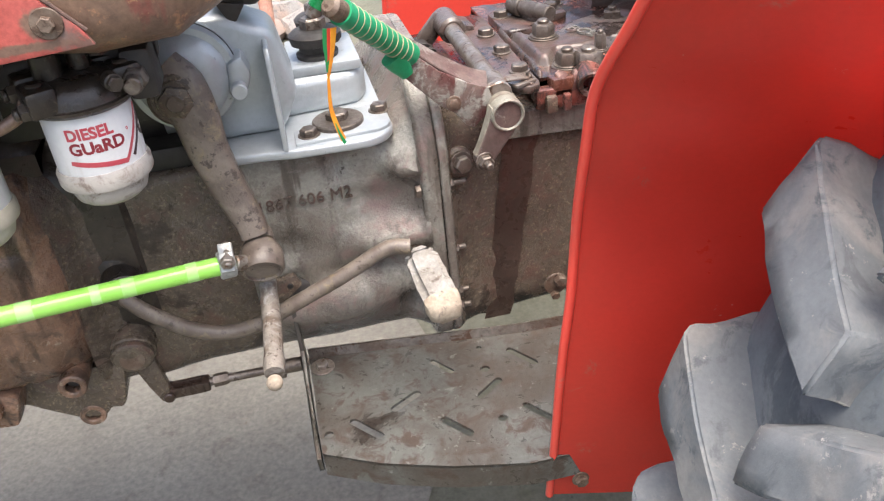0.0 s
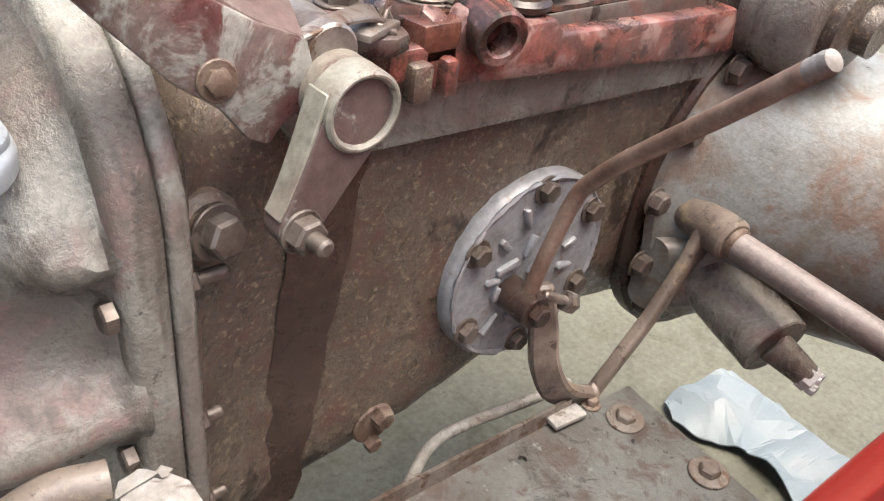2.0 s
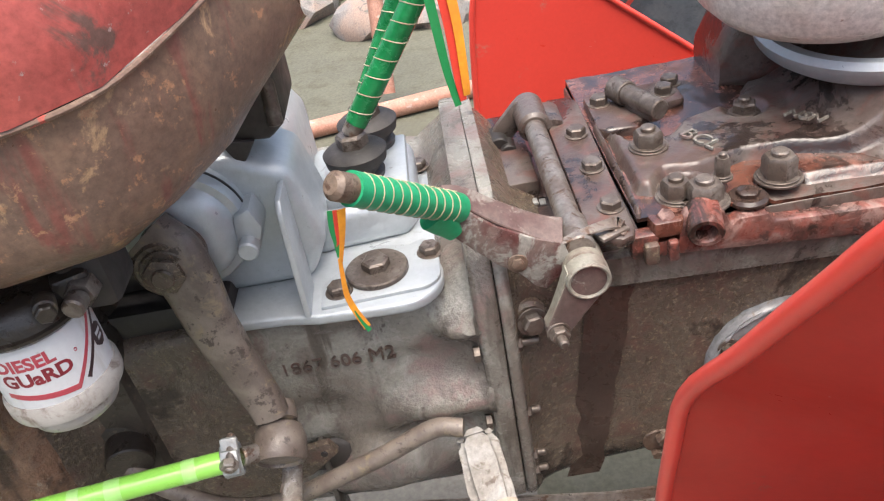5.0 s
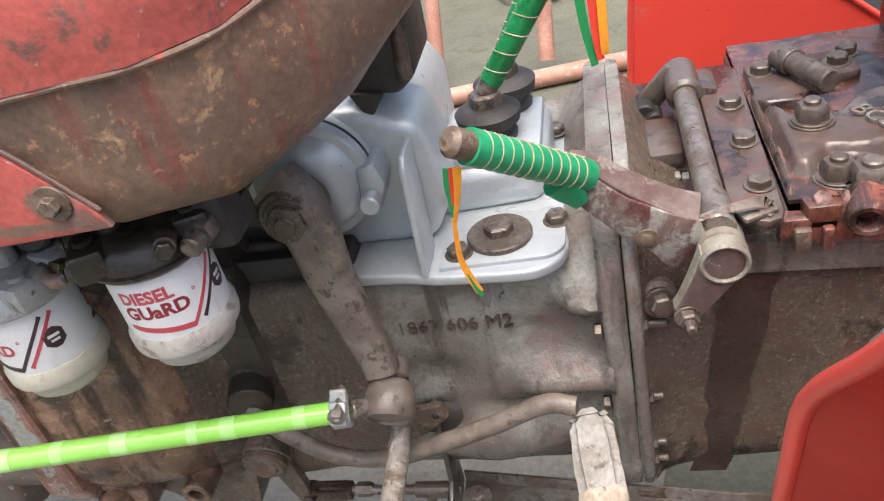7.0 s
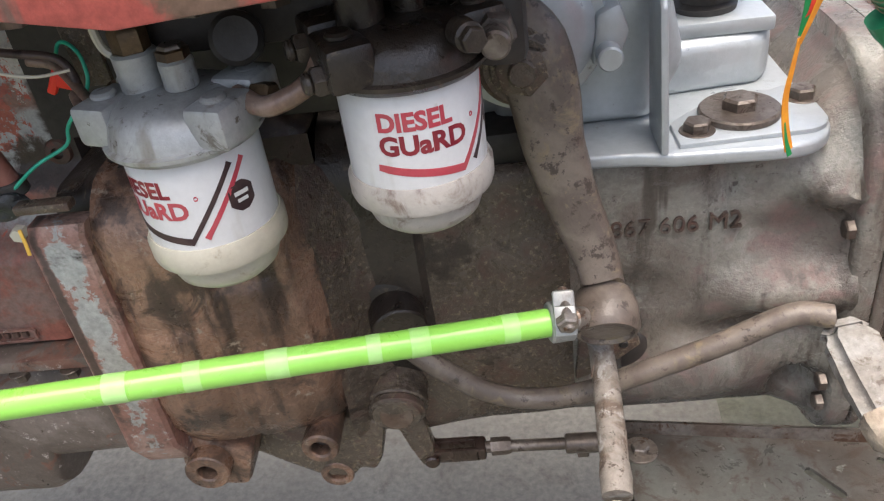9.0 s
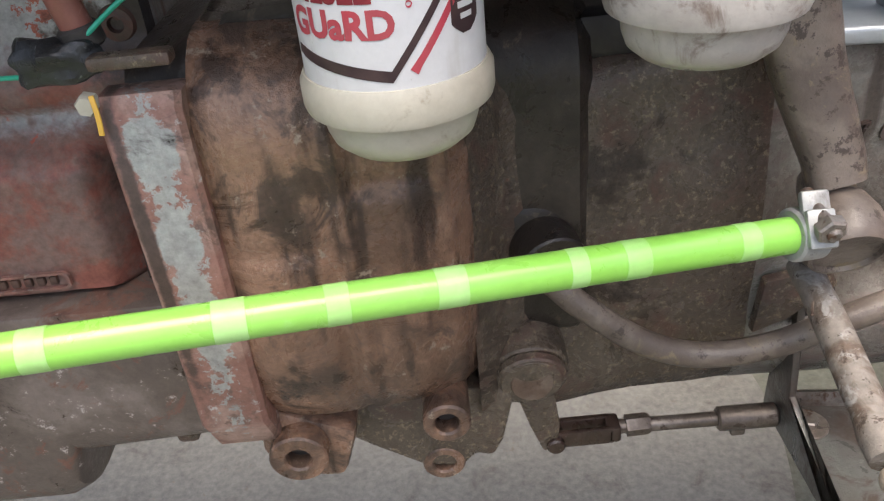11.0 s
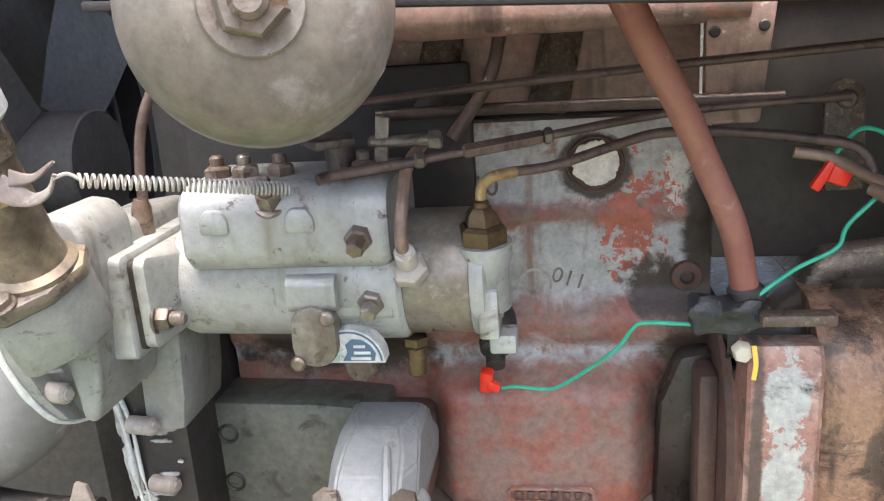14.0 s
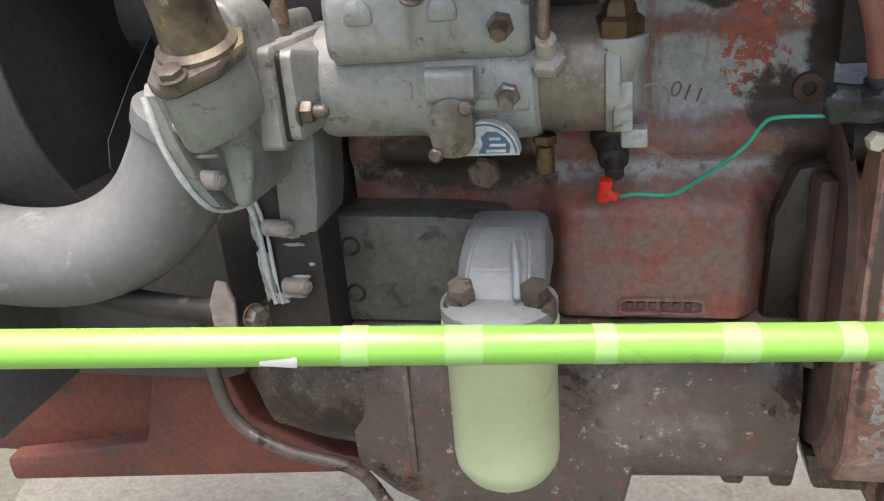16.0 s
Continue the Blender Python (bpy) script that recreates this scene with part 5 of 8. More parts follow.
part("grip_tail", forging([(-0.046, -0.220, 0.934), (-0.038, -0.214, 0.922), (-0.031, -0.209, 0.909)], (1, 0, 0.6), (0.026, 0.024, 0.016), 0.016), GREEN_TAPE, grip)
dd, u, v = axes_of(d)
for k in range(11):
    c = axis[0] + d * (-0.004 + 0.0105 * k)
    part("binding", tube([c + (u * math.cos(a) + v * math.sin(a)) * 0.0135 + d * 0.0014 * a for a in (2 * math.pi * i / 18 for i in range(19))], 0.0006, 5, 1), THREAD, grip)
part("shank_end", cyl(axis[1] - d * 0.010, axis[1] + d * 0.014, 0.0112, seg=24, bev=0.004), BOLT_RUST, hand)
base = axis[1] + Vector((-0.010, -0.002, -0.016))
for k, (m, dx, zz) in enumerate(((RIBBON_GREEN, -0.003, 0.045), (RIBBON_RED, 0.001, 0.036), (ORANGE, 0.004, 0.050))):
    part("ribbon", strip([base + Vector((dx, 0, 0)), base + Vector((-0.003 + dx, 0.002, -0.016)), base + Vector((-0.005 + dx * 0.6, 0.004, -0.031)), base + Vector((-0.008, 0.006, -zz))], (1, 0.25 * k, 0), (0.007, 0.003), 0.0007), m, hand)
part("ribbon_tail", strip([base + Vector((-0.008, 0.006, -0.046)), base + Vector((-0.010, 0.007, -0.066)), base + Vector((-0.011, 0.009, -0.085)), base + Vector((-0.008, 0.012, -0.105)), base + Vector((-0.003, 0.015, -0.124))], (1, 0.5, 0), (0.003, 0.0065), 0.0007), ORANGE, hand)
part("ribbon_tail", strip([base + Vector((-0.009, 0.011, -0.102)), base + Vector((-0.006, 0.013, -0.116)), base + Vector((-0.002, 0.015, -0.128))], (1, 0.5, 0), (0.001, 0.004), 0.0006), RIBBON_GREEN, hand)
# drop arm below the hub, its edges folded forward
link_ring = [(0.078 + 0.0195 * math.cos(radians(a)), 0.848 + 0.0195 * math.sin(radians(a))) for a in range(-45, 136, 12)] + [(0.047 + 0.0105 * math.cos(radians(a)), 0.795 + 0.0105 * math.sin(radians(a))) for a in range(150, 321, 17)]
part("drop_arm", prism(link_ring, "y", -0.2305, -0.2145, 0.0025, 3), DROP_LINK, hand, "dark forged drop arm, tapered")
part("arm_edge", strip([(0.0605, -0.2225, 0.858), (0.0515, -0.2225, 0.832), (0.0435, -0.2225, 0.812), (0.0375, -0.2225, 0.801)], (0, 1, 0.05), (0.015, 0.013), 0.002), HUB_PAINT, hand, "pale worn edge of the arm")
bolt(hand, (0.047, -0.2305, 0.795), (0.1, -1, 0), 0.0095, 0.008, BOLT, 1.2, stud=0.012)

# ---- clutch pedal ----
pedal = thing("clutch_pedal", (-0.4, -0.2, 0.62), "mud-caked clutch pedal on a long bent steel arm", "pedal")
part("arm", tube([(-0.402, -0.205, 0.690), (-0.378, -0.215, 0.668), (-0.335, -0.22, 0.635), (-0.295, -0.222, 0.621), (-0.25, -0.228, 0.628), (-0.205, -0.236, 0.652), (-0.14, -0.238, 0.680), (-0.085, -0.238, 0.706), (-0.055, -0.243, 0.706)], 0.0095, 12), ARM, pedal)
d = Vector((0.012, -0.092, -0.028)).normalized()
p = Vector((-0.046, -0.240, 0.694))
bm = bmesh.new()
side, nrm = Vector((1, 0.1, 0.1)).normalized(), None
nrm = d.cross(side).normalized()
rings = []
for h, w, t in ((0.0, 0.014, 0.010), (0.008, 0.020, 0.013), (0.05, 0.021, 0.0135), (0.092, 0.020, 0.0125), (0.10, 0.016, 0.010)):
    c = p + d * h
    rings.append([c + side * w + nrm * t, c + side * w - nrm * t, c - side * w - nrm * t, c - side * w + nrm * t])
bm.free()
bm = skin(rings)
bmesh.ops.bevel(bm, geom=bm.edges[:], offset=0.008, segments=3, affect="EDGES")
bmesh.ops.subdivide_edges(bm, edges=[e for e in bm.edges if e.calc_length() > 0.008], cuts=3, use_grid_fill=True)
part("pad", rough_up(bm, 0.0022, 70), PEDAL, pedal, "pedal pad crusted with dried pale mud", 60)
tip = [[p + d * h + side * w * sx + nrm * t * sy for sx, sy in ((1, 0.6), (1, -0.6), (0.6, -1), (-0.6, -1), (-1, -0.6), (-1, 0.6), (-0.6, 1), (0.6, 1))] for h, w, t in ((0.078, 0.0205, 0.0145), (0.084, 0.0215, 0.0155), (0.098, 0.019, 0.0140), (0.104, 0.014, 0.010))]
part("pad_tip", rough_up(skin(tip), 0.003, 60), PEDAL_TIP, pedal, "bare pale yellowish end of the pad", 50)
part("pivot", join(cyl((-0.414, -0.15, 0.622), (-0.414, -0.206, 0.606), 0.029, seg=32), cyl((-0.414, -0.205, 0.606), (-0.414, -0.216, 0.604), 0.0235, seg=28), pipe_ring((-0.414, -0.206, 0.606), (-0.414, -0.214, 0.604), 0.026, 0.0215, 32)), IRON_DARK, pedal)
part("upper_pivot", join(cyl((-0.414, -0.12, 0.716), (-0.396, -0.212, 0.700), 0.026, 0.024, seg=32), lathe((-0.408, -0.180, 0.706), (0.1, -1, 0), [(0.03, 0), (0.031, 0.003), (0.031, 0.010), (0.027, 0.013)], 32)), GREASE, pedal)
part("pivot_face", lathe((-0.414, -0.2155, 0.604), (0, -1, 0), [(0.016, 0), (0.015, 0.002), (0.006, 0.001), (0, 0.001)], 24), BOLT_RUST, pedal)
part("crank", prism([(-0.432, 0.60), (-0.398, 0.60), (-0.390, 0.535), (-0.392, 0.508), (-0.404, 0.507), (-0.414, 0.535)], "y", -0.192, -0.178, 0.003), IRON_DARK, pedal)
link = thing("clutch_link", (-0.4, -0.18, 0.52), "dark steel clutch link rod with adjustable clevis", "rod")
part("clevis", join(box((-0.372, -0.173, 0.515), (0.052, 0.006, 0.016), 0.002), box((-0.372, -0.187, 0.515), (0.052, 0.006, 0.016), 0.002), box((-0.346, -0.180, 0.515), (0.012, 0.02, 0.016), 0.003), cyl((-0.394, -0.196, 0.514), (-0.394, -0.166, 0.514), 0.0075, seg=16)), IRON_WET, link)
part("rod", cyl((-0.345, -0.180, 0.516), (-0.205, -0.186, 0.519), 0.006, seg=14), BOLT, link)
part("lock_nut", hexhead((-0.335, -0.180, 0.516), (1, 0, 0.03), 0.009, 0.02), BOLT, link)
part("turnbuckle", join(cyl((-0.262, -0.184, 0.518), (-0.215, -0.186, 0.519), 0.010, seg=14), box((-0.245, -0.186, 0.509), (0.012, 0.008, 0.014), 0.002)), BOLT, link)

# ---- footplate ----
foot = thing("footplate", (0.1, -0.3, 0.505), "worn brown steel footplate with slots and holes", "footplate")


def slot(x, y, ln, w, deg):
    c, s = math.cos(radians(deg)), math.sin(radians(deg))
    out = []
    for k in range(6):
        a = radians(-90 + 36 * k)
        out.append((ln / 2 + w / 2 * math.cos(a), w / 2 * math.sin(a)))
    out += [(-u, -v) for u, v in out]
    return [(x + u * c - v * s, y + u * s + v * c) for u, v in out]


slots = [slot(*q) for q in FOOT_SLOTS]
rounds = [[(x + r * math.cos(2 * math.pi * k / 12), y + r * math.sin(2 * math.pi * k / 12)) for k in range(12)] for x, y, r in FOOT_HOLES]
outline = [(-0.206, -0.165), (-0.206, -0.349), (-0.14, -0.385), (-0.06, -0.415), (0.03, -0.438), (0.20, -0.44), (0.388, -0.44), (0.388, -0.36), (0.401, -0.225), (0.33, -0.218), (0.09, -0.207), (-0.05, -0.187)]
part("plate", plate_with_holes(outline, slots + rounds, 0.507, 0.004), PLATE, foot, angle=25)
lip = [(-0.206, -0.349), (-0.14, -0.385), (-0.06, -0.415), (0.03, -0.438), (0.20, -0.44), (0.388, -0.44)]
part("front_skirt", skin([[(x, y, 0.506), (x, y, 0.47), (x, y + 0.004, 0.47), (x, y + 0.004, 0.506)] for x, y in lip]), PLATE, foot)
part("inner_lip", skin([[(x, y, 0.505), (x, y + 0.004, 0.505), (x, y + 0.006, 0.520), (x, y + 0.002, 0.521)] for x, y in [(-0.206, -0.165), (-0.05, -0.187), (0.09, -0.207), (0.33, -0.218)]]), STEEL, foot, "bright worn inner lip")
for x, y in ((0.364, -0.251), (0.375, -0.33), (-0.19, -0.19)):
    part("bolt", join(washer((x, y, 0.507), (0, 0, 1), 0.017, 0.0025), hexhead((x, y, 0.509), (0, 0, 1), 0.009, 0.007)), STEEL, foot)
part("tab", box((0.318, -0.222, 0.512), (0.035, 0.016, 0.006), 0.002, (0, 0, -6)), PEDAL, foot)
part("front_bracket", prism([(-0.16, 0.505), (-0.355, 0.505), (-0.345, 0.475), (-0.20, 0.55), (-0.185, 0.66), (-0.165, 0.66)], "x", -0.214, -0.208, 0.001), PLATE, foot, "triangular end bracket")
# pull rod that passes in front of the bracket
pull = thing("parking_rod", (-0.234, -0.248, 0.671), "dusty steel rod end with a twisted wire through its eye", "rod")
part("tube", tube([(-0.231, -0.215, 0.686), (-0.231, -0.253, 0.676), (-0.233, -0.31, 0.66), (-0.236, -0.355, 0.649)], 0.0105, 14, 3, taper=0.0118, wobble=0.12), ROD_MUD, pull)
part("end", ball((-0.237, -0.366, 0.645), 0.0095, (1, 1, 1), 2), PEDAL_TIP, pull)
part("wire", tube([(-0.240, -0.262, 0.676), (-0.232, -0.268, 0.672), (-0.226, -0.262, 0.666), (-0.230, -0.250, 0.672), (-0.238, -0.252, 0.682), (-0.242, -0.26, 0.677)], 0.0012, 6), BOLT_RUST, pull)

# ---- steering drop arm and drag link ----
arm = thing("steering_drop_arm", (-0.272, -0.22, 0.93), "dusty forged steering drop arm hanging from the steering box", "steering arm")
part("arm", forging([(-0.288, -0.196, 0.952), (-0.272, -0.203, 0.930), (-0.264, -0.208, 0.90), (-0.259, -0.213, 0.86), (-0.247, -0.221, 0.815), (-0.234, -0.231, 0.776), (-0.230, -0.236, 0.758)], (0.97, 0.0, 0.25), (0.050, 0.056, 0.051, 0.045, 0.040, 0.035, 0.033), 0.026), ARM, arm)
part("hub", join(cyl((-0.278, -0.14, 0.922), (-0.278, -0.213, 0.922), 0.030, seg=40, bev=0.004), cyl((-0.278, -0.213, 0.922), (-0.278, -0.216, 0.922), 0.022, seg=36), hexhead((-0.278, -0.215, 0.922), (0, -1, 0), 0.0185, 0.009), cyl((-0.278, -0.223, 0.922), (-0.278, -0.227, 0.922), 0.010, seg=18)), IRON_DARK, arm)
drag = thing("drag_link", (-0.5, -0.26, 0.72), "bright lime-green painted steering drag link with ball joint", "drag link")
A, B = Vector((-0.262, -0.275, 0.7495)), DRAG_FAR
d = (B - A).normalized()
part("tube", cyl(A - d * 0.004, B, 0.0106, seg=28), LIME, drag)
for s_, w_ in ((0.035, 0.012), (0.10, 0.014), (0.135, 0.010), (0.20, 0.016), (0.26, 0.012), (0.31, 0.016), (0.40, 0.013), (0.455, 0.02), (0.53, 0.012), (0.60, 0.02), (0.66, 0.014)):
    part("faded_band", cyl(A + d * s_, A + d * (s_ + w_), 0.01085, seg=28, bev=0.0002), LIME_PALE, drag)
part("clamp", join(pipe_ring(A + d * 0.012, A - d * 0.006, 0.0155, 0.0108, 28), box(A + Vector((0.000, -0.013, 0.010)), (0.016, 0.006, 0.022), 0.002, (-35, 0, 0)), box(A + Vector((0.000, -0.002, 0.018)), (0.016, 0.006, 0.018), 0.002, (-35, 0, 0))), SILVER_DIRTY, drag, "bare metal clamp")
part("clamp_bolt", join(cyl(A + Vector((0.0, 0.012, 0.020)), A + Vector((0.002, -0.026, 0.012)), 0.0042, seg=14), hexhead(A + Vector((0.001, -0.017, 0.0145)), (0.05, -1, -0.2), 0.0085, 0.007)), STEEL, drag)
part("ball_socket", lathe((-0.228, -0.224, 0.744), (-0.03, -0.88, -0.47), [(0.014, -0.014), (0.0165, -0.006), (0.017, 0.0), (0.0175, 0.004), (0.014, 0.006), (0.021, 0.010), (0.0255, 0.022), (0.0255, 0.040), (0.0225, 0.045), (0.0205, 0.045), (0.0195, 0.042), (0, 0.041)], 36), ARM, drag)
part("label", box(A + d * 0.705 + Vector((0, -0.0098, -0.003)), (0.020, 0.0015, 0.007), 0.0005, (0, 8, 10)), FILTER, drag, "torn white paper label")
part("neck", cyl((-0.234, -0.248, 0.728), A - d * 0.004, 0.009, seg=16), STEEL, drag)

CAP_PAINT = grime("chipped_red_on_alloy", (0.40, 0.41, 0.415), (0.50, 0.05, 0.045), (0.48, 0.49, 0.49), s=28, mix=0.30, soft=0.04, s2=60, wear=0.2, rough=0.4, metal=0.2, bump=0.2)
HEAD_STEEL = grime("grey_brown_steel", (0.27, 0.25, 0.215), (0.21, 0.185, 0.155), (0.33, 0.31, 0.28), s=9, s2=30, wear=0.25, rough=0.36, metal=0.4, bump=0.15)
CAN_Z = 0.640
RED_DULL = grime("dull_red_primer", (0.19, 0.06, 0.042), (0.13, 0.05, 0.04), (0.10, 0.065, 0.05), s=7, s2=25, wear=0.25, rough=0.6, bump=0.2)
NECK_TOP = Vector((-0.999, -0.388, 1.033))
SPRING_A, SPRING_B = Vector((-0.951, -0.378, 0.9985)), Vector((-0.870, -0.325, 0.980))
HOSE_LINE = [(-1.062, -0.262, 0.895), (-1.075, -0.260, 0.865), (-1.10, -0.262, 0.828), (-1.135, -0.265, 0.803), (-1.185, -0.268, 0.790), (-1.25, -0.27, 0.795), (-1.30, -0.27, 0.82)]
FENDER_EDGE = [(0.053, -0.425, 0.43), (0.056, -0.433, 0.50), (0.058, -0.440, 0.56), (0.060, -0.446, 0.62), (0.063, -0.452, 0.68), (0.069, -0.455, 0.74), (0.072, -0.458, 0.80), (0.071, -0.471, 0.86), (0.071, -0.487, 0.92), (0.073, -0.503, 0.98), (0.083, -0.541, 1.04), (0.093, -0.578, 1.10), (0.105, -0.618, 1.16), (0.13, -0.68, 1.21)]
COWL_RINGS = [
    [(-0.46, -0.386, 1.125), (-0.46, -0.386, 1.09), (-0.46, -0.382, 1.06), (-0.46, -0.34, 1.04), (-0.46, -0.25, 1.03), (-0.46, -0.15, 1.03)],
    [(-0.38, -0.387, 1.125), (-0.35, -0.386, 1.09), (-0.312, -0.382, 1.045), (-0.31, -0.35, 1.022), (-0.32, -0.26, 1.012), (-0.32, -0.15, 1.012)],
    [(-0.30, -0.385, 1.13), (-0.27, -0.378, 1.085), (-0.25, -0.36, 1.04), (-0.245, -0.32, 1.018), (-0.25, -0.24, 1.01), (-0.26, -0.15, 1.01)],
    [(-0.253, -0.372, 1.13), (-0.228, -0.355, 1.085), (-0.213, -0.33, 1.045), (-0.208, -0.28, 1.03), (-0.213, -0.22, 1.022), (-0.218, -0.14, 1.02)],
    [(-0.207, -0.345, 1.135), (-0.187, -0.32, 1.095), (-0.177, -0.29, 1.062), (-0.175, -0.25, 1.046), (-0.182, -0.19, 1.04), (-0.187, -0.12, 1.04)],
    [(-0.166, -0.29, 1.15), (-0.151, -0.265, 1.11), (-0.146, -0.24, 1.08), (-0.148, -0.20, 1.07), (-0.156, -0.15, 1.065), (-0.161, -0.10, 1.065)],
    [(-0.127, -0.22, 1.17), (-0.114, -0.20, 1.13), (-0.112, -0.18, 1.105), (-0.115, -0.15, 1.095), (-0.122, -0.12, 1.09), (-0.127, -0.08, 1.09)],
]
COVER_PLATE = grime("oil_browned_plate", (0.13, 0.11, 0.085), (0.20, 0.18, 0.155), (0.09, 0.068, 0.05), s=28, mix=0.5, s2=70, wear=0.3, rough=0.4, metal=0.2, bump=0.3)
LABEL_WHITE = grime("scuffed_white_sticker", (0.50, 0.52, 0.52), (0.42, 0.44, 0.44), (0.30, 0.30, 0.29), s=60, s2=160, wear=0.2, rough=0.45, bump=0.05)
LABEL_PALE = grime("pale_teal_print", (0.36, 0.46, 0.46), (0.44, 0.50, 0.50), None, s=80, rough=0.45, bump=0)
TAPE = grime("wrinkled_black_tape", (0.018, 0.02, 0.022), (0.04, 0.043, 0.046), (0.20, 0.21, 0.22), s=60, mix=0.45, s2=110, wear=0.16, rough=0.34, rv=0.25, bump=0.5)
CAP_TOP = grime("worn_red_cap", (0.50, 0.06, 0.05), (0.46, 0.45, 0.44), (0.40, 0.10, 0.085), s=45, mix=0.42, soft=0.05, s2=80, wear=0.2, rough=0.4, bump=0.15)
# dark plate colour, lightened and greened for the haze over it
SIDE_PLATE = grime("greenish_black_plate", (0.082, 0.088, 0.074), (0.12, 0.122, 0.106), (0.055, 0.052, 0.044), s=14, mix=0.5, s2=40, wear=0.3, rough=0.4, rv=0.3, bump=0.3, c3=(0.17, 0.165, 0.15), s3=110, w3=0.14)

# ---- engine block ----
engine = thing("engine_block", (-0.8, 0, 0.7), "flaking grey and red-brown painted cast-iron diesel engine block", "engine")
part("block", loft_x([(-1.0, -0.162, 0.168, 0.70, 0.989, 0.008), (-0.634, -0.162, 0.168, 0.70, 0.989, 0.008)]), BLOCK, engine)


def ease(v):
    v = min(max(v, 0.0), 1.0)
    return v * v * (3 - 2 * v)


def block_depth(x, z):
    """How far the cast side stands out: a small rib, a rolled step, and the swelling of the crankcase."""
    d = 0.168 + 0.0028 * math.exp(-((z - 0.922) / 0.005) ** 2)
    d += 0.013 * ease((0.872 - z) / 0.03) - 0.008 * ease((0.838 - z) / 0.014)
    swell = ease((0.828 - z) / 0.034) * ease((x + 0.838) / 0.026) * ease((-0.664 - x) / 0.026) * ease((z - 0.700) / 0.014)
    d += 0.030 * swell + 0.0012 * noise.noise(Vector((x * 60, 3.3, z * 60))) * ease((0.86 - z) / 0.02)
    return d + 0.0005 * noise.noise(Vector((x * 35, 0.4, z * 35)))


xs = [-0.9816 + 0.0046 * k for k in range(77)]
zs = [0.70 + 0.0045 * k for k in range(65)]
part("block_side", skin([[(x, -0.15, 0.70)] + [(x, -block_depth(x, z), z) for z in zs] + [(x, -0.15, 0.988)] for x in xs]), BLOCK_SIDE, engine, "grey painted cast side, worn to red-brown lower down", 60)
# flat black sheet, the recess's shade put into its colour
part("dark_panel", box((-0.893, -0.172, 0.975), (0.206, 0.012, 0.11), 0.003), BLACK, engine, "black panel for the shaded recess behind the pump")
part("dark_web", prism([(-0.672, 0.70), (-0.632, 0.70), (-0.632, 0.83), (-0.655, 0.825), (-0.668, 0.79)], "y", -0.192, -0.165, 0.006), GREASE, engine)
part("web_rib", box((-0.640, -0.205, 0.76), (0.014, 0.03, 0.13), 0.005), BLOCK_DARK, engine)
part("frost_plug", lathe((-0.709, -0.167, 0.957), (0, -1, 0), [(0.0200, 0), (0.0195, 0.003), (0.0185, 0.004), (0.0176, 0.0035), (0.0172, 0.002), (0.0165, 0.0015), (0, 0.001)], 40), BLOCK_DARK, engine)
plug = bmesh.new()
plug_ring = []
for i in range(72):
    a = 2 * math.pi * i / 72
    w = 0.0152 * (1 + 0.10 * noise.noise(Vector((math.cos(a) * 3, math.sin(a) * 3, 1.7))) + 0.10 * noise.noise(Vector((math.cos(a) * 8, math.sin(a) * 8, 4.7))))
    plug_ring.append(plug.verts.new((-0.709 + w * math.cos(a), -0.1715, 0.958 + w * math.sin(a))))
plug.faces.new(plug_ring)
made = bmesh.ops.extrude_face_region(plug, geom=plug.faces[:])
bmesh.ops.translate(plug, vec=(0, 0.003, 0), verts=[g for g in made["geom"] if isinstance(g, bmesh.types.BMVert)])
bmesh.ops.recalc_face_normals(plug, faces=plug.faces)
part("plug_cup", plug, WHITE_METAL, engine, "torn pale core plug")
letters("011", 0.0165, 0.0006, (-0.7285, -0.1684, 0.8755), (90, 18, 0), MARK, engine, "casting_mark", "raised cast numerals 011")
letters("60", 0.021, 0.001, (-0.785, -0.1685, 0.944), (90, 0, 0), MARK, engine, "casting_mark", "raised cast numerals 60")
part("ring_mark", lathe((-0.752, -0.1678, 0.872), (0, -1, 0), [(0.012, 0), (0.012, 0.001), (0.010, 0.001), (0.010, 0)], 28), BLOCK, engine)
part("boss", lathe((-0.648, -0.167, 0.876), (0, -1, 0), [(0.012, 0), (0.010, 0.004), (0.005, 0.005), (0.004, 0.001), (0, 0.001)], 28), BLOCK_DARK, engine)
# thin flakes of paint and rust, each with a ragged outline


def chip(parent, x, z, rx, rz, y, mat, seed, name="paint_chip"):
    b = bmesh.new()
    ring = []
    for i in range(110):
        a = 2 * math.pi * i / 110
        w = 1 + 0.4 * noise.noise(Vector((math.cos(a) * 1.6, math.sin(a) * 1.6, seed * 9.7))) + 0.26 * noise.noise(Vector((math.cos(a) * 3.6, math.sin(a) * 3.6, seed * 3.1))) + 0.14 * noise.noise(Vector((math.cos(a) * 9, math.sin(a) * 9, seed * 1.3))) + 0.05 * noise.noise(Vector((math.cos(a) * 21, math.sin(a) * 21, seed * 2.3)))
        ring.append(b.verts.new((x + rx * w * math.cos(a), y - 0.00017 * (seed % 10), z + rz * w * math.sin(a))))
    b.faces.new(ring)
    made_ = bmesh.ops.extrude_face_region(b, geom=b.faces[:])
    bmesh.ops.translate(b, vec=(0, 0.0015, 0), verts=[g for g in made_["geom"] if isinstance(g, bmesh.types.BMVert)])
    bmesh.ops.recalc_face_normals(b, faces=b.faces)
    return part(name, b, mat, parent)


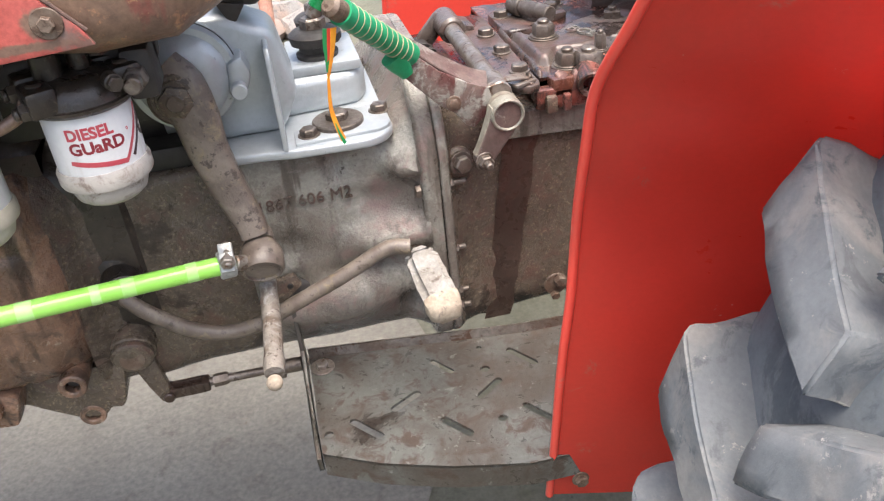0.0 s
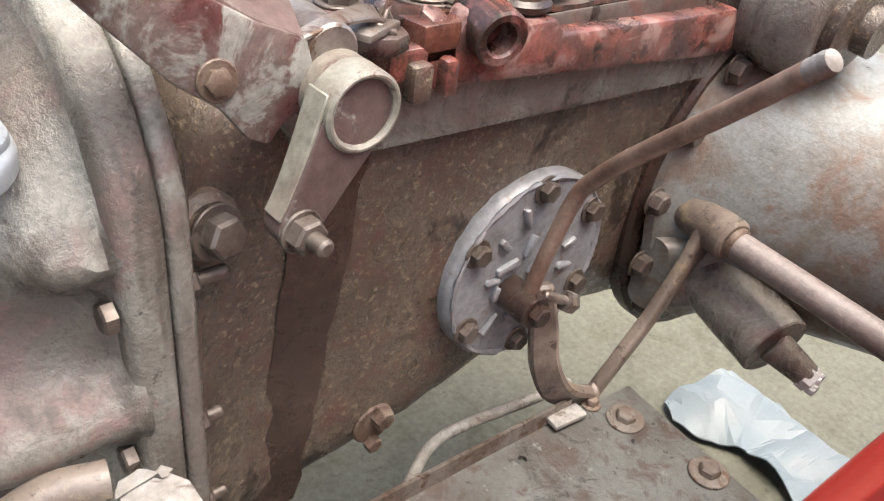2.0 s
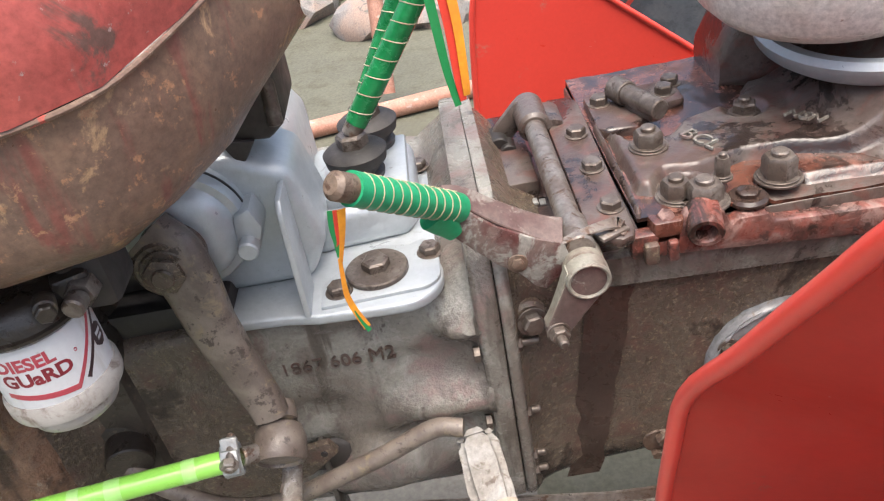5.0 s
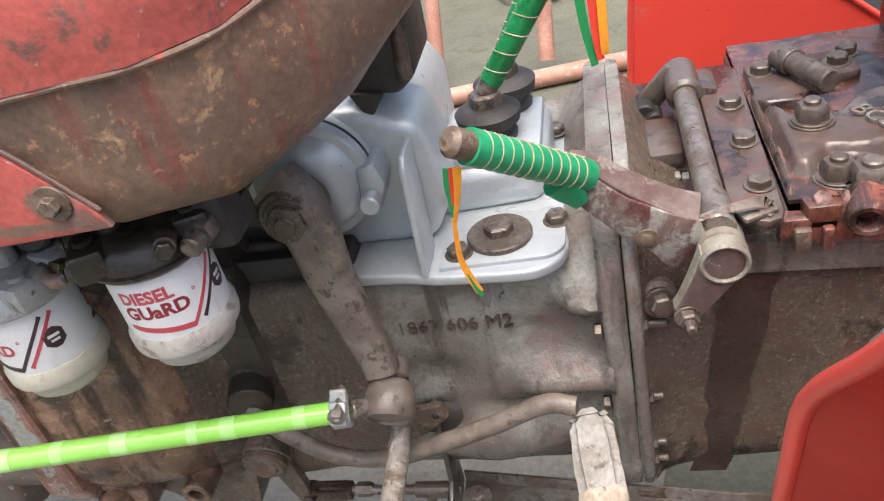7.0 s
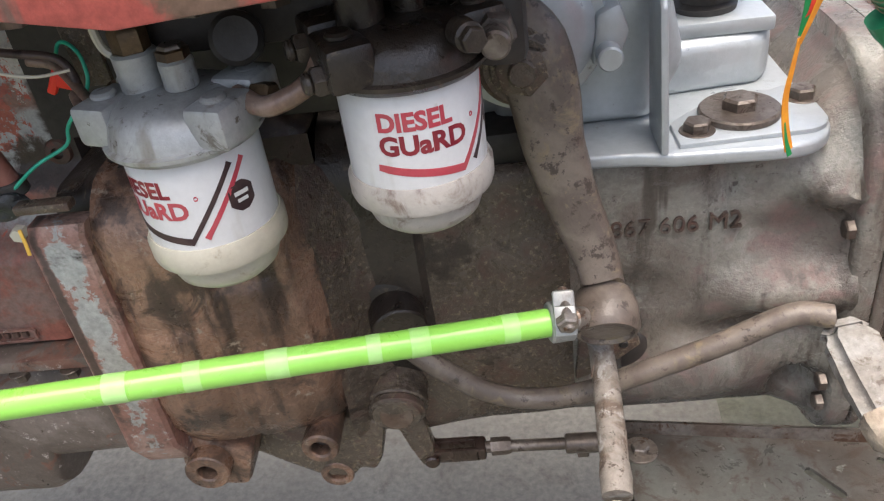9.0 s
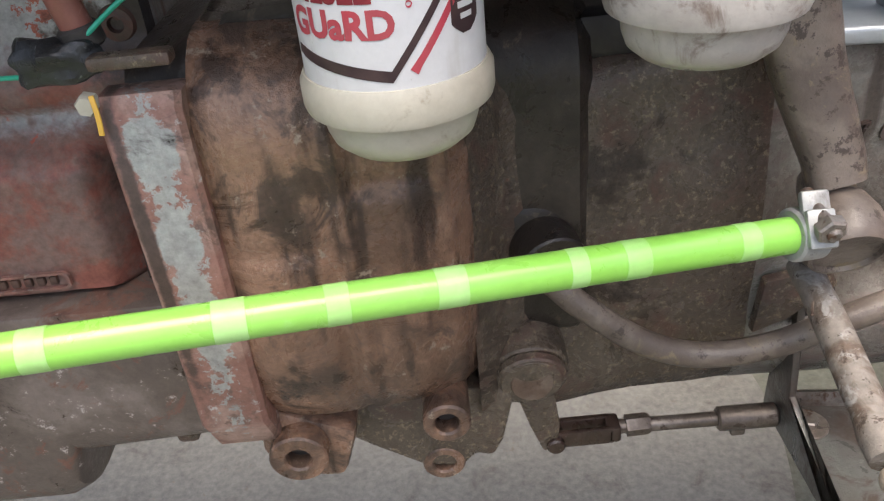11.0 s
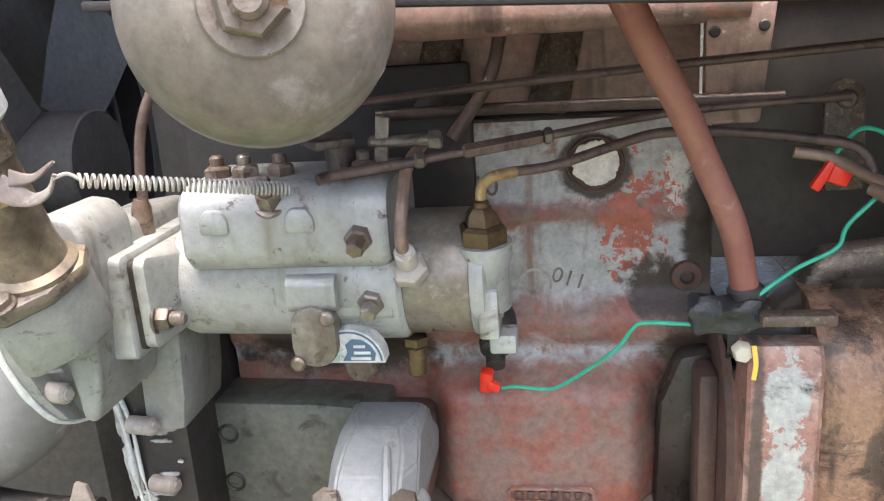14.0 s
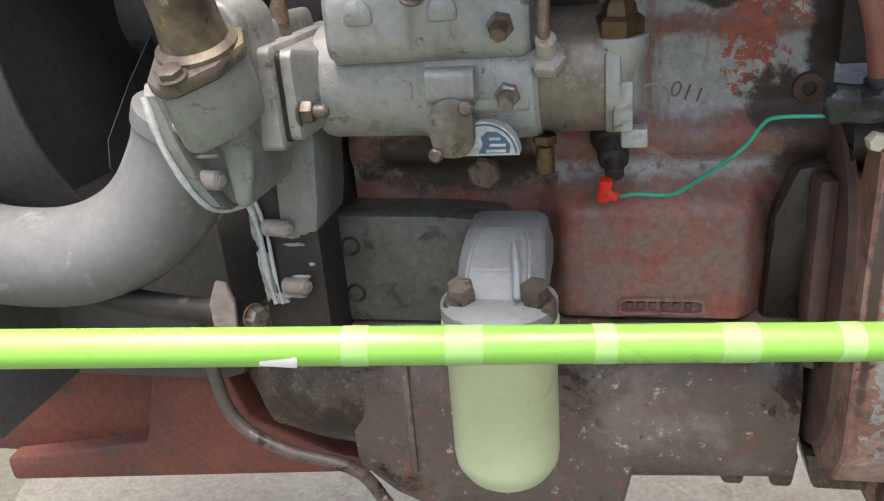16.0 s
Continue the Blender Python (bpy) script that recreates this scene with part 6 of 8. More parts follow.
# boxed casting mark whose writing cannot be made out
part("mark_frame", skin([[(x, -0.2045, z), (x, -0.2075, z), (x2, -0.2075, z2), (x2, -0.2045, z2)] for x, z, x2, z2 in [(-0.745 + 0.031 * cu, 0.724 + 0.0065 * cv, -0.745 + 0.029 * cu, 0.724 + 0.0048 * cv) for cu, cv in ((-1, -0.6), (-0.9, -1), (0.9, -1), (1, -0.6), (1, 0.6), (0.9, 1), (-0.9, 1), (-1, 0.6), (-1, -0.6))]], False), BLOCK_RED, engine)
for k in range(6):
    part("mark_bar", box((-0.768 + 0.0085 * k, -0.2045, 0.724), (0.005, 0.004, 0.006), 0.0008), BLOCK_DARK, engine)
# painted side plate at the front of the crankcase
part("side_plate", prism([(-0.995, 0.712), (-0.86, 0.712), (-0.86, 0.796), (-0.905, 0.800), (-0.99, 0.802)], "y", -0.215, -0.17, 0.003), SIDE_PLATE, engine)
for x, z in ((-0.978, 0.777), (-0.978, 0.737)):
    part("plate_hole", pipe_ring((x, -0.21, z), (x, -0.2175, z), 0.008, 0.0055, 20), BLACK, engine)
part("sump_rail", prism([(-0.225, 0.697), (-0.225, 0.709), (0.2, 0.709), (0.2, 0.697)], "x", -1.0, -0.632, 0.002), SUMP, engine)
for k in range(8):
    bolt(engine, (-0.97 + 0.047 * k, -0.222, 0.697), (0, 0, -1), 0.007, 0.008, BOLT, 1.3)
part("flywheel_cover", loft_x([(-0.634, -0.25, 0.25, 0.60, 0.86, 0.08), (-0.629, -0.255, 0.255, 0.60, 0.862, 0.08)]), BLOCK_DARK, engine)
sump = thing("oil_sump", (-0.8, 0, 0.6), "oily dark engine sump with patches of pale grey", "sump")
part("pan", loft_x([(-1.0, -0.205, 0.205, 0.535, 0.698, 0.05), (-0.97, -0.207, 0.207, 0.51, 0.698, 0.05), (-0.94, -0.208, 0.208, 0.497, 0.698, 0.05), (-0.79, -0.208, 0.208, 0.497, 0.698, 0.05), (-0.772, -0.208, 0.208, 0.507, 0.698, 0.05), (-0.764, -0.208, 0.208, 0.545, 0.698, 0.05), (-0.640, -0.205, 0.205, 0.560, 0.698, (0.03, 0.03, 0.05, 0.05))]), SUMP, sump)
part("front_lobe", cast_loft([(-1.128, -0.10, 0.10, 0.63, 0.70, 0.03), (-1.112, -0.165, 0.165, 0.60, 0.70, 0.035), (-1.08, -0.20, 0.20, 0.575, 0.70, 0.05), (-1.03, -0.212, 0.212, 0.565, 0.70, 0.06), (-0.985, -0.206, 0.206, 0.552, 0.70, 0.06)], 0.006, ((-1.045, 0.645, 0.035, 0.04, 0.012),), 0.002), IRON_DARK, sump, "dark rounded front of the sump", 60)
part("lobe_rim", tube([(-1.120, -0.205, 0.70), (-1.118, -0.212, 0.66), (-1.104, -0.216, 0.612), (-1.06, -0.220, 0.586), (-1.0, -0.216, 0.566), (-0.975, -0.212, 0.527)], 0.006, 10), SUMP, sump)
for x, w in ((-0.60, 0.03), (-0.645, 0.012), (-0.683, 0.012)):
    part("foot", prism([(x - w, 0.585), (x + w, 0.585), (x + w * 0.7, 0.552), (x - w * 0.7, 0.552)], "y", -0.19, -0.14, 0.004), IRON_DARK, sump)
part("pan_rib", box((-0.948, -0.207, 0.62), (0.007, 0.008, 0.12), 0.003), SUMP, sump)
part("pan_rib", box((-0.945, -0.209, 0.692), (0.02, 0.012, 0.006), 0.002), SUMP, sump)

# wall of dark engine parts above the block
head = thing("cylinder_head", (-0.8, 0, 1.02), "sooty brown cylinder head and manifold side", "cylinder head")
part("head", loft_x([(-1.0, -0.155, 0.155, 0.991, 1.12, 0.006), (-0.64, -0.155, 0.155, 0.991, 1.12, 0.006)]), HEAD_BROWN, head)
part("manifold", loft_x([(-0.98, -0.21, -0.12, 1.045, 1.12, 0.012), (-0.62, -0.21, -0.12, 1.045, 1.12, 0.012)]), HEAD_BROWN, head)
for x in (-0.90, -0.80, -0.72):
    part("port", cyl((x, -0.14, 1.08), (x - 0.02, -0.17, 0.995), 0.014, seg=16), IRON_DARK, head)
shield = thing("heat_shield", (-0.6, -0.1, 1.05), "sooty dark brown sheet-metal bulkhead behind the engine", "bulkhead", kind="structure")
part("panel", box((-0.575, 0.03, 1.02), (0.012, 0.40, 0.34), 0.003), IRON_DARK, shield)
part("strut", prism([(-0.645, 0.985), (-0.612, 0.985), (-0.60, 1.10), (-0.645, 1.10)], "y", -0.205, -0.195, 0.002), HEAD_BROWN, shield)
for x, z in ((-0.640, 1.04), (-0.612, 1.042)):
    part("screw", cyl((x, -0.206, z), (x, -0.202, z), 0.004, seg=12), BLACK, shield)
# added black boards give the deep shade behind the filters
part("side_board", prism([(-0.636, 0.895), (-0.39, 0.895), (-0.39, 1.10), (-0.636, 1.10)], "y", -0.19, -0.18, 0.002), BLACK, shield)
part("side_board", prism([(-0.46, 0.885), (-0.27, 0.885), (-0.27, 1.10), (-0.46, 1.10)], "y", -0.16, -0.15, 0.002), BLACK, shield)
part("lever_tab", prism([(-0.578, 0.945), (-0.556, 0.945), (-0.558, 0.995)] + [(-0.5695 + 0.0115 * math.cos(radians(a)), 0.999 + 0.0115 * math.sin(radians(a))) for a in range(0, 181, 20)] + [(-0.581, 0.99)], "y", -0.222, -0.216, 0.002), IRON_DARK, shield, "round-topped flat lever")
part("lever_pin", cyl((-0.5695, -0.2165, 0.999), (-0.5695, -0.2265, 0.999), 0.0055, seg=16), BOLT, shield)

# ---- fuel filters ----
def filter_unit(x, y, zb, base_mat, turn_deg, label, tilt, head_mat, nut_mat):
    f = thing("fuel_filter", (0, 0, 0), label, "fuel filter", "fuel filters")
    n = Vector((0, 0, 1))
    o = Vector((0, 0, zb))
    part("bowl", lathe(o, n, [(0, 0), (0.018, 0.0008), (0.027, 0.003), (0.0330, 0.008), (0.0352, 0.014), (0.0360, 0.022), (0.0425, 0.024), (0.0435, 0.027), (0.0435, 0.037), (0.0415, 0.041)], 48), base_mat, f)
    can = part("canister", lathe(o, n, [(0.0395, 0.040), (0.0405, 0.041), (0.0405, 0.096), (0.039, 0.099)], 56), FILTER, f, "white printed canister")
    r = 0.0408

    def on_can(u, h):
        a = u / r
        return Vector((r * math.sin(a), -r * math.cos(a), zb + h))

    def band(pts, w, m, nm):
        rings = []
        for i, (u, h) in enumerate(pts):
            q0, q1 = pts[max(i - 1, 0)], pts[min(i + 1, len(pts) - 1)]
            du, dh = q1[0] - q0[0], q1[1] - q0[1]
            ln = math.hypot(du, dh)
            if 0 < i < len(pts) - 1:
                rings.append([on_can(u, h + w * 0.62), on_can(u, h - w * 0.62)])
            else:
                rings.append([on_can(u - dh / ln * w / 2, h + du / ln * w / 2), on_can(u + dh / ln * w / 2, h - du / ln * w / 2)])
        b = bmesh.new()
        rows = [[b.verts.new(p) for p in ring] for ring in rings]
        for r0, r1 in zip(rows, rows[1:]):
            b.faces.new((r0[0], r1[0], r1[1], r0[1]))
        made = bmesh.ops.extrude_face_region(b, geom=b.faces[:])
        for g in made["geom"]:
            if isinstance(g, bmesh.types.BMVert):
                g.co = Vector((g.co.x * 0.97, g.co.y * 0.97, g.co.z))
        bmesh.ops.recalc_face_normals(b, faces=b.faces)
        part(nm, b, m, can)

    def badge(u0, h0):
        """A dark hexagon printed on the canister, with two pale bars across it."""
        for tone, wide, high, lift in ((INK_DARK, 0.0085, 0.0095, 1.0), (FILTER, 0.0048, 0.0013, 1.004), (FILTER, 0.0036, 0.0011, 1.004)):
            up = 0.0 if lift == 1.0 else (0.002 if wide > 0.004 else -0.0025)
            b = bmesh.new()
            rows = []
            for i in range(9):
                v = -1 + i / 4
                half = wide * (min(1.0, 1.9 - 1.6 * abs(v)) if lift == 1.0 else 1.0)
                rows.append([b.verts.new((q.x * lift, q.y * lift, q.z)) for q in (on_can(u0 + half * j / 3, h0 + up + high * v) for j in range(-3, 4))])
            for r0, r1 in zip(rows, rows[1:]):
                for j in range(6):
                    b.faces.new((r0[j], r0[j + 1], r1[j + 1], r1[j]))
            made = bmesh.ops.extrude_face_region(b, geom=b.faces[:])
            for g in made["geom"]:
                if isinstance(g, bmesh.types.BMVert):
                    g.co = Vector((g.co.x * 0.97, g.co.y * 0.97, g.co.z))
            bmesh.ops.recalc_face_normals(b, faces=b.faces)
            part("print_badge", b, tone, can)

    def fine(a, b, k=10):
        return [(a[0] + (b[0] - a[0]) * i / k, a[1] + (b[1] - a[1]) * i / k) for i in range(k + 1)]

    def word(text, size, u0, h0, m, squash):
        cu = bpy.data.curves.new("print", "FONT")
        cu.body, cu.size, cu.resolution_u, cu.offset = text, size, 3, 0.0006
        cu.align_x = "CENTER"
        tmp = bpy.data.objects.new("tmp", cu)
        scene.collection.objects.link(tmp)
        me = bpy.data.meshes.new_from_object(tmp.evaluated_get(bpy.context.evaluated_depsgraph_get()))
        bpy.data.objects.remove(tmp)
        bpy.data.curves.remove(cu)
        b = bmesh.new()
        b.from_mesh(me)
        bpy.data.meshes.remove(me)
        bmesh.ops.triangulate(b, faces=b.faces)
        bmesh.ops.subdivide_edges(b, edges=[e for e in b.edges if e.calc_length() > 0.003], cuts=2)
        for v in b.verts:
            v.co = on_can(u0 + v.co.x * squash, h0 + v.co.y)
        part("print", b, m, can)

    ink_a, ink_b = (INK_MAROON, INK_RED) if base_mat is FILTER_BASE else (INK_RED, INK_MAROON)
    ink_c, ink_d = (INK_DARK, INK_RED) if base_mat is FILTER_BASE else (INK_RED, INK_DARK)
    for s_ in (0.0, 0.128):
        word("DIESEL", 0.0145, s_ - 0.012, 0.0765, ink_a, 0.98)
        word("GUaRD", 0.0155, s_ - 0.008, 0.0625, ink_b, 1.02)
        band([(s_ + 0.0235 + 0.0012 * math.cos(k * 0.8), 0.0745 + 0.0012 * math.sin(k * 0.8)) for k in range(9)], 0.0006, INK_RED, "print_ring")
        band(fine((s_ - 0.036, 0.0545), (s_ + 0.014, 0.0465)) + fine((s_ + 0.014, 0.0465), (s_ + 0.048, 0.090))[1:], 0.0038, ink_c, "print_band")
        band(fine((s_ + 0.023, 0.0475), (s_ + 0.057, 0.090)), 0.0038, ink_d, "print_band")
        badge(s_ + 0.050, 0.0672)
    hb = zb + 0.097
    part("head", lathe((0, 0, hb), n, [(0.0425, 0), (0.044, 0.0005), (0.0475, 0.004), (0.0478, 0.0065), (0.0445, 0.0075), (0.0435, 0.012), (0.041, 0.020), (0.036, 0.026), (0.028, 0.0295), (0.014, 0.031), (0, 0.031)], 52), head_mat, f, "cast filter head")
    for sx, sy, sz, size in ((-0.037, -0.014, 0.0175, (0.026, 0.040, 0.025)), (-0.034, 0.02, 0.02, (0.03, 0.030, 0.026)), (0.039, -0.012, 0.018, (0.026, 0.034, 0.025)), (0.034, 0.022, 0.02, (0.03, 0.028, 0.026))):
        part("lug", box((sx, sy, hb + sz), size, 0.004), head_mat, f)
    part("stub", cyl((-0.020, 0.0, hb + 0.026), (-0.020, 0.0, hb + 0.052), 0.013, seg=20), head_mat, f)
    part("stub", cyl((0.008, 0.0, hb + 0.03), (0.008, 0.0, hb + 0.048), 0.010, seg=20), head_mat, f)
    for sx, sy in ((-0.037, -0.016), (-0.036, 0.022), (0.039, -0.014), (0.036, 0.024)):
        part("head_screw", cyl((sx, sy, hb + 0.029), (sx, sy, hb + 0.0335), 0.0075, seg=18), head_mat, f)
    part("bleed_screw", hexhead((0.008, 0, hb + 0.048), (0, 0, 1), 0.0095, 0.006), nut_mat, f)
    part("nut", hexhead((-0.020, 0, hb + 0.052), (0, 0, 1), 0.011, 0.014), nut_mat, f)
    part("nut", hexhead((0.008, 0, hb + 0.048), (0, 0, 1), 0.008, 0.008), BOLT, f)
    for uy, uz in ((-0.018, 0.011), (0.012, 0.020)):
        part("union", join(hexhead((-0.047, uy, hb + uz), (-1, 0, 0), 0.0085, 0.009), cyl((-0.056, uy, hb + uz), (-0.061, uy, hb + uz), 0.006, seg=16)), nut_mat, f)
    part("union", hexhead((0.047, 0.012, hb + 0.02), (1, 0, 0), 0.010, 0.012), nut_mat, f)
    if nut_mat != BRASS:
        part("banjo", join(cyl((0.02, -0.036, hb + 0.025), (0.02, -0.052, hb + 0.025), 0.008, seg=18), hexhead((0.02, -0.052, hb + 0.025), (0, -1, 0), 0.007, 0.006)), nut_mat, f)
    f.matrix_world = pose(x, y, 0, 0, 0, 0) @ pose(0, 0, zb + 0.1, *tilt, 0) @ pose(0, 0, -zb - 0.1, 0, 0, turn_deg)
    return f


filter_unit(-0.479, -0.306, 0.843, FILTER_BASE, -20, "white diesel fuel filter with printed label and yellowed base", (0, 0), SILVER_DIRTY, BRASS)
filter_unit(-0.344, -0.310, 0.872, FILTER_DIRTY, 24, "white diesel fuel filter with an oil-stained base", (0, 0), GREASE, GREASE)
carrier = thing("filter_carrier", (-0.41, -0.26, 1.0), "sooty black cast filter carrier with pipe unions", "bracket")
part("carrier", join(box((-0.40, -0.262, 0.995), (0.25, 0.05, 0.03), 0.008), box((-0.29, -0.285, 0.985), (0.03, 0.05, 0.05), 0.008)), BLACK, carrier)
part("link_pipe", tube([(-0.44, -0.315, 0.965), (-0.42, -0.33, 0.962), (-0.395, -0.33, 0.972), (-0.385, -0.325, 0.985)], 0.006, 10), PIPE_BROWN, carrier)
part("union", join(hexhead((-0.293, -0.31, 0.985), (0, -1, 0), 0.012, 0.014), cyl((-0.293, -0.325, 0.985), (-0.293, -0.34, 0.985), 0.008)), BOLT, carrier)
part("top_pipe", tube([(-0.514, -0.30, 1.05), (-0.5155, -0.30, 1.015), (-0.515, -0.30, 0.998), (-0.509, -0.30, 0.990), (-0.493, -0.30, 0.987)], 0.0026, 8), FILTER_BASE, carrier)
part("valve_wheel", lathe((-0.435, -0.30, 0.992), (0.2, -1, 0.3), [(0.014, 0), (0.015, 0.004), (0.015, 0.014), (0.012, 0.017), (0, 0.017)], 20), BLACK, carrier)
for k in range(5):
    part("screw", hexhead((-0.50 + 0.045 * k, -0.30, 1.008), (0, 0, 1), 0.009, 0.010), BOLT, carrier)

# ---- injection pump ----
pump = thing("injection_pump", (-0.87, -0.25, 0.91), "grey aluminium diesel injection pump bolted to the timing case", "injection pump")
ax = Vector((1, 0.0, 0))
oy, oz = -0.248, 0.910
part("body", lathe((-0.966, oy, oz), ax, [(0.036, 0), (0.0375, 0.004), (0.038, 0.030), (0.0385, 0.066), (0.0415, 0.071), (0.0415, 0.139), (0.039, 0.142)], 44), SILVER_DIRTY, pump)
part("governor_box", loft_x([(-0.949, -0.293, -0.21, 0.928, 0.972, 0.012), (-0.945, -0.298, -0.205, 0.925, 0.976, 0.016), (-0.832, -0.298, -0.205, 0.925, 0.976, 0.016), (-0.827, -0.294, -0.21, 0.928, 0.973, 0.012)]), SILVER_DIRTY, pump)
part("hydraulic_head", lathe((-0.826, oy, oz), ax, [(0.037, 0), (0.0385, 0.002), (0.0385, 0.040), (0.037, 0.042)], 44), HEAD_STEEL, pump, "browned steel head cylinder")
part("end_ring", lathe((-0.785, oy, oz), ax, [(0.039, 0), (0.040, 0.002), (0.040, 0.008), (0.034, 0.010), (0.030, 0.016), (0, 0.016)], 40), SILVER_DIRTY, pump)
part("flange", loft_x([(-0.991, -0.316, -0.18, 0.880, 0.942, 0.004), (-0.977, -0.316, -0.18, 0.880, 0.942, 0.004), (-0.976, -0.314, -0.18, 0.882, 0.940, 0.003)]), SILVER_DIRTY, pump)
part("flange_gasket", loft_x([(-0.9765, -0.3105, -0.18, 0.884, 0.9385, 0.004), (-0.9735, -0.3105, -0.18, 0.884, 0.9385, 0.004)]), GREASE, pump)
part("inner_flange", loft_x([(-0.9745, -0.309, -0.19, 0.884, 0.939, 0.006), (-0.967, -0.309, -0.19, 0.884, 0.939, 0.006), (-0.960, -0.286, -0.20, 0.888, 0.934, 0.012)]), SILVER_DIRTY, pump)
part("flange_stud", join(hexhead((-0.967, -0.302, 0.901), (1, 0, 0), 0.0072, 0.008), cyl((-0.960, -0.302, 0.901), (-0.950, -0.302, 0.901), 0.0042, seg=14), washer((-0.968, -0.302, 0.901), (1, 0, 0), 0.0095)), BOLT, pump)
part("side_cover", prism(rr(-0.889, -0.862, 0.868, 0.905, 0.012), "y", -0.299, -0.285, 0.003), COVER_PLATE, pump, "small oval side cover")
part("side_cover_boss", loft_x([(-0.890, -0.296, -0.26, 0.90, 0.922, 0.006), (-0.861, -0.296, -0.26, 0.90, 0.922, 0.006)]), SILVER_DIRTY, pump)
for x, z in ((-0.866, 0.899), (-0.886, 0.871)):
    part("screw", cyl((x, -0.297, z), (x, -0.303, z), 0.0045, seg=14), STEEL, pump)
for x, y, z in ((-0.843, -0.296, 0.946), (-0.842, -0.286, 0.905)):
    part("vent_screw", join(washer((x, y + 0.002, z), (0, -1, -0.25), 0.009), hexhead((x, y, z), (0, -1, -0.3), 0.0078, 0.007), hexhead((x, y - 0.007, z - 0.0023), (0, -1, -0.35), 0.0052, 0.008, 0.5)), STEEL, pump)
part("idle_screw", join(washer((-0.893, -0.2925, 0.9655), (0, -0.75, 0.66), 0.010), hexhead((-0.893, -0.293, 0.966), (0, -0.6, 0.8), 0.0075, 0.009), cyl((-0.893, -0.297, 0.972), (-0.893, -0.303, 0.981), 0.005, seg=14)), STEEL, pump)
for x in (-0.926, -0.876):
    part("cast_boss", prism([(x - 0.009, 0.949), (x + 0.009, 0.949), (x + 0.009, 0.958), (x + 0.005, 0.964), (x - 0.005, 0.964), (x - 0.009, 0.958)], "y", -0.3005, -0.285, 0.003), SILVER_DIRTY, pump)
part("cast_pad", loft_x([(-0.872, -0.2885, -0.26, 0.893, 0.921, 0.004), (-0.830, -0.2885, -0.26, 0.893, 0.921, 0.004)]), SILVER_DIRTY, pump)
half_disc = [(-0.857 + 0.021 * math.cos(radians(a)), 0.868 + 0.021 * math.sin(radians(a))) for a in range(0, 181, 15)]
label = part("label", prism(half_disc, "y", -0.2925, -0.28), LABEL_WHITE, pump, "round white and blue maker's sticker, scuffed")
part("label_ring", prism([(-0.857 + r_ * math.cos(radians(a)), 0.868 + r_ * math.sin(radians(a))) for r_, some in ((0.0198, range(4, 177, 12)), (0.0188, range(172, 3, -12))) for a in some], "y", -0.2931, -0.29), BLUE_LABEL, label)
part("label_print", prism([(-0.861, 0.8695), (-0.842, 0.8695), (-0.841, 0.874), (-0.844, 0.879), (-0.849, 0.8825), (-0.855, 0.883), (-0.859, 0.8795), (-0.858, 0.875)], "y", -0.2931, -0.29), BLUE_LABEL, label)
for k, (x, z, w) in enumerate(((-0.849, 0.8745, 0.010), (-0.8505, 0.8785, 0.007), (-0.85, 0.8710, 0.012))):
    part("print_bar", box((x, -0.2931, z), (w, 0.001, 0.0018), 0.0002), LABEL_WHITE, label)
part("print_block", box((-0.868, -0.2927, 0.873), (0.010, 0.001, 0.008), 0.0003), LABEL_PALE, label)
part("throttle_arm", join(prism([(-0.84, 0.973), (-0.832, 0.973), (-0.828, 1.006), (-0.836, 1.008)], "y", -0.262, -0.256, 0.001), cyl((-0.842, -0.259, 0.992), (-0.80, -0.259, 0.992), 0.004, seg=12), hexhead((-0.806, -0.259, 0.992), (1, 0, 0), 0.006, 0.007)), STEEL, pump)
part("throttle_shaft", join(cyl((-0.862, -0.25, 0.973), (-0.862, -0.25, 0.997), 0.009, seg=16), box((-0.866, -0.262, 0.994), (0.024, 0.03, 0.005), 0.001, (0, 0, 35))), BOLT, pump)
for x, m in ((-0.935, BOLT_RUST), (-0.918, STEEL), (-0.896, BOLT_RUST), (-0.845, BOLT_RUST)):
    part("top_union", join(cyl((x, -0.262, 0.972), (x, -0.262, 0.983), 0.0062, seg=14), hexhead((x, -0.262, 0.976), (0, 0, 1), 0.0085, 0.006), cyl((x, -0.262, 0.982), (x, -0.262, 0.989), 0.0042, seg=12)), m, pump)
part("inlet_post", lathe((-0.777, -0.266, 0.893), (0, -0.1, 1), [(0.0145, 0), (0.0145, 0.026), (0.0165, 0.032), (0.0165, 0.041)], 30), SILVER_DIRTY, pump)
part("inlet_nut", join(hexhead((-0.777, -0.270, 0.933), (0, -0.1, 1), 0.0145, 0.012), lathe((-0.777, -0.2712, 0.945), (0, -0.1, 1), [(0.0105, 0), (0.0095, 0.006), (0.006, 0.010)], 6), cyl((-0.777, -0.272, 0.953), (-0.777, -0.2725, 0.959), 0.0048, seg=16)), BRASS, pump, "brown brass inlet union")
part("outlet_nut", join(lathe((-0.818, -0.284, 0.920), (0, -0.75, 0.66), [(0.0105, 0), (0.011, 0.002), (0.011, 0.009), (0.009, 0.011), (0.006, 0.011)], 6), cyl((-0.818, -0.290, 0.927), (-0.818, -0.300, 0.938), 0.006)), FILTER_DIRTY, pump)
part("bracket_ear", join(box((-0.775, -0.275, 0.893), (0.012, 0.02, 0.03), 0.002), box((-0.768, -0.268, 0.872), (0.016, 0.02, 0.012), 0.002)), SILVER_DIRTY, pump)
part("drain_bolt", join(hexhead((-0.823, -0.262, 0.872), (0, 0, -1), 0.008, 0.006), cyl((-0.823, -0.262, 0.866), (-0.823, -0.262, 0.846), 0.006, seg=14)), BRASS, pump)
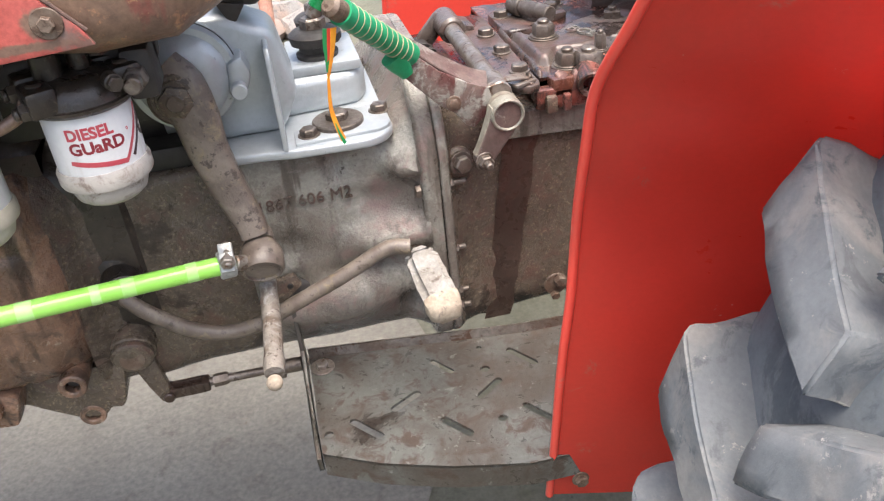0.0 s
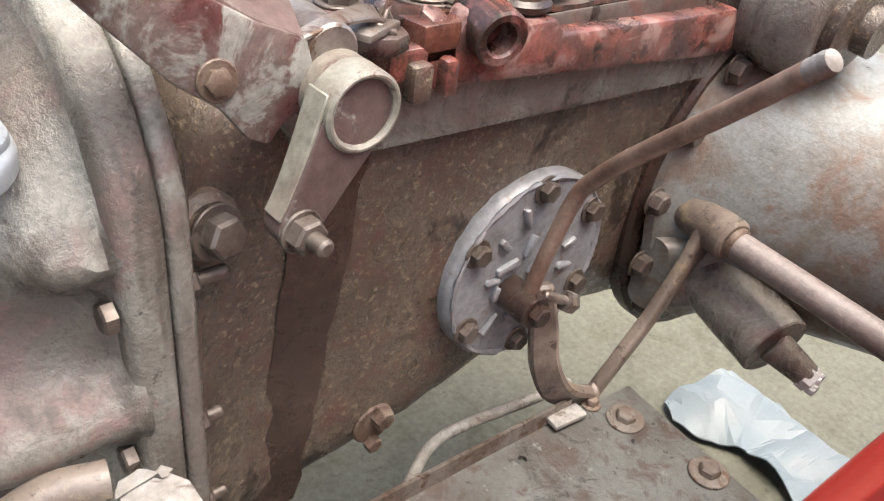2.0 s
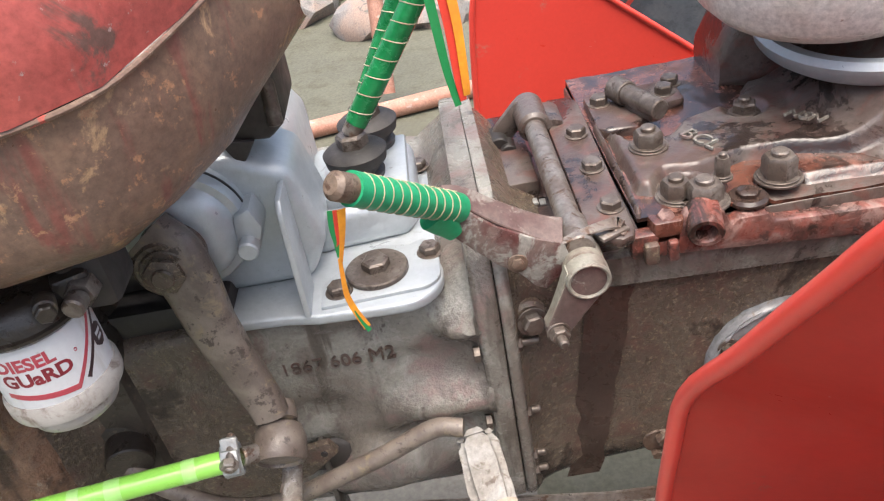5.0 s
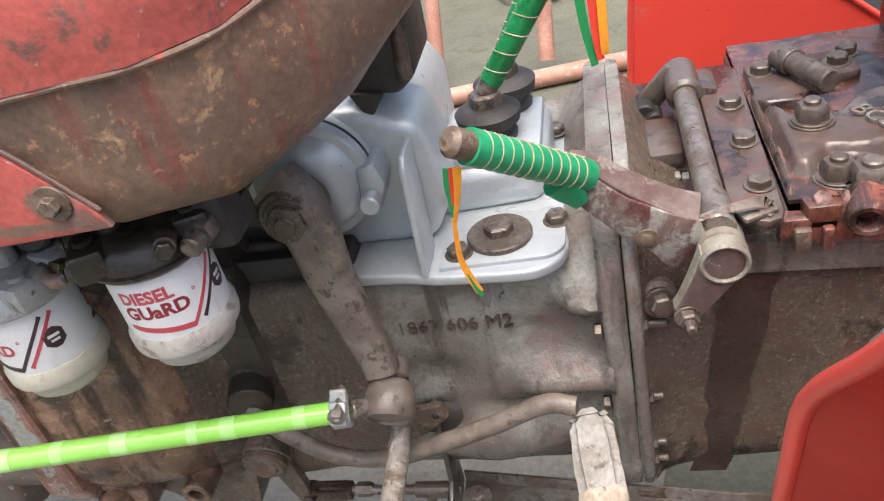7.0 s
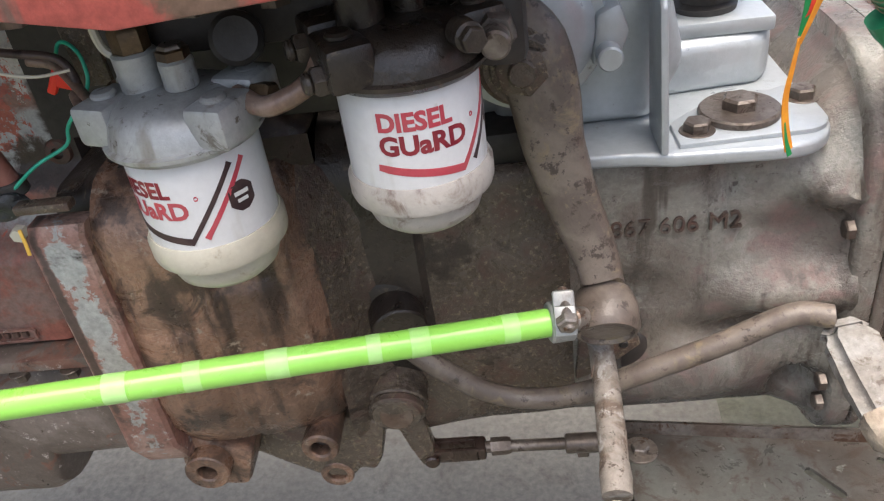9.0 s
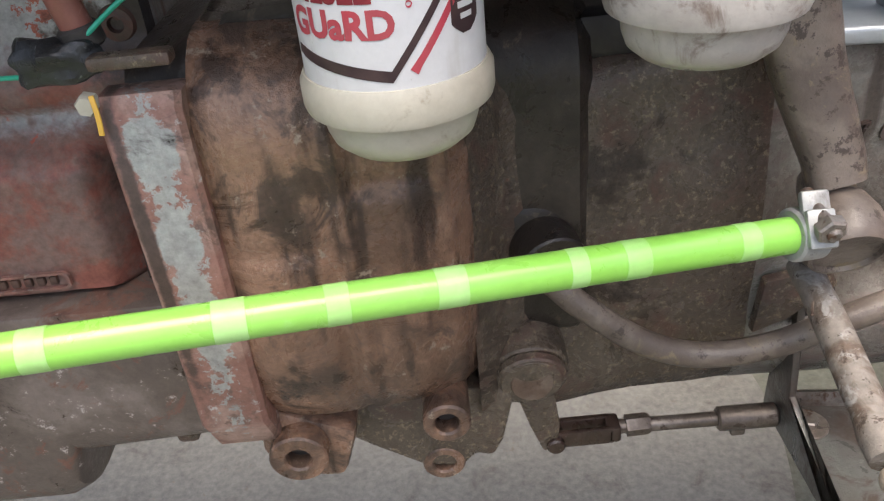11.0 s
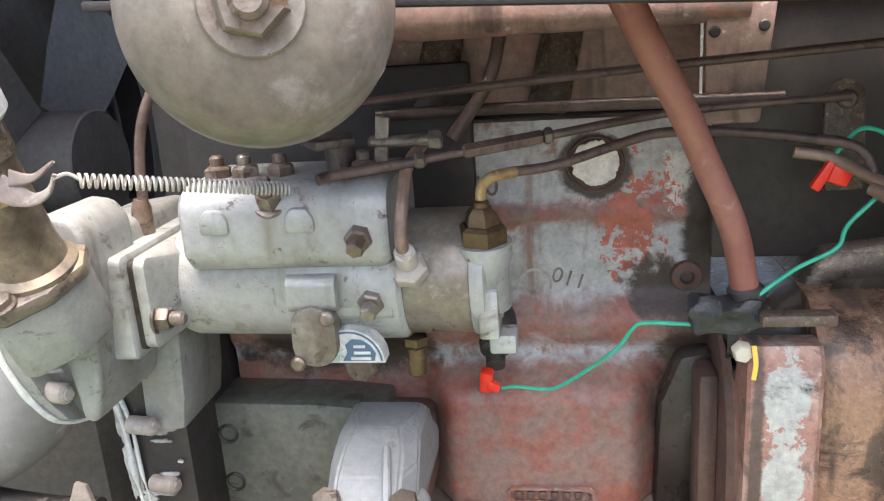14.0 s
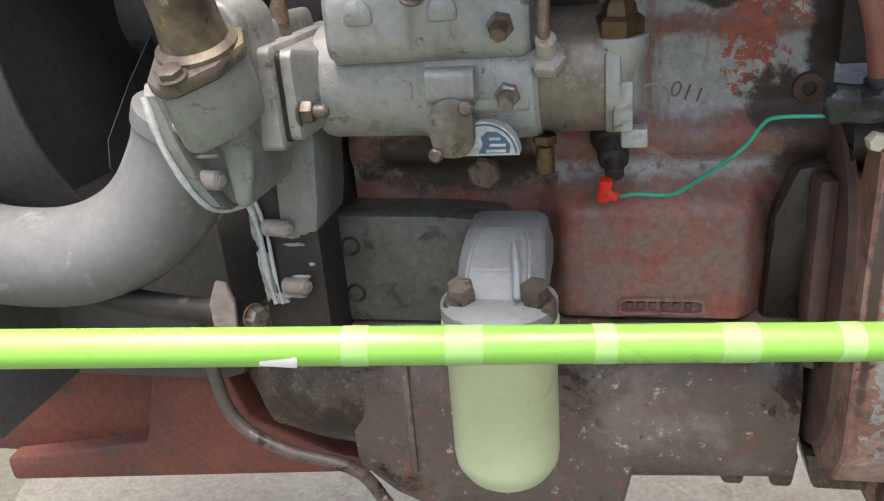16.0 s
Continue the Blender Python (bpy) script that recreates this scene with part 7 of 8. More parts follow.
part("lower_bolt", hexhead((-0.868, -0.225, 0.838), (0, -1, 0), 0.012, 0.010), BOLT_RUST, pump)
# oil pressure switch with its red terminal
sw = thing("oil_pressure_switch", (-0.785, -0.19, 0.84), "black rubber capped oil pressure switch with red wire clip", "switch")
part("cap", lathe((-0.782, -0.17, 0.855), (0.05, -0.75, -0.45), [(0.013, 0), (0.015, 0.008), (0.0155, 0.014), (0.0135, 0.020), (0.011, 0.022), (0.010, 0.028), (0.0115, 0.030), (0.0105, 0.037), (0.007, 0.039), (0.0065, 0.050), (0, 0.050)], 28), RUBBER, sw)
part("clip", join(box((-0.786, -0.214, 0.819), (0.009, 0.008, 0.019), 0.002, (20, 8, 0)), box((-0.781, -0.216, 0.8155), (0.009, 0.006, 0.007), 0.002, (0, 25, 0))), RED_PLASTIC, sw, "bright red wire clip")

# ---- oil filter ----
oil = thing("oil_filter", (-0.855, -0.31, 0.70), "grey cast oil filter head with a pale cream canister", "oil filter")
oc = Vector((-0.8525, -0.300, 0))
part("canister", lathe((oc.x, oc.y, CAN_Z), (0, 0, 1), [(0, 0), (0.019, 0.001), (0.030, 0.005), (0.0355, 0.014), (0.0365, 0.022), (0.0365, 0.752 - CAN_Z), (0.0385, 0.755 - CAN_Z), (0.0385, 0.761 - CAN_Z), (0.036, 0.764 - CAN_Z)], 48), CREAM, oil, "pale cream oil filter canister")
part("collar", lathe((oc.x, oc.y, 0.764), (0, 0, 1), [(0.036, 0), (0.038, 0.002), (0.038, 0.010), (0.034, 0.014), (0.02, 0.016), (0, 0.016)], 44), FILTER_HEAD, oil)
hd = skin([[(oc.x + w * sx, y + (0 if abs(sx) < 0.9 else 0.014), z) for sx, y in ((-1, yb), (-1, yf + 0.006), (-0.7, yf), (0.7, yf), (1, yf + 0.006), (1, yb))] for w, yf, yb, z in ((0.0290, -0.315, -0.22, 0.762), (0.0290, -0.314, -0.215, 0.778), (0.0285, -0.298, -0.235, 0.794), (0.0265, -0.278, -0.235, 0.804), (0.0205, -0.262, -0.24, 0.809))])
bmesh.ops.bevel(hd, geom=hd.edges[:], offset=0.0018, segments=2, affect="EDGES")
part("head", hd, FILTER_HEAD, oil, "grey cast filter head", 14)
part("head_panel", prism([(-0.020, -0.002), (0.008, -0.002), (0.006, 0.030), (-0.012, 0.030)], "z", 0.0, 0.0035, 0.001), FILTER_HEAD, oil)
oil.children[-1].matrix_world = Matrix.Translation((oc.x, -0.3125, 0.7795)) @ Matrix.Rotation(radians(40), 4, "X")
part("head_rib", strip([(oc.x + 0.014, -0.314, 0.780), (oc.x + 0.012, -0.2985, 0.7965), (oc.x + 0.009, -0.280, 0.8055)], (1, 0, 0), (0.006, 0.004), 0.005), FILTER_HEAD, oil)
for x in (-0.8745, -0.8275):
    part("bolt", join(lathe((x, -0.306, 0.766), (0, -0.35, 1), [(0.0125, 0), (0.0125, 0.012), (0.011, 0.015)], 24), hexhead((x, -0.311, 0.779), (0, -0.35, 0.93), 0.0095, 0.014)), BOLT, oil)
part("mount", loft_x([(-0.882, -0.26, -0.16, 0.735, 0.785, 0.01), (-0.828, -0.26, -0.16, 0.735, 0.785, 0.01)]), BLOCK_DARK, oil)

# ---- timing case, filler neck, hoses ----
timing = thing("timing_case", (-1.03, -0.2, 0.85), "grey cast aluminium timing case and filler elbow housing", "timing case")
# cast body, its bolting flange down the front edge, and the deeper part beside the pump
part("case", prism([(-1.044, 0.930), (-1.040, 0.90), (-1.033, 0.872), (-1.026, 0.856), (-1.016, 0.847), (-1.004, 0.846), (-0.996, 0.852), (-0.992, 0.872), (-0.990, 0.90), (-0.987, 0.94), (-0.99, 0.955), (-1.03, 0.950)], "y", -0.320, -0.2, 0.006, 3), CASE_GREY, timing)
part("case_swell", prism([(-1.024, 0.940), (-1.013, 0.905), (-1.008, 0.875), (-1.006, 0.850), (-0.997, 0.849), (-0.991, 0.872), (-0.988, 0.90), (-0.984, 0.938), (-0.984, 0.960), (-0.991, 0.970), (-1.006, 0.973), (-1.020, 0.958)], "y", -0.334, -0.282, 0.009, 4), CASE_GREY, timing)
rim = [(-0.335, 0.928), (-0.342, 0.922), (-0.343, 0.895), (-0.339, 0.868), (-0.330, 0.850), (-0.315, 0.843), (-0.26, 0.843), (-0.26, 0.928)]
part("case_flange", skin([[(-1.047 + 0.30 * (0.925 - z) + dx, y, z) for y, z in rim] for dx in (0.0, 0.001, 0.006, 0.007)]), CASE_GREY, timing)
part("case_rib", tube([(-1.030, -0.330, 0.882), (-1.018, -0.337, 0.884), (-1.008, -0.338, 0.885)], 0.0014, 8), CASE_GREY, timing)
part("spacer", prism([(-1.012, 0.806), (-0.984, 0.806), (-0.980, 0.83), (-0.976, 0.884), (-1.008, 0.884)], "y", -0.264, -0.2, 0.004), CASE_GREY, timing)
part("front_plate", loft_x([(-1.03, -0.15, 0.19, 0.70, 1.09, 0.01), (-0.985, -0.16, 0.20, 0.70, 1.11, 0.01)]), BLACK, timing, "black front plate of the engine")
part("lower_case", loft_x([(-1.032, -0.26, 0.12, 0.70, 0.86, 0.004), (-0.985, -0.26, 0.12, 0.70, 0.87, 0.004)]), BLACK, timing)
part("gasket_lip", tube([(-1.046, -0.342, 0.922), (-1.040, -0.344, 0.894), (-1.032, -0.340, 0.868), (-1.025, -0.331, 0.850), (-1.018, -0.318, 0.8435), (-1.006, -0.31, 0.846)], 0.0019, 8, 5, wobble=0.9), LABEL_WHITE, timing, "squeezed-out pale gasket edge")
for dx, r_ in ((0.0, 0.0018), (0.0055, 0.0012)):
    part("gasket_lip", tube([(-1.034 + dx, -0.262, 0.834), (-1.028 + dx, -0.263, 0.808), (-1.027 + dx, -0.263, 0.775), (-1.025 + dx, -0.262, 0.750)], r_, 8, 5, wobble=0.8), LABEL_WHITE, timing)
for k, (x, z, rx, rz) in enumerate(((-1.031, 0.815, 0.004, 0.020), (-1.028, 0.775, 0.005, 0.022), (-1.012, 0.757, 0.014, 0.0022), (-1.004, 0.797, 0.007, 0.0012), (-1.004, 0.8065, 0.010, 0.0045), (-1.001, 0.772, 0.006, 0.0012), (-1.020, 0.753, 0.006, 0.003), (-1.026, 0.838, 0.006, 0.004), (-0.992, 0.782, 0.002, 0.001))):
    chip(timing, x, z, rx, rz, -0.2612, LABEL_PALE_GREY, 61.7 + k, "gasket_flake")
for x, y, z in ((-1.024, -0.334, 0.901), (-1.022, -0.330, 0.868), (-1.006, -0.262, 0.765), (-1.012, -0.266, 0.812)):
    part("bolt", join(cyl((x - 0.010, y, z), (x + 0.010, y - 0.003, z), 0.0062, seg=20), cyl((x + 0.009, y - 0.003, z), (x + 0.0115, y - 0.004, z), 0.0042, seg=6)), SHAFT, timing)
neck = thing("oil_filler_neck", (-1.0, -0.35, 0.95), "brown-stained oil filler tube with a chipped red and silver cap", "filler neck")
nb, ntop = Vector((-0.9995, -0.356, 0.952)), NECK_TOP
nd = (ntop - nb).normalized()
nl = (ntop - nb).length
part("tube", lathe(nb, nd, [(0.0225, -0.006), (0.0225, 0.0), (0.0185, 0.003), (0.0172, 0.015), (0.0164, nl * 0.72), (0.0180, nl * 0.74), (0.0180, nl)], 36), NECK, neck)
part("cap", lathe(ntop - nd * 0.004, nd, [(0.0205, -0.002), (0.0230, 0.001), (0.0230, 0.011), (0.0218, 0.0145), (0.0187, 0.0160), (0.0, 0.0160)], 40), CAP_PAINT, neck, "silver cap with chipped red paint")
part("cap_top", lathe(ntop - nd * 0.004, nd, [(0.0187, 0.0150), (0.0185, 0.0170), (0.0137, 0.0185), (0, 0.0192)], 40), CAP_TOP, neck, "chipped red crown of the cap")
fl = prism([(-0.022, 0.022), (0.022, 0.022), (0.029, 0.003), (0.019, -0.021), (-0.002, -0.040), (-0.012, -0.041), (-0.020, -0.034), (-0.027, -0.004)], "z", -0.012, -0.002, 0.003)
bmesh.ops.transform(fl, matrix=Matrix.Translation(nb) @ Matrix.Rotation(radians(24), 4, "X") @ Matrix.Scale(0.9, 4), verts=fl.verts)
part("flange", fl, ARM, neck, "triangular brown flange")
neck_base = prism([(-0.020, 0.020), (0.020, 0.020), (0.026, 0.003), (0.017, -0.019), (-0.002, -0.037), (-0.010, -0.038), (-0.018, -0.031), (-0.025, -0.004)], "z", -0.055, -0.0125, 0.003)
bmesh.ops.transform(neck_base, matrix=Matrix.Translation(nb) @ Matrix.Rotation(radians(24), 4, "X") @ Matrix.Scale(0.9, 4), verts=neck_base.verts)
part("base_casting", neck_base, CASE_GREY, neck, "grey casting under the flange")
bolt(neck, (-1.0025, -0.3815, 0.9385), (0, -0.4, 0.91), 0.0070, 0.004, ARM, 1.2)
part("strap", forging([nb + nd * 0.050 + Vector((0.014, -0.0125, 0)), nb + nd * 0.046 + Vector((0.022, -0.0135, 0)), nb + nd * 0.0435 + Vector((0.030, -0.013, 0)), nb + nd * 0.047 + Vector((0.038, -0.012, 0)), nb + nd * 0.053 + Vector((0.043, -0.011, 0.002))], (0, 0.25, 1), (0.013, 0.011, 0.006, 0.0035, 0.0016), 0.0018), SHAFT_DULL, neck, "grey bent spring hook")
part("strap", forging([nb + nd * 0.050 + Vector((0.020, -0.0115, 0.004)), nb + nd * 0.051 + Vector((0.032, -0.011, 0.003)), nb + nd * 0.057 + Vector((0.044, -0.010, 0.004))], (0, 0.25, 1), (0.008, 0.0035, 0.0014), 0.0016), SHAFT_DULL, neck)
stain = lathe(nb, nd, [(0.0168, nl * 0.50), (0.01695, nl * 0.52), (0.0185, nl * 0.75), (0.0185, nl * 0.90), (0.0178, nl * 0.91)], 80, False)
keep_side = Vector((0.62, -0.78, 0))
bmesh.ops.delete(stain, geom=[v for v in stain.verts if (v.co - nb - nd * (v.co - nb).dot(nd)).normalized().dot(keep_side) < 0.93 + 0.14 * noise.noise(v.co * 90)], context="VERTS")
part("rust_stain", stain, OCHRE, neck, "flaking ochre rust stain")
spring = thing("return_spring", (-0.93, -0.37, 0.99), "stretched steel throttle return spring", "spring")
sa, sb = SPRING_A, SPRING_B
sd, su, sv = axes_of(sb - sa)
sl = (sb - sa).length
part("hook", tube([nb + nd * 0.052 + Vector((0.042, -0.012, 0.001)), sa - sd * 0.004 + Vector((0, 0, 0.003)), sa + sd * 0.002], 0.0009, 6), SPRING, spring)
part("coil", tube([sa + sd * (sl * (1.25 * i / 480 - 0.25 * (i / 480) ** 2)) + (su * math.cos(i * 0.52) + sv * math.sin(i * 0.52)) * 0.0031 for i in range(481)], 0.00072, 5, 1), SPRING, spring)
hose = thing("radiator_hose", (-1.2, -0.2, 0.8), "dusty grey bent rubber radiator bottom hose", "hose")
part("hose", tube(HOSE_LINE, 0.038, 28, 8), HOSE_GREY, hose)
part("end_bead", tube([HOSE_LINE[0], tuple(Vector(HOSE_LINE[0]).lerp(Vector(HOSE_LINE[1]), 0.35))], 0.0395, 28, 3), HOSE_GREY, hose, "thicker lip of the hose")
fan = thing("cooling_fan", (-1.18, -0.05, 0.95), "black fan blades and shroud in front of the engine", "fan")
for k in range(4):
    a = radians(48 + 90 * k)
    c, s_ = math.cos(a), math.sin(a)
    rings = []
    for rad_, w in ((0.05, 0.025), (0.11, 0.04), (0.17, 0.05), (0.19, 0.04)):
        cy_, cz_ = -0.03 + rad_ * c, 0.95 + rad_ * s_
        ty, tz = -s_, c
        rings.append([(-1.20 - 0.012, cy_ + ty * w, cz_ + tz * w), (-1.199 - 0.012, cy_ + ty * w, cz_ + tz * w), (-1.199 + 0.012, cy_ - ty * w, cz_ - tz * w), (-1.20 + 0.012, cy_ - ty * w, cz_ - tz * w)])
    part("blade", skin(rings), FAN, fan)
part("hub", cyl((-1.22, -0.03, 0.95), (-1.15, -0.03, 0.95), 0.05), FAN, fan)
part("shroud", skin([[(x, -0.03 + r_ * math.cos(a), 0.95 + r_ * math.sin(a)) for a in (2 * math.pi * k / 48 for k in range(48))] for x, r_ in ((-1.26, 0.235), (-1.215, 0.215), (-1.215, 0.218), (-1.26, 0.238))], False), FAN, fan)
rad = thing("radiator", (-1.28, 0, 0.9), "dusty black radiator behind the cooling fan", "radiator")
part("core", box((-1.30, 0.0, 0.95), (0.07, 0.60, 0.62), 0.004), FAN, rad)
part("far_panel", box((-1.13, 0.36, 0.98), (0.34, 0.012, 0.6), 0.003), BLACK, rad)
part("lower_tank", box((-1.24, 0.0, 0.715), (0.30, 0.40, 0.17), 0.03), FAN, rad)
beam = thing("front_axle_support", (-1.2, 0, 0.6), "dull red front axle support casting", "axle support")
part("casting", prism([(-1.205, 0.675), (-1.155, 0.675), (-1.125, 0.57), (-1.04, 0.535), (-1.0, 0.53), (-1.0, 0.515), (-1.42, 0.475), (-1.42, 0.505), (-1.245, 0.535)], "y", -0.155, 0.155, 0.006), RED_DULL, beam)
part("nose", prism([(-1.72, 0.500), (-1.30, 0.496), (-1.235, 0.54), (-1.21, 0.60), (-1.25, 0.618), (-1.72, 0.625)], "y", -0.135, 0.135, 0.010), RED_DULL, beam, "dull red nose of the axle support")
tag = thing("hose_bracket", (-1.03, -0.28, 0.76), "small pale steel bracket with bolt", "bracket")
part("plate", prism([(-1.066, 0.715), (-1.050, 0.715), (-1.046, 0.76), (-1.050, 0.776), (-1.058, 0.778), (-1.066, 0.760)], "y", -0.285, -0.281, 0.001), SHAFT, tag)
bolt(tag, (-1.04, -0.272, 0.745), (1, -0.6, 0), 0.008, 0.008, STEEL, 1.2)
part("hose", tube([(-1.26, -0.26, 0.80), (-1.18, -0.27, 0.765), (-1.10, -0.275, 0.752), (-1.05, -0.275, 0.75)], 0.010, 12), RUBBER, tag)

# ---- round housing above the pump ----
horn = thing("round_housing", (-0.84, -0.46, 1.064), "stained cream round metal housing with a hexagon nut", "housing")
hn = Vector((0.305, -0.952, 0.04)).normalized()
hc = Vector((-0.855, -0.362, 1.060))
part("back_plate", lathe(hc, hn, [(0.043, -0.006), (0.048, -0.004), (0.050, 0), (0.050, 0.004), (0.047, 0.008), (0.030, 0.012), (0, 0.012)], 52), BOWL_BACK, horn, "brownish flat back plate")
part("bowl", lathe(hc, hn, [(0.020, 0.010), (0.026, 0.030), (0.030, 0.055), (0.036, 0.090), (0.0395, 0.115), (0.0400, 0.126), (0.0375, 0.139), (0.031, 0.149), (0.020, 0.155), (0.010, 0.157), (0, 0.1575)], 60), BOWL, horn, "stained cream domed bowl")
# white colour stands in for the shiny ear's reflection
part("ear", forging([hc + hn * 0.030 + Vector((0.030, 0, -0.004)), hc + hn * 0.07 + Vector((0.035, 0, -0.005)), hc + hn * 0.115 + Vector((0.034, 0, -0.008))], (0.25, 0, 1), (0.026, 0.036, 0.030), 0.012), WHITE_METAL, horn, "bent metal ear, coloured white for its bright reflection")
part("nut", join(hexhead(hc + hn * 0.157, hn, 0.010, 0.010), cyl(hc + hn * 0.166, hc + hn * 0.174, 0.005, seg=16), washer(hc + hn * 0.155, hn, 0.014, 0.003)), STEEL, horn)
part("stalk", cyl(hc - hn * 0.005, hc + Vector((-0.02, 0.12, 0.03)), 0.022, seg=20), BOWL_BACK, horn)

# ---- pipes, rods and wires ----
def run(name, pts, r, mat, label, category, wob=0.0, seg=10):
    return solid(name, tube(pts, r, seg, 6, wobble=wob), mat, pts[0], label, category)


hyd = thing("hydraulic_hose", (-0.72, -0.34, 1.10), "faded red rubber hose running down to the flange", "hose")
part("hose", tube([(-0.72, -0.34, 1.10), (-0.70, -0.325, 1.06), (-0.672, -0.29, 1.01), (-0.655, -0.275, 0.975), (-0.638, -0.268, 0.935), (-0.629, -0.264, 0.893)], 0.0078, 16), HOSE_PINK, hyd)
part("end_ring", cyl((-0.6305, -0.2645, 0.902), (-0.629, -0.264, 0.891), 0.0102, seg=24), RUBBER, hyd, "black rubber ring")
run("fuel_pipe", [(-0.777, -0.2725, 0.957), (-0.776, -0.2722, 0.966), (-0.770, -0.270, 0.971), (-0.757, -0.264, 0.9725)], 0.0033, OCHRE, "short yellowish brass pipe elbow on the pump inlet", "pipe")
run("fuel_pipe", [(-0.758, -0.2645, 0.9725), (-0.735, -0.255, 0.9735), (-0.70, -0.24, 0.981), (-0.675, -0.235, 0.986), (-0.64, -0.24, 0.986), (-0.60, -0.248, 0.982), (-0.570, -0.25, 0.975), (-0.560, -0.258, 0.956), (-0.547, -0.285, 0.946), (-0.535, -0.305, 0.9475), (-0.520, -0.318, 0.951)], 0.0030, PIPE_DARK, "thin dark steel fuel pipe from pump to filter", "pipe")
run("fuel_pipe", [(-0.600, -0.235, 0.972), (-0.580, -0.24, 0.968), (-0.557, -0.262, 0.956), (-0.54, -0.282, 0.955), (-0.521, -0.294, 0.957)], 0.0036, PIPE_BROWN, "brown steel fuel pipe at the filter head", "pipe")
run("fuel_pipe", [(-0.565, -0.258, 0.954), (-0.556, -0.272, 0.949), (-0.547, -0.286, 0.9465), (-0.535, -0.305, 0.948), (-0.521, -0.318, 0.9515)], 0.0038, PIPE_BROWN, "brown steel fuel pipe at the filter head", "pipe")
run("throttle_rod", [(-0.862, -0.30, 0.979), (-0.855, -0.293, 0.980), (-0.835, -0.287, 0.9815), (-0.807, -0.280, 0.984)], 0.0032, PIPE_DARK, "dark steel throttle rod end", "rod")
rodt = thing("throttle_link", (-0.7, -0.26, 1.0), "dark threaded throttle link rod", "rod")
part("rod", tube([(-0.81, -0.2805, 0.984), (-0.788, -0.272, 0.986), (-0.739, -0.258, 0.991), (-0.66, -0.232, 0.998), (-0.569, -0.2275, 1.001)], 0.0026, 10), PIPE_DARK, rodt)
part("sleeve", cyl((-0.786, -0.2715, 0.9862), (-0.741, -0.2585, 0.9908), 0.0044, seg=6), PIPE_DARK, rodt, "hexagonal adjusting sleeve")
for at_, to_ in (((-0.812, -0.281, 0.9838), (-0.806, -0.279, 0.9845)), ((-0.741, -0.2585, 0.9908), (-0.736, -0.257, 0.9913))):
    part("lock_nut", cyl(at_, to_, 0.0052, seg=6), BOLT, rodt)
run("upper_rod", [(-0.90, -0.23, 1.008), (-0.80, -0.228, 1.016), (-0.70, -0.225, 1.022), (-0.55, -0.235, 1.030), (-0.40, -0.25, 1.038)], 0.0027, PIPE_DARK, "dark steel rod above the pump", "rod")
run("cross_pipe", [(-0.85, -0.20, 1.0), (-0.78, -0.19, 1.0), (-0.60, -0.21, 1.0)], 0.004, PIPE_DARK, "dark pipe along the block", "pipe")
run("injector_pipe", [(-0.818, -0.296, 0.932), (-0.819, -0.300, 0.945), (-0.818, -0.292, 0.965), (-0.816, -0.275, 0.982), (-0.81, -0.24, 0.99)], 0.0036, PIPE_BROWN, "brown injector pipe bending up from the pump", "pipe")
run("injector_pipe", [(-0.80, -0.21, 0.985), (-0.775, -0.2, 1.02), (-0.765, -0.19, 1.06)], 0.0042, PIPE_DARK, "dark injector pipe rising to the head", "pipe")
drain = thing("drain_pipe", (-0.988, -0.26, 0.936), "rusty upright pipe with a wrapped collar beside the timing case", "pipe")
part("pipe", tube([(-0.955, -0.245, 1.055), (-0.968, -0.255, 1.035), (-0.979, -0.26, 1.012), (-0.9855, -0.26, 0.985), (-0.988, -0.26, 0.955)], 0.0033, 10), PIPE_DARK, drain)
part("collar", rough_up(lathe((-0.991, -0.26, 0.932), (0.06, 0, 1), [(0.0068, 0), (0.0066, 0.006), (0.0069, 0.012), (0.0063, 0.019), (0.0058, 0.027), (0.0045, 0.032)], 20), 0.0009, 260), BOLT_RUST, drain, "crusty rusty collar")
run("green_wire", [(-0.775, -0.218, 0.815), (-0.765, -0.222, 0.818), (-0.745, -0.228, 0.819), (-0.735, -0.232, 0.824), (-0.715, -0.242, 0.842), (-0.70, -0.25, 0.858), (-0.692, -0.255, 0.872), (-0.685, -0.26, 0.878), (-0.66, -0.268, 0.880)], 0.0013, WIRE, "thin green insulated wire", "wire", seg=8)
run("green_wire", [(-0.628, -0.272, 0.896), (-0.605, -0.268, 0.912), (-0.582, -0.262, 0.922), (-0.576, -0.26, 0.935), (-0.555, -0.258, 0.958), (-0.553, -0.255, 0.975), (-0.560, -0.25, 0.984), (-0.570, -0.245, 0.984), (-0.580, -0.24, 0.969)], 0.0013, WIRE, "thin green insulated wire", "wire", seg=8)
run("fine_wire", [(-0.56, -0.36, 1.03), (-0.545, -0.36, 1.01), (-0.53, -0.35, 1.0), (-0.515, -0.34, 0.998)], 0.0009, FILTER_BASE, "thin pale bare wire by the filter", "wire", seg=6)
solid("wire_tag", join(box((-0.5845, -0.240, 0.959), (0.006, 0.006, 0.020), 0.0015, (0, 32, 0)), box((-0.5765, -0.241, 0.9585), (0.012, 0.007, 0.011), 0.002, (0, 20, 0))), RED_PLASTIC, (-0.58, -0.238, 0.960), "bright red plastic wire connector", "connector")
joint = thing("taped_joint", (-0.64, -0.27, 0.888), "black tape-wrapped wire joint strapped to the hose end", "wire joint")
wrap = box((-0.641, -0.272, 0.888), (0.042, 0.014, 0.019), 0.005, (0, 2, 0), 3)
bmesh.ops.subdivide_edges(wrap, edges=[e for e in wrap.edges if e.calc_length() > 0.006], cuts=5, use_grid_fill=True)
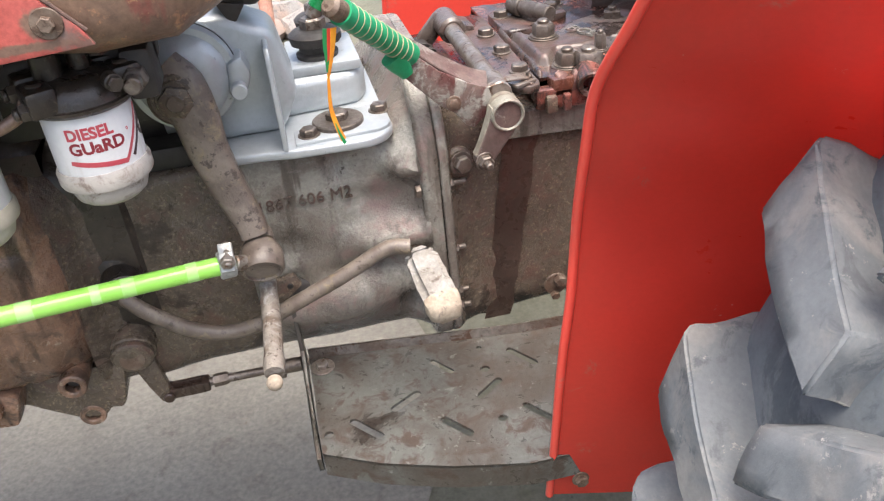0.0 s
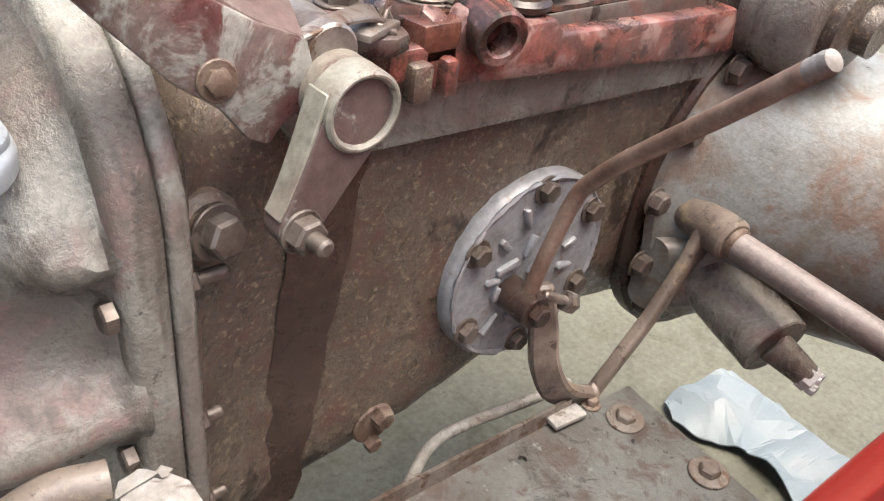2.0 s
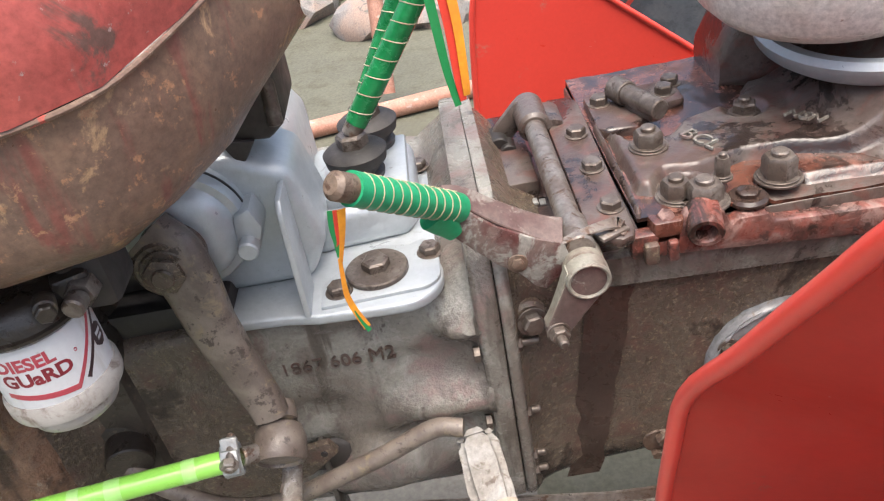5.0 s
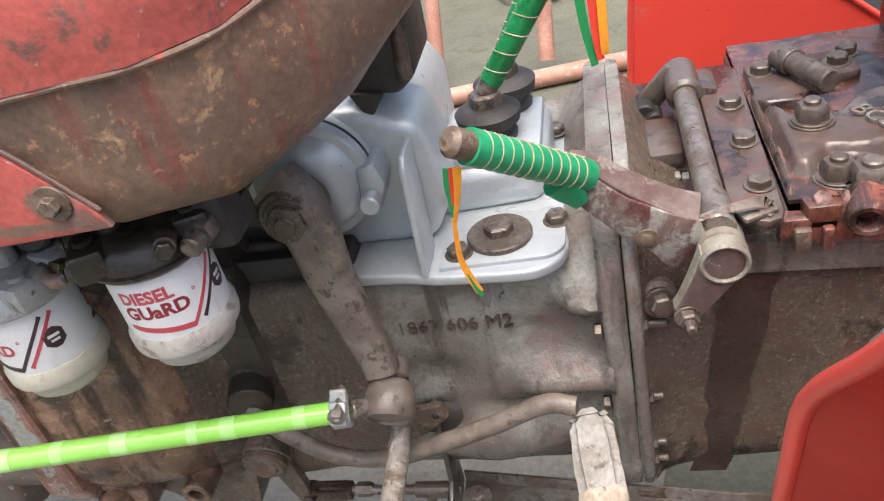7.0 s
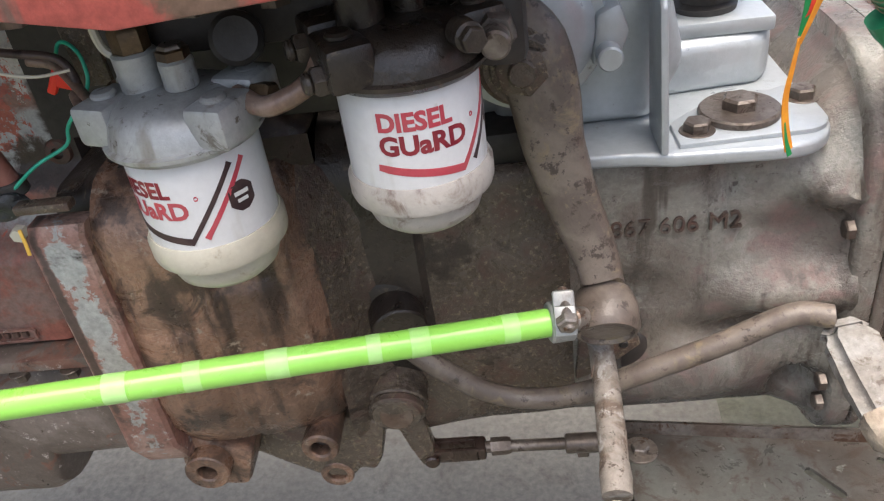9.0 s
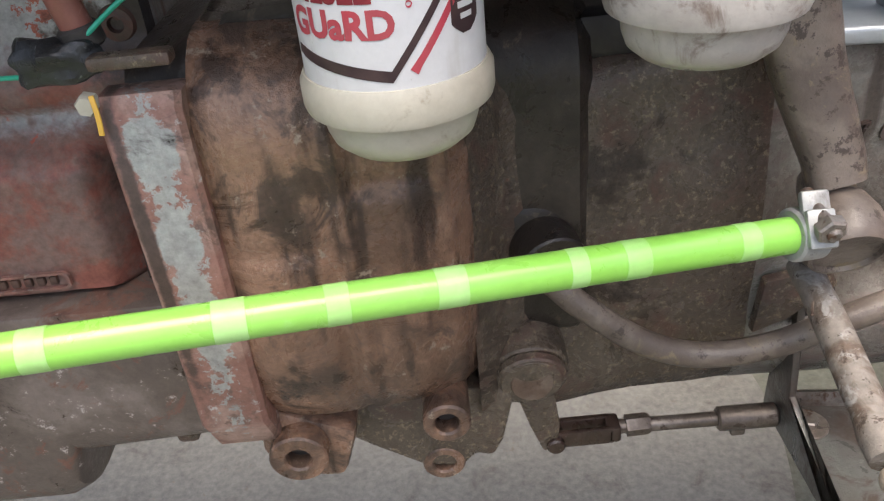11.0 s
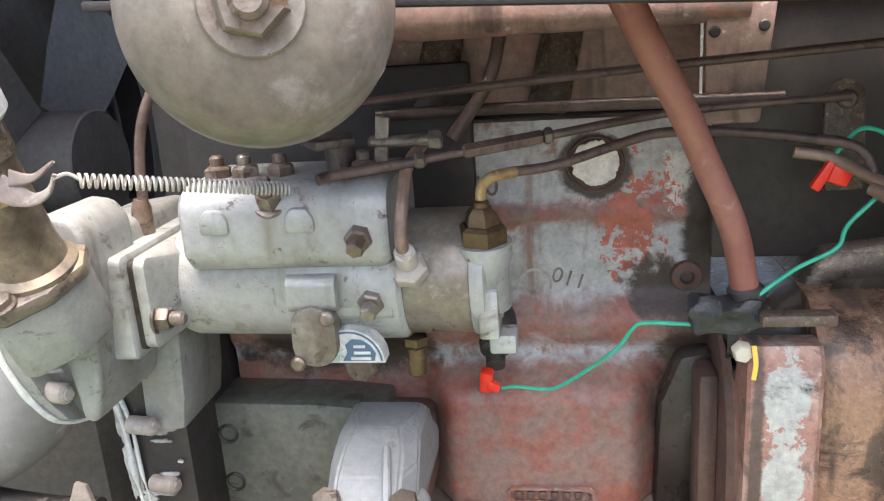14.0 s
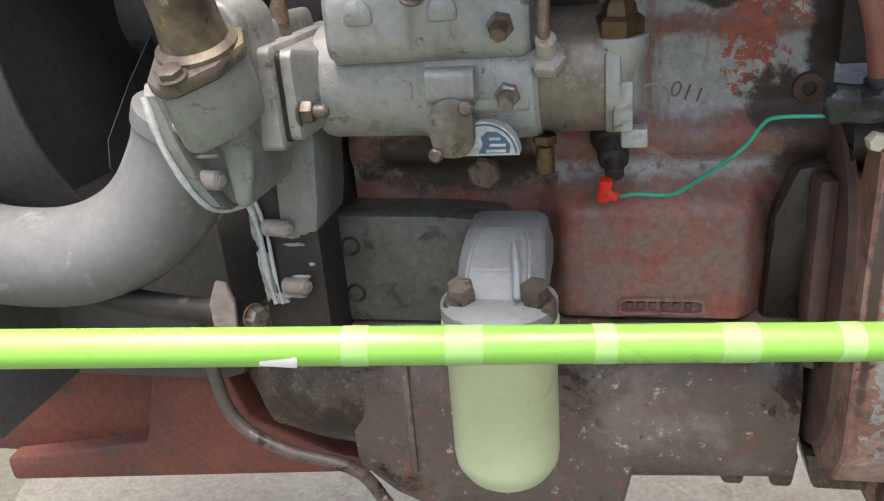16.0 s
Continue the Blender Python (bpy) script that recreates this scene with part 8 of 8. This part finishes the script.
part("tape", rough_up(wrap, 0.0055, 120), TAPE, joint)
part("plate", box((-0.605, -0.278, 0.887), (0.04, 0.012, 0.007), 0.002), IRON_DARK, joint)
part("tie", strip([(-0.628, -0.281, 0.872), (-0.627, -0.283, 0.862), (-0.628, -0.283, 0.852)], (1, 0, 0), 0.0027, 0.0012), YELLOW, joint)
part("nut", hexhead((-0.633, -0.272, 0.866), (0, -1, 0), 0.0058, 0.008), FILTER_BASE, joint)

# ---- red fenders ----
fender = thing("fender", (0.3, -0.47, 0.75), "glossy red sheet-metal rear fender with rolled edge", "fender", "fenders")
shell_rows = []
for k in range(15):
    u = k / 14
    ring = []
    for x, y, z in FENDER_EDGE:
        h = min(1.0, max(0.0, (z - 0.88) / 0.18))
        ring.append((x + 0.75 * u, y - (0.20 + 0.25 * h) * u, z - 0.10 * h * u))
    shell_rows.append(smooth_line(ring, 3))
b = bmesh.new()
grid = [[b.verts.new(p) for p in row] for row in shell_rows]
for r0, r1 in zip(grid, grid[1:]):
    for i in range(len(r0) - 1):
        b.faces.new((r0[i], r0[i + 1], r1[i + 1], r1[i]))
bmesh.ops.solidify(b, geom=b.faces[:], thickness=0.002)
bmesh.ops.recalc_face_normals(b, faces=b.faces)
part("panel", b, RED, fender, angle=50)
# the crown behind the bend, up to the inner rim
b = bmesh.new()
crown = []
for k in range(7):
    u = k / 6
    crown.append([b.verts.new((x + 0.22 * h * u, y + 0.12 * h * u, z - 0.07 * h * u + 0.01 * math.sin(math.pi * u))) for x, y, z, h in [(p[0], p[1], p[2], min(1.0, max(0.0, (p[2] - 0.85) / 0.2))) for p in shell_rows[0] if p[2] > 0.87]])
for r0, r1 in zip(crown, crown[1:]):
    for i in range(len(r0) - 1):
        b.faces.new((r0[i], r0[i + 1], r1[i + 1], r1[i]))
bmesh.ops.solidify(b, geom=b.faces[:], thickness=0.002)
bmesh.ops.recalc_face_normals(b, faces=b.faces)
part("crown", b, RED, fender, angle=50)
part("rolled_edge", tube(FENDER_EDGE, 0.005, 10, 4), RED, fender)
part("bolt", join(washer((0.088, -0.4385, 0.462), (0, -1, 0), 0.011), hexhead((0.088, -0.4405, 0.462), (0, -1, 0), 0.008, 0.007)), BOLT_RUST, fender)


def sheet(edge, inner, yf, th):
    loop = edge + inner
    b = bmesh.new()
    vs = [b.verts.new((x, yf(z), z)) for x, z in loop]
    es = [b.edges.new((p, q)) for p, q in zip(vs, vs[1:] + vs[:1])]
    bmesh.ops.triangle_fill(b, use_beauty=True, edges=es)
    bmesh.ops.subdivide_edges(b, edges=b.edges[:], cuts=1)
    made = bmesh.ops.extrude_face_region(b, geom=b.faces[:])
    bmesh.ops.translate(b, vec=(0, th, 0), verts=[g for g in made["geom"] if isinstance(g, bmesh.types.BMVert)])
    bmesh.ops.recalc_face_normals(b, faces=b.faces)
    return b


far = thing("fender", (0.3, 0.45, 0.75), "glossy red sheet-metal fender on the far side", "fender", "fenders")
fedge = [(0.028, 0.47), (0.035, 0.70), (0.058, 0.905), (0.12, 0.965), (0.19, 0.925), (0.246, 0.870), (0.334, 0.798), (0.419, 0.729)]
part("panel", sheet(fedge, [(0.44, 0.60), (0.44, 0.47)], lambda z: 0.45 + 0.02 * (z - 0.5), 0.003), RED, far, angle=30)
part("rolled_edge", tube([(x, 0.45 + 0.02 * (z - 0.5), z) for x, z in fedge], 0.005, 10, 4), RED, far)
part("stay", cyl((0.30, 0.448, 0.60), (0.30, 0.15, 0.58), 0.012, seg=16), IRON_DARK, far, "steel stay to the transmission")
part("corner_lip", forging([(0.405, 0.452, 0.728), (0.412, 0.425, 0.752), (0.418, 0.405, 0.785), (0.421, 0.400, 0.808)], (1, 0.2, 0), (0.016, 0.020, 0.018, 0.010), 0.012), RED, far, "rounded red corner lip turned inward")

# ---- rear tyre ----
def tyre(at, label):
    t = thing("tractor_tyre", at, label, "tyre", "rear tyres")
    R, W = 0.495, 0.135
    prof = [(0.36, -W * 0.75), (0.40, -W * 0.95), (0.445, -W * 1.0), (0.475, -W * 0.95), (R - 0.008, -W * 0.8), (R, -W * 0.4), (R + 0.004, 0), (R, W * 0.4), (R - 0.008, W * 0.8), (0.475, W * 0.95), (0.445, W * 1.0), (0.40, W * 0.95), (0.36, W * 0.75)]
    part("carcass", lathe(at, (0, 1, 0), prof, 96), TYRE, t, "blue-grey dusty tyre carcass")
    for k in range(38):
        sgn = 1 if k % 2 else -1
        a0 = 2 * math.pi * k / 38 + 0.158
        rings = []
        for f, top, wide in ((0.0, 0.545, 0.062), (0.3, 0.546, 0.066), (0.7, 0.544, 0.072), (0.96, 0.540, 0.076), (1.04, 0.528, 0.074), (1.08, 0.47, 0.072)):
            yy = sgn * W * (f - 0.05)
            a = a0 - 0.15 * f
            rr_ = lambda rad_, off: Vector((at[0] + rad_ * math.cos(a + off), at[1] + yy, at[2] + rad_ * math.sin(a + off)))
            rings.append([rr_(0.455, -wide * 1.25), rr_(top, -wide * 0.8), rr_(top, wide * 0.8), rr_(0.455, wide * 1.25)])
        b = skin(rings)
        bmesh.ops.bevel(b, geom=b.edges[:], offset=0.010, segments=3, affect="EDGES", clamp_overlap=True)
        bmesh.ops.subdivide_edges(b, edges=[e for e in b.edges if e.calc_length() > 0.02], cuts=2, use_grid_fill=True)
        part("lug", rough_up(b, 0.006, 24, k), TYRE_MUD, t, "dust-worn tread lug" if k == 0 else "", 80)
    part("rim", lathe(at, (0, 1, 0), [(0.36, -0.10), (0.365, -0.11), (0.35, -0.10), (0.33, -0.02), (0.12, 0.02), (0.10, 0.05), (0.0, 0.05)], 64), RED, t)
    return t


near_wheel = tyre((0.615, -0.72, 0.60), "grey mud-crusted rear tractor tyre beside the red fender")
copy_thing(near_wheel, Matrix.Translation((0.615, 0.72, 0.556)))

# ---- cowl and bonnet above the filters ----
cowl = thing("instrument_cowl", (-0.3, -0.3, 1.1), "scorched brown and red curved instrument cowl", "cowl")
rings = COWL_RINGS
part("shell", skin([smooth_line(r_, 5) for r_ in rings], False), TANK, cowl, "blistered brown cowl side with tan burns", 50)
part("upper_shell", skin([smooth_line([(x, y - 0.005, z + 0.002), (x + 0.004, y - 0.006, z + 0.04), (x + 0.004, y + 0.005, z + 0.09), (x, y + 0.04, z + 0.15), (x - 0.02, y + 0.10, z + 0.19)], 5) for x, y, z in [r_[0] for r_ in rings]], False), RED_WORN, cowl, "weathered red upper cowl", 50)
# thin brown tube draws the fold's shading along with its brown
part("seam", tube([(x, y - 0.002, z) for x, y, z in [r_[0] for r_ in rings]], 0.0022, 8), RUST_PATCH, cowl)
bonnet = thing("bonnet_side", (-0.45, -0.38, 1.05), "weathered red bonnet side panel with rusted lower corner", "bonnet")
part("panel", prism([(-0.95, 1.10), (-0.66, 1.072), (-0.56, 1.05), (-0.46, 1.030), (-0.30, 1.040), (-0.308, 1.055), (-0.375, 1.125), (-0.42, 1.20), (-0.95, 1.22)], "y", -0.392, -0.386, 0.0015), BONNET_RED, bonnet)
part("bolt", join(washer((-0.33, -0.392, 1.062), (0, -1, 0), 0.0125, 0.002), hexhead((-0.33, -0.394, 1.062), (0, -1, 0), 0.0065, 0.006)), BOLT_RUST, bonnet)
part("edge_gap", tube([(-0.304, -0.3895, 1.052), (-0.34, -0.3895, 1.092), (-0.375, -0.3895, 1.127), (-0.42, -0.3895, 1.20)], 0.0018, 8), BLOCK_DARK, bonnet)
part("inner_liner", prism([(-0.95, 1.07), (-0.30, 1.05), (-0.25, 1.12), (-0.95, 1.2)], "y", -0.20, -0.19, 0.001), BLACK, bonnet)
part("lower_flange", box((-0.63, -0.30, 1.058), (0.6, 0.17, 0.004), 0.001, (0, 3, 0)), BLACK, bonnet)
# unseen sheet, added to keep skylight off the fan and radiator
part("front_cover", box((-1.20, 0.03, 1.235), (0.46, 0.62, 0.006), 0.002), RED_WORN, bonnet, "unseen red sheet over the radiator, added to shade the fan")
under = thing("cowl_bracket", (-0.17, -0.1, 1.05), "black cast bracket under the cowl", "bracket")
part("bracket", join(prism([(-0.23, 0.992), (-0.178, 0.985), (-0.160, 1.0), (-0.158, 1.075), (-0.22, 1.09)], "y", -0.13, -0.04, 0.006), prism([(-0.208, 0.965), (-0.190, 0.99), (-0.222, 0.995)], "y", -0.135, -0.125, 0.002)), BLACK, under)
part("bolt", join(hexhead((-0.166, -0.12, 1.066), (0, -0.3, 1), 0.010, 0.010), cyl((-0.168, -0.132, 1.0), (-0.166, -0.12, 1.066), 0.007)), BOLT, under)

# ---- seat pan above the hydraulic cover ----
seat = thing("seat_base", (0.36, -0.02, 0.96), "pale grey round seat base with bright steel ring", "seat")
part("pan", lathe((0.39, 0.03, 0.962), (-0.05, -0.12, 1), [(0, 0), (0.08, 0.002), (0.115, 0.010), (0.13, 0.026), (0.136, 0.06), (0.137, 0.2)], 56), WHITE_METAL, seat)
part("ring", lathe((0.485, 0.03, 0.945), (-0.24, -0.10, 1), [(0.142, 0), (0.150, -0.004), (0.158, 0.004), (0.160, 0.020), (0.154, 0.026), (0.144, 0.024)], 64, False), SILVER, seat, "broad polished aluminium ring")
part("stem", cyl((0.48, 0.06, 0.86), (0.45, 0.05, 0.97), 0.06), IRON_DARK, seat)

# ---- yard beyond the tractor ----
for k, (pts, r) in enumerate(((((-0.95, 1.90, 0.035), (1.0, 2.235, 0.035)), 0.034), (((-0.631, 2.05, 0.0), (-0.60, 2.28, 0.60)), 0.028), (((-0.215, 2.10, 0.07), (-0.185, 2.30, 0.62)), 0.030))):
    solid("scrap_pipe", tube(pts, r, 16, 3), PIPE_PINK, pts[0], "pinkish rusty steel pipe lying in the yard" if k == 0 else "pinkish rusty steel pipe leaning in the yard", "pipe", "scrap pipes")
random.seed(11)
for k in range(26):
    x, y = random.uniform(-1.9, 0.6), random.uniform(2.9, 4.2)
    s_ = random.uniform(0.08, 0.26)
    b = ball((x, y, s_ * 0.3), s_, (1.2, 1, 0.7), 2)
    solid("rubble_stone", rough_up(b, s_ * 0.35, 4.5 / s_ * 0.3, k), STONE, (x, y, 0), "grey-brown rubble stone on the ground", "stone", "rubble stones", angle=25)
SHEET = [(0.943, -0.027), (1.032, -0.029), (1.108, -0.056), (1.118, -0.111), (1.118, -0.158), (1.097, -0.247), (1.079, -0.299), (1.049, -0.338), (1.009, -0.351), (0.947, -0.342), (0.918, -0.308), (0.96, -0.223), (0.967, -0.181), (0.935, -0.116), (0.915, -0.059)]
cl = bmesh.new()
vs = [cl.verts.new((x, y, 0.004)) for x, y in SHEET]
es = [cl.edges.new((p, q)) for p, q in zip(vs, vs[1:] + vs[:1])]
bmesh.ops.subdivide_edges(cl, edges=es, cuts=5)
for v in cl.verts:
    v.co += Vector((noise.noise(v.co * 14), noise.noise(v.co * 14 + Vector((7, 3, 1))), 0)) * 0.018
bmesh.ops.triangle_fill(cl, use_beauty=True, edges=cl.edges[:])
bmesh.ops.subdivide_edges(cl, edges=[e for e in cl.edges if e.calc_length() > 0.03], cuts=3)
bmesh.ops.triangulate(cl, faces=cl.faces[:])
for v in cl.verts:
    v.co.z = 0.006 + 0.05 * abs(noise.noise(v.co * 6)) + 0.03 * abs(noise.noise(v.co * 15))
made = bmesh.ops.extrude_face_region(cl, geom=cl.faces[:])
bmesh.ops.translate(cl, vec=(0, 0, 0.003), verts=[g for g in made["geom"] if isinstance(g, bmesh.types.BMVert)])
bmesh.ops.recalc_face_normals(cl, faces=cl.faces)
solid("plastic_sheet", cl, CLOTH, (1.03, -0.17, 0.0), "crumpled pale blue plastic sheet lying on the ground", "plastic sheet", angle=20)
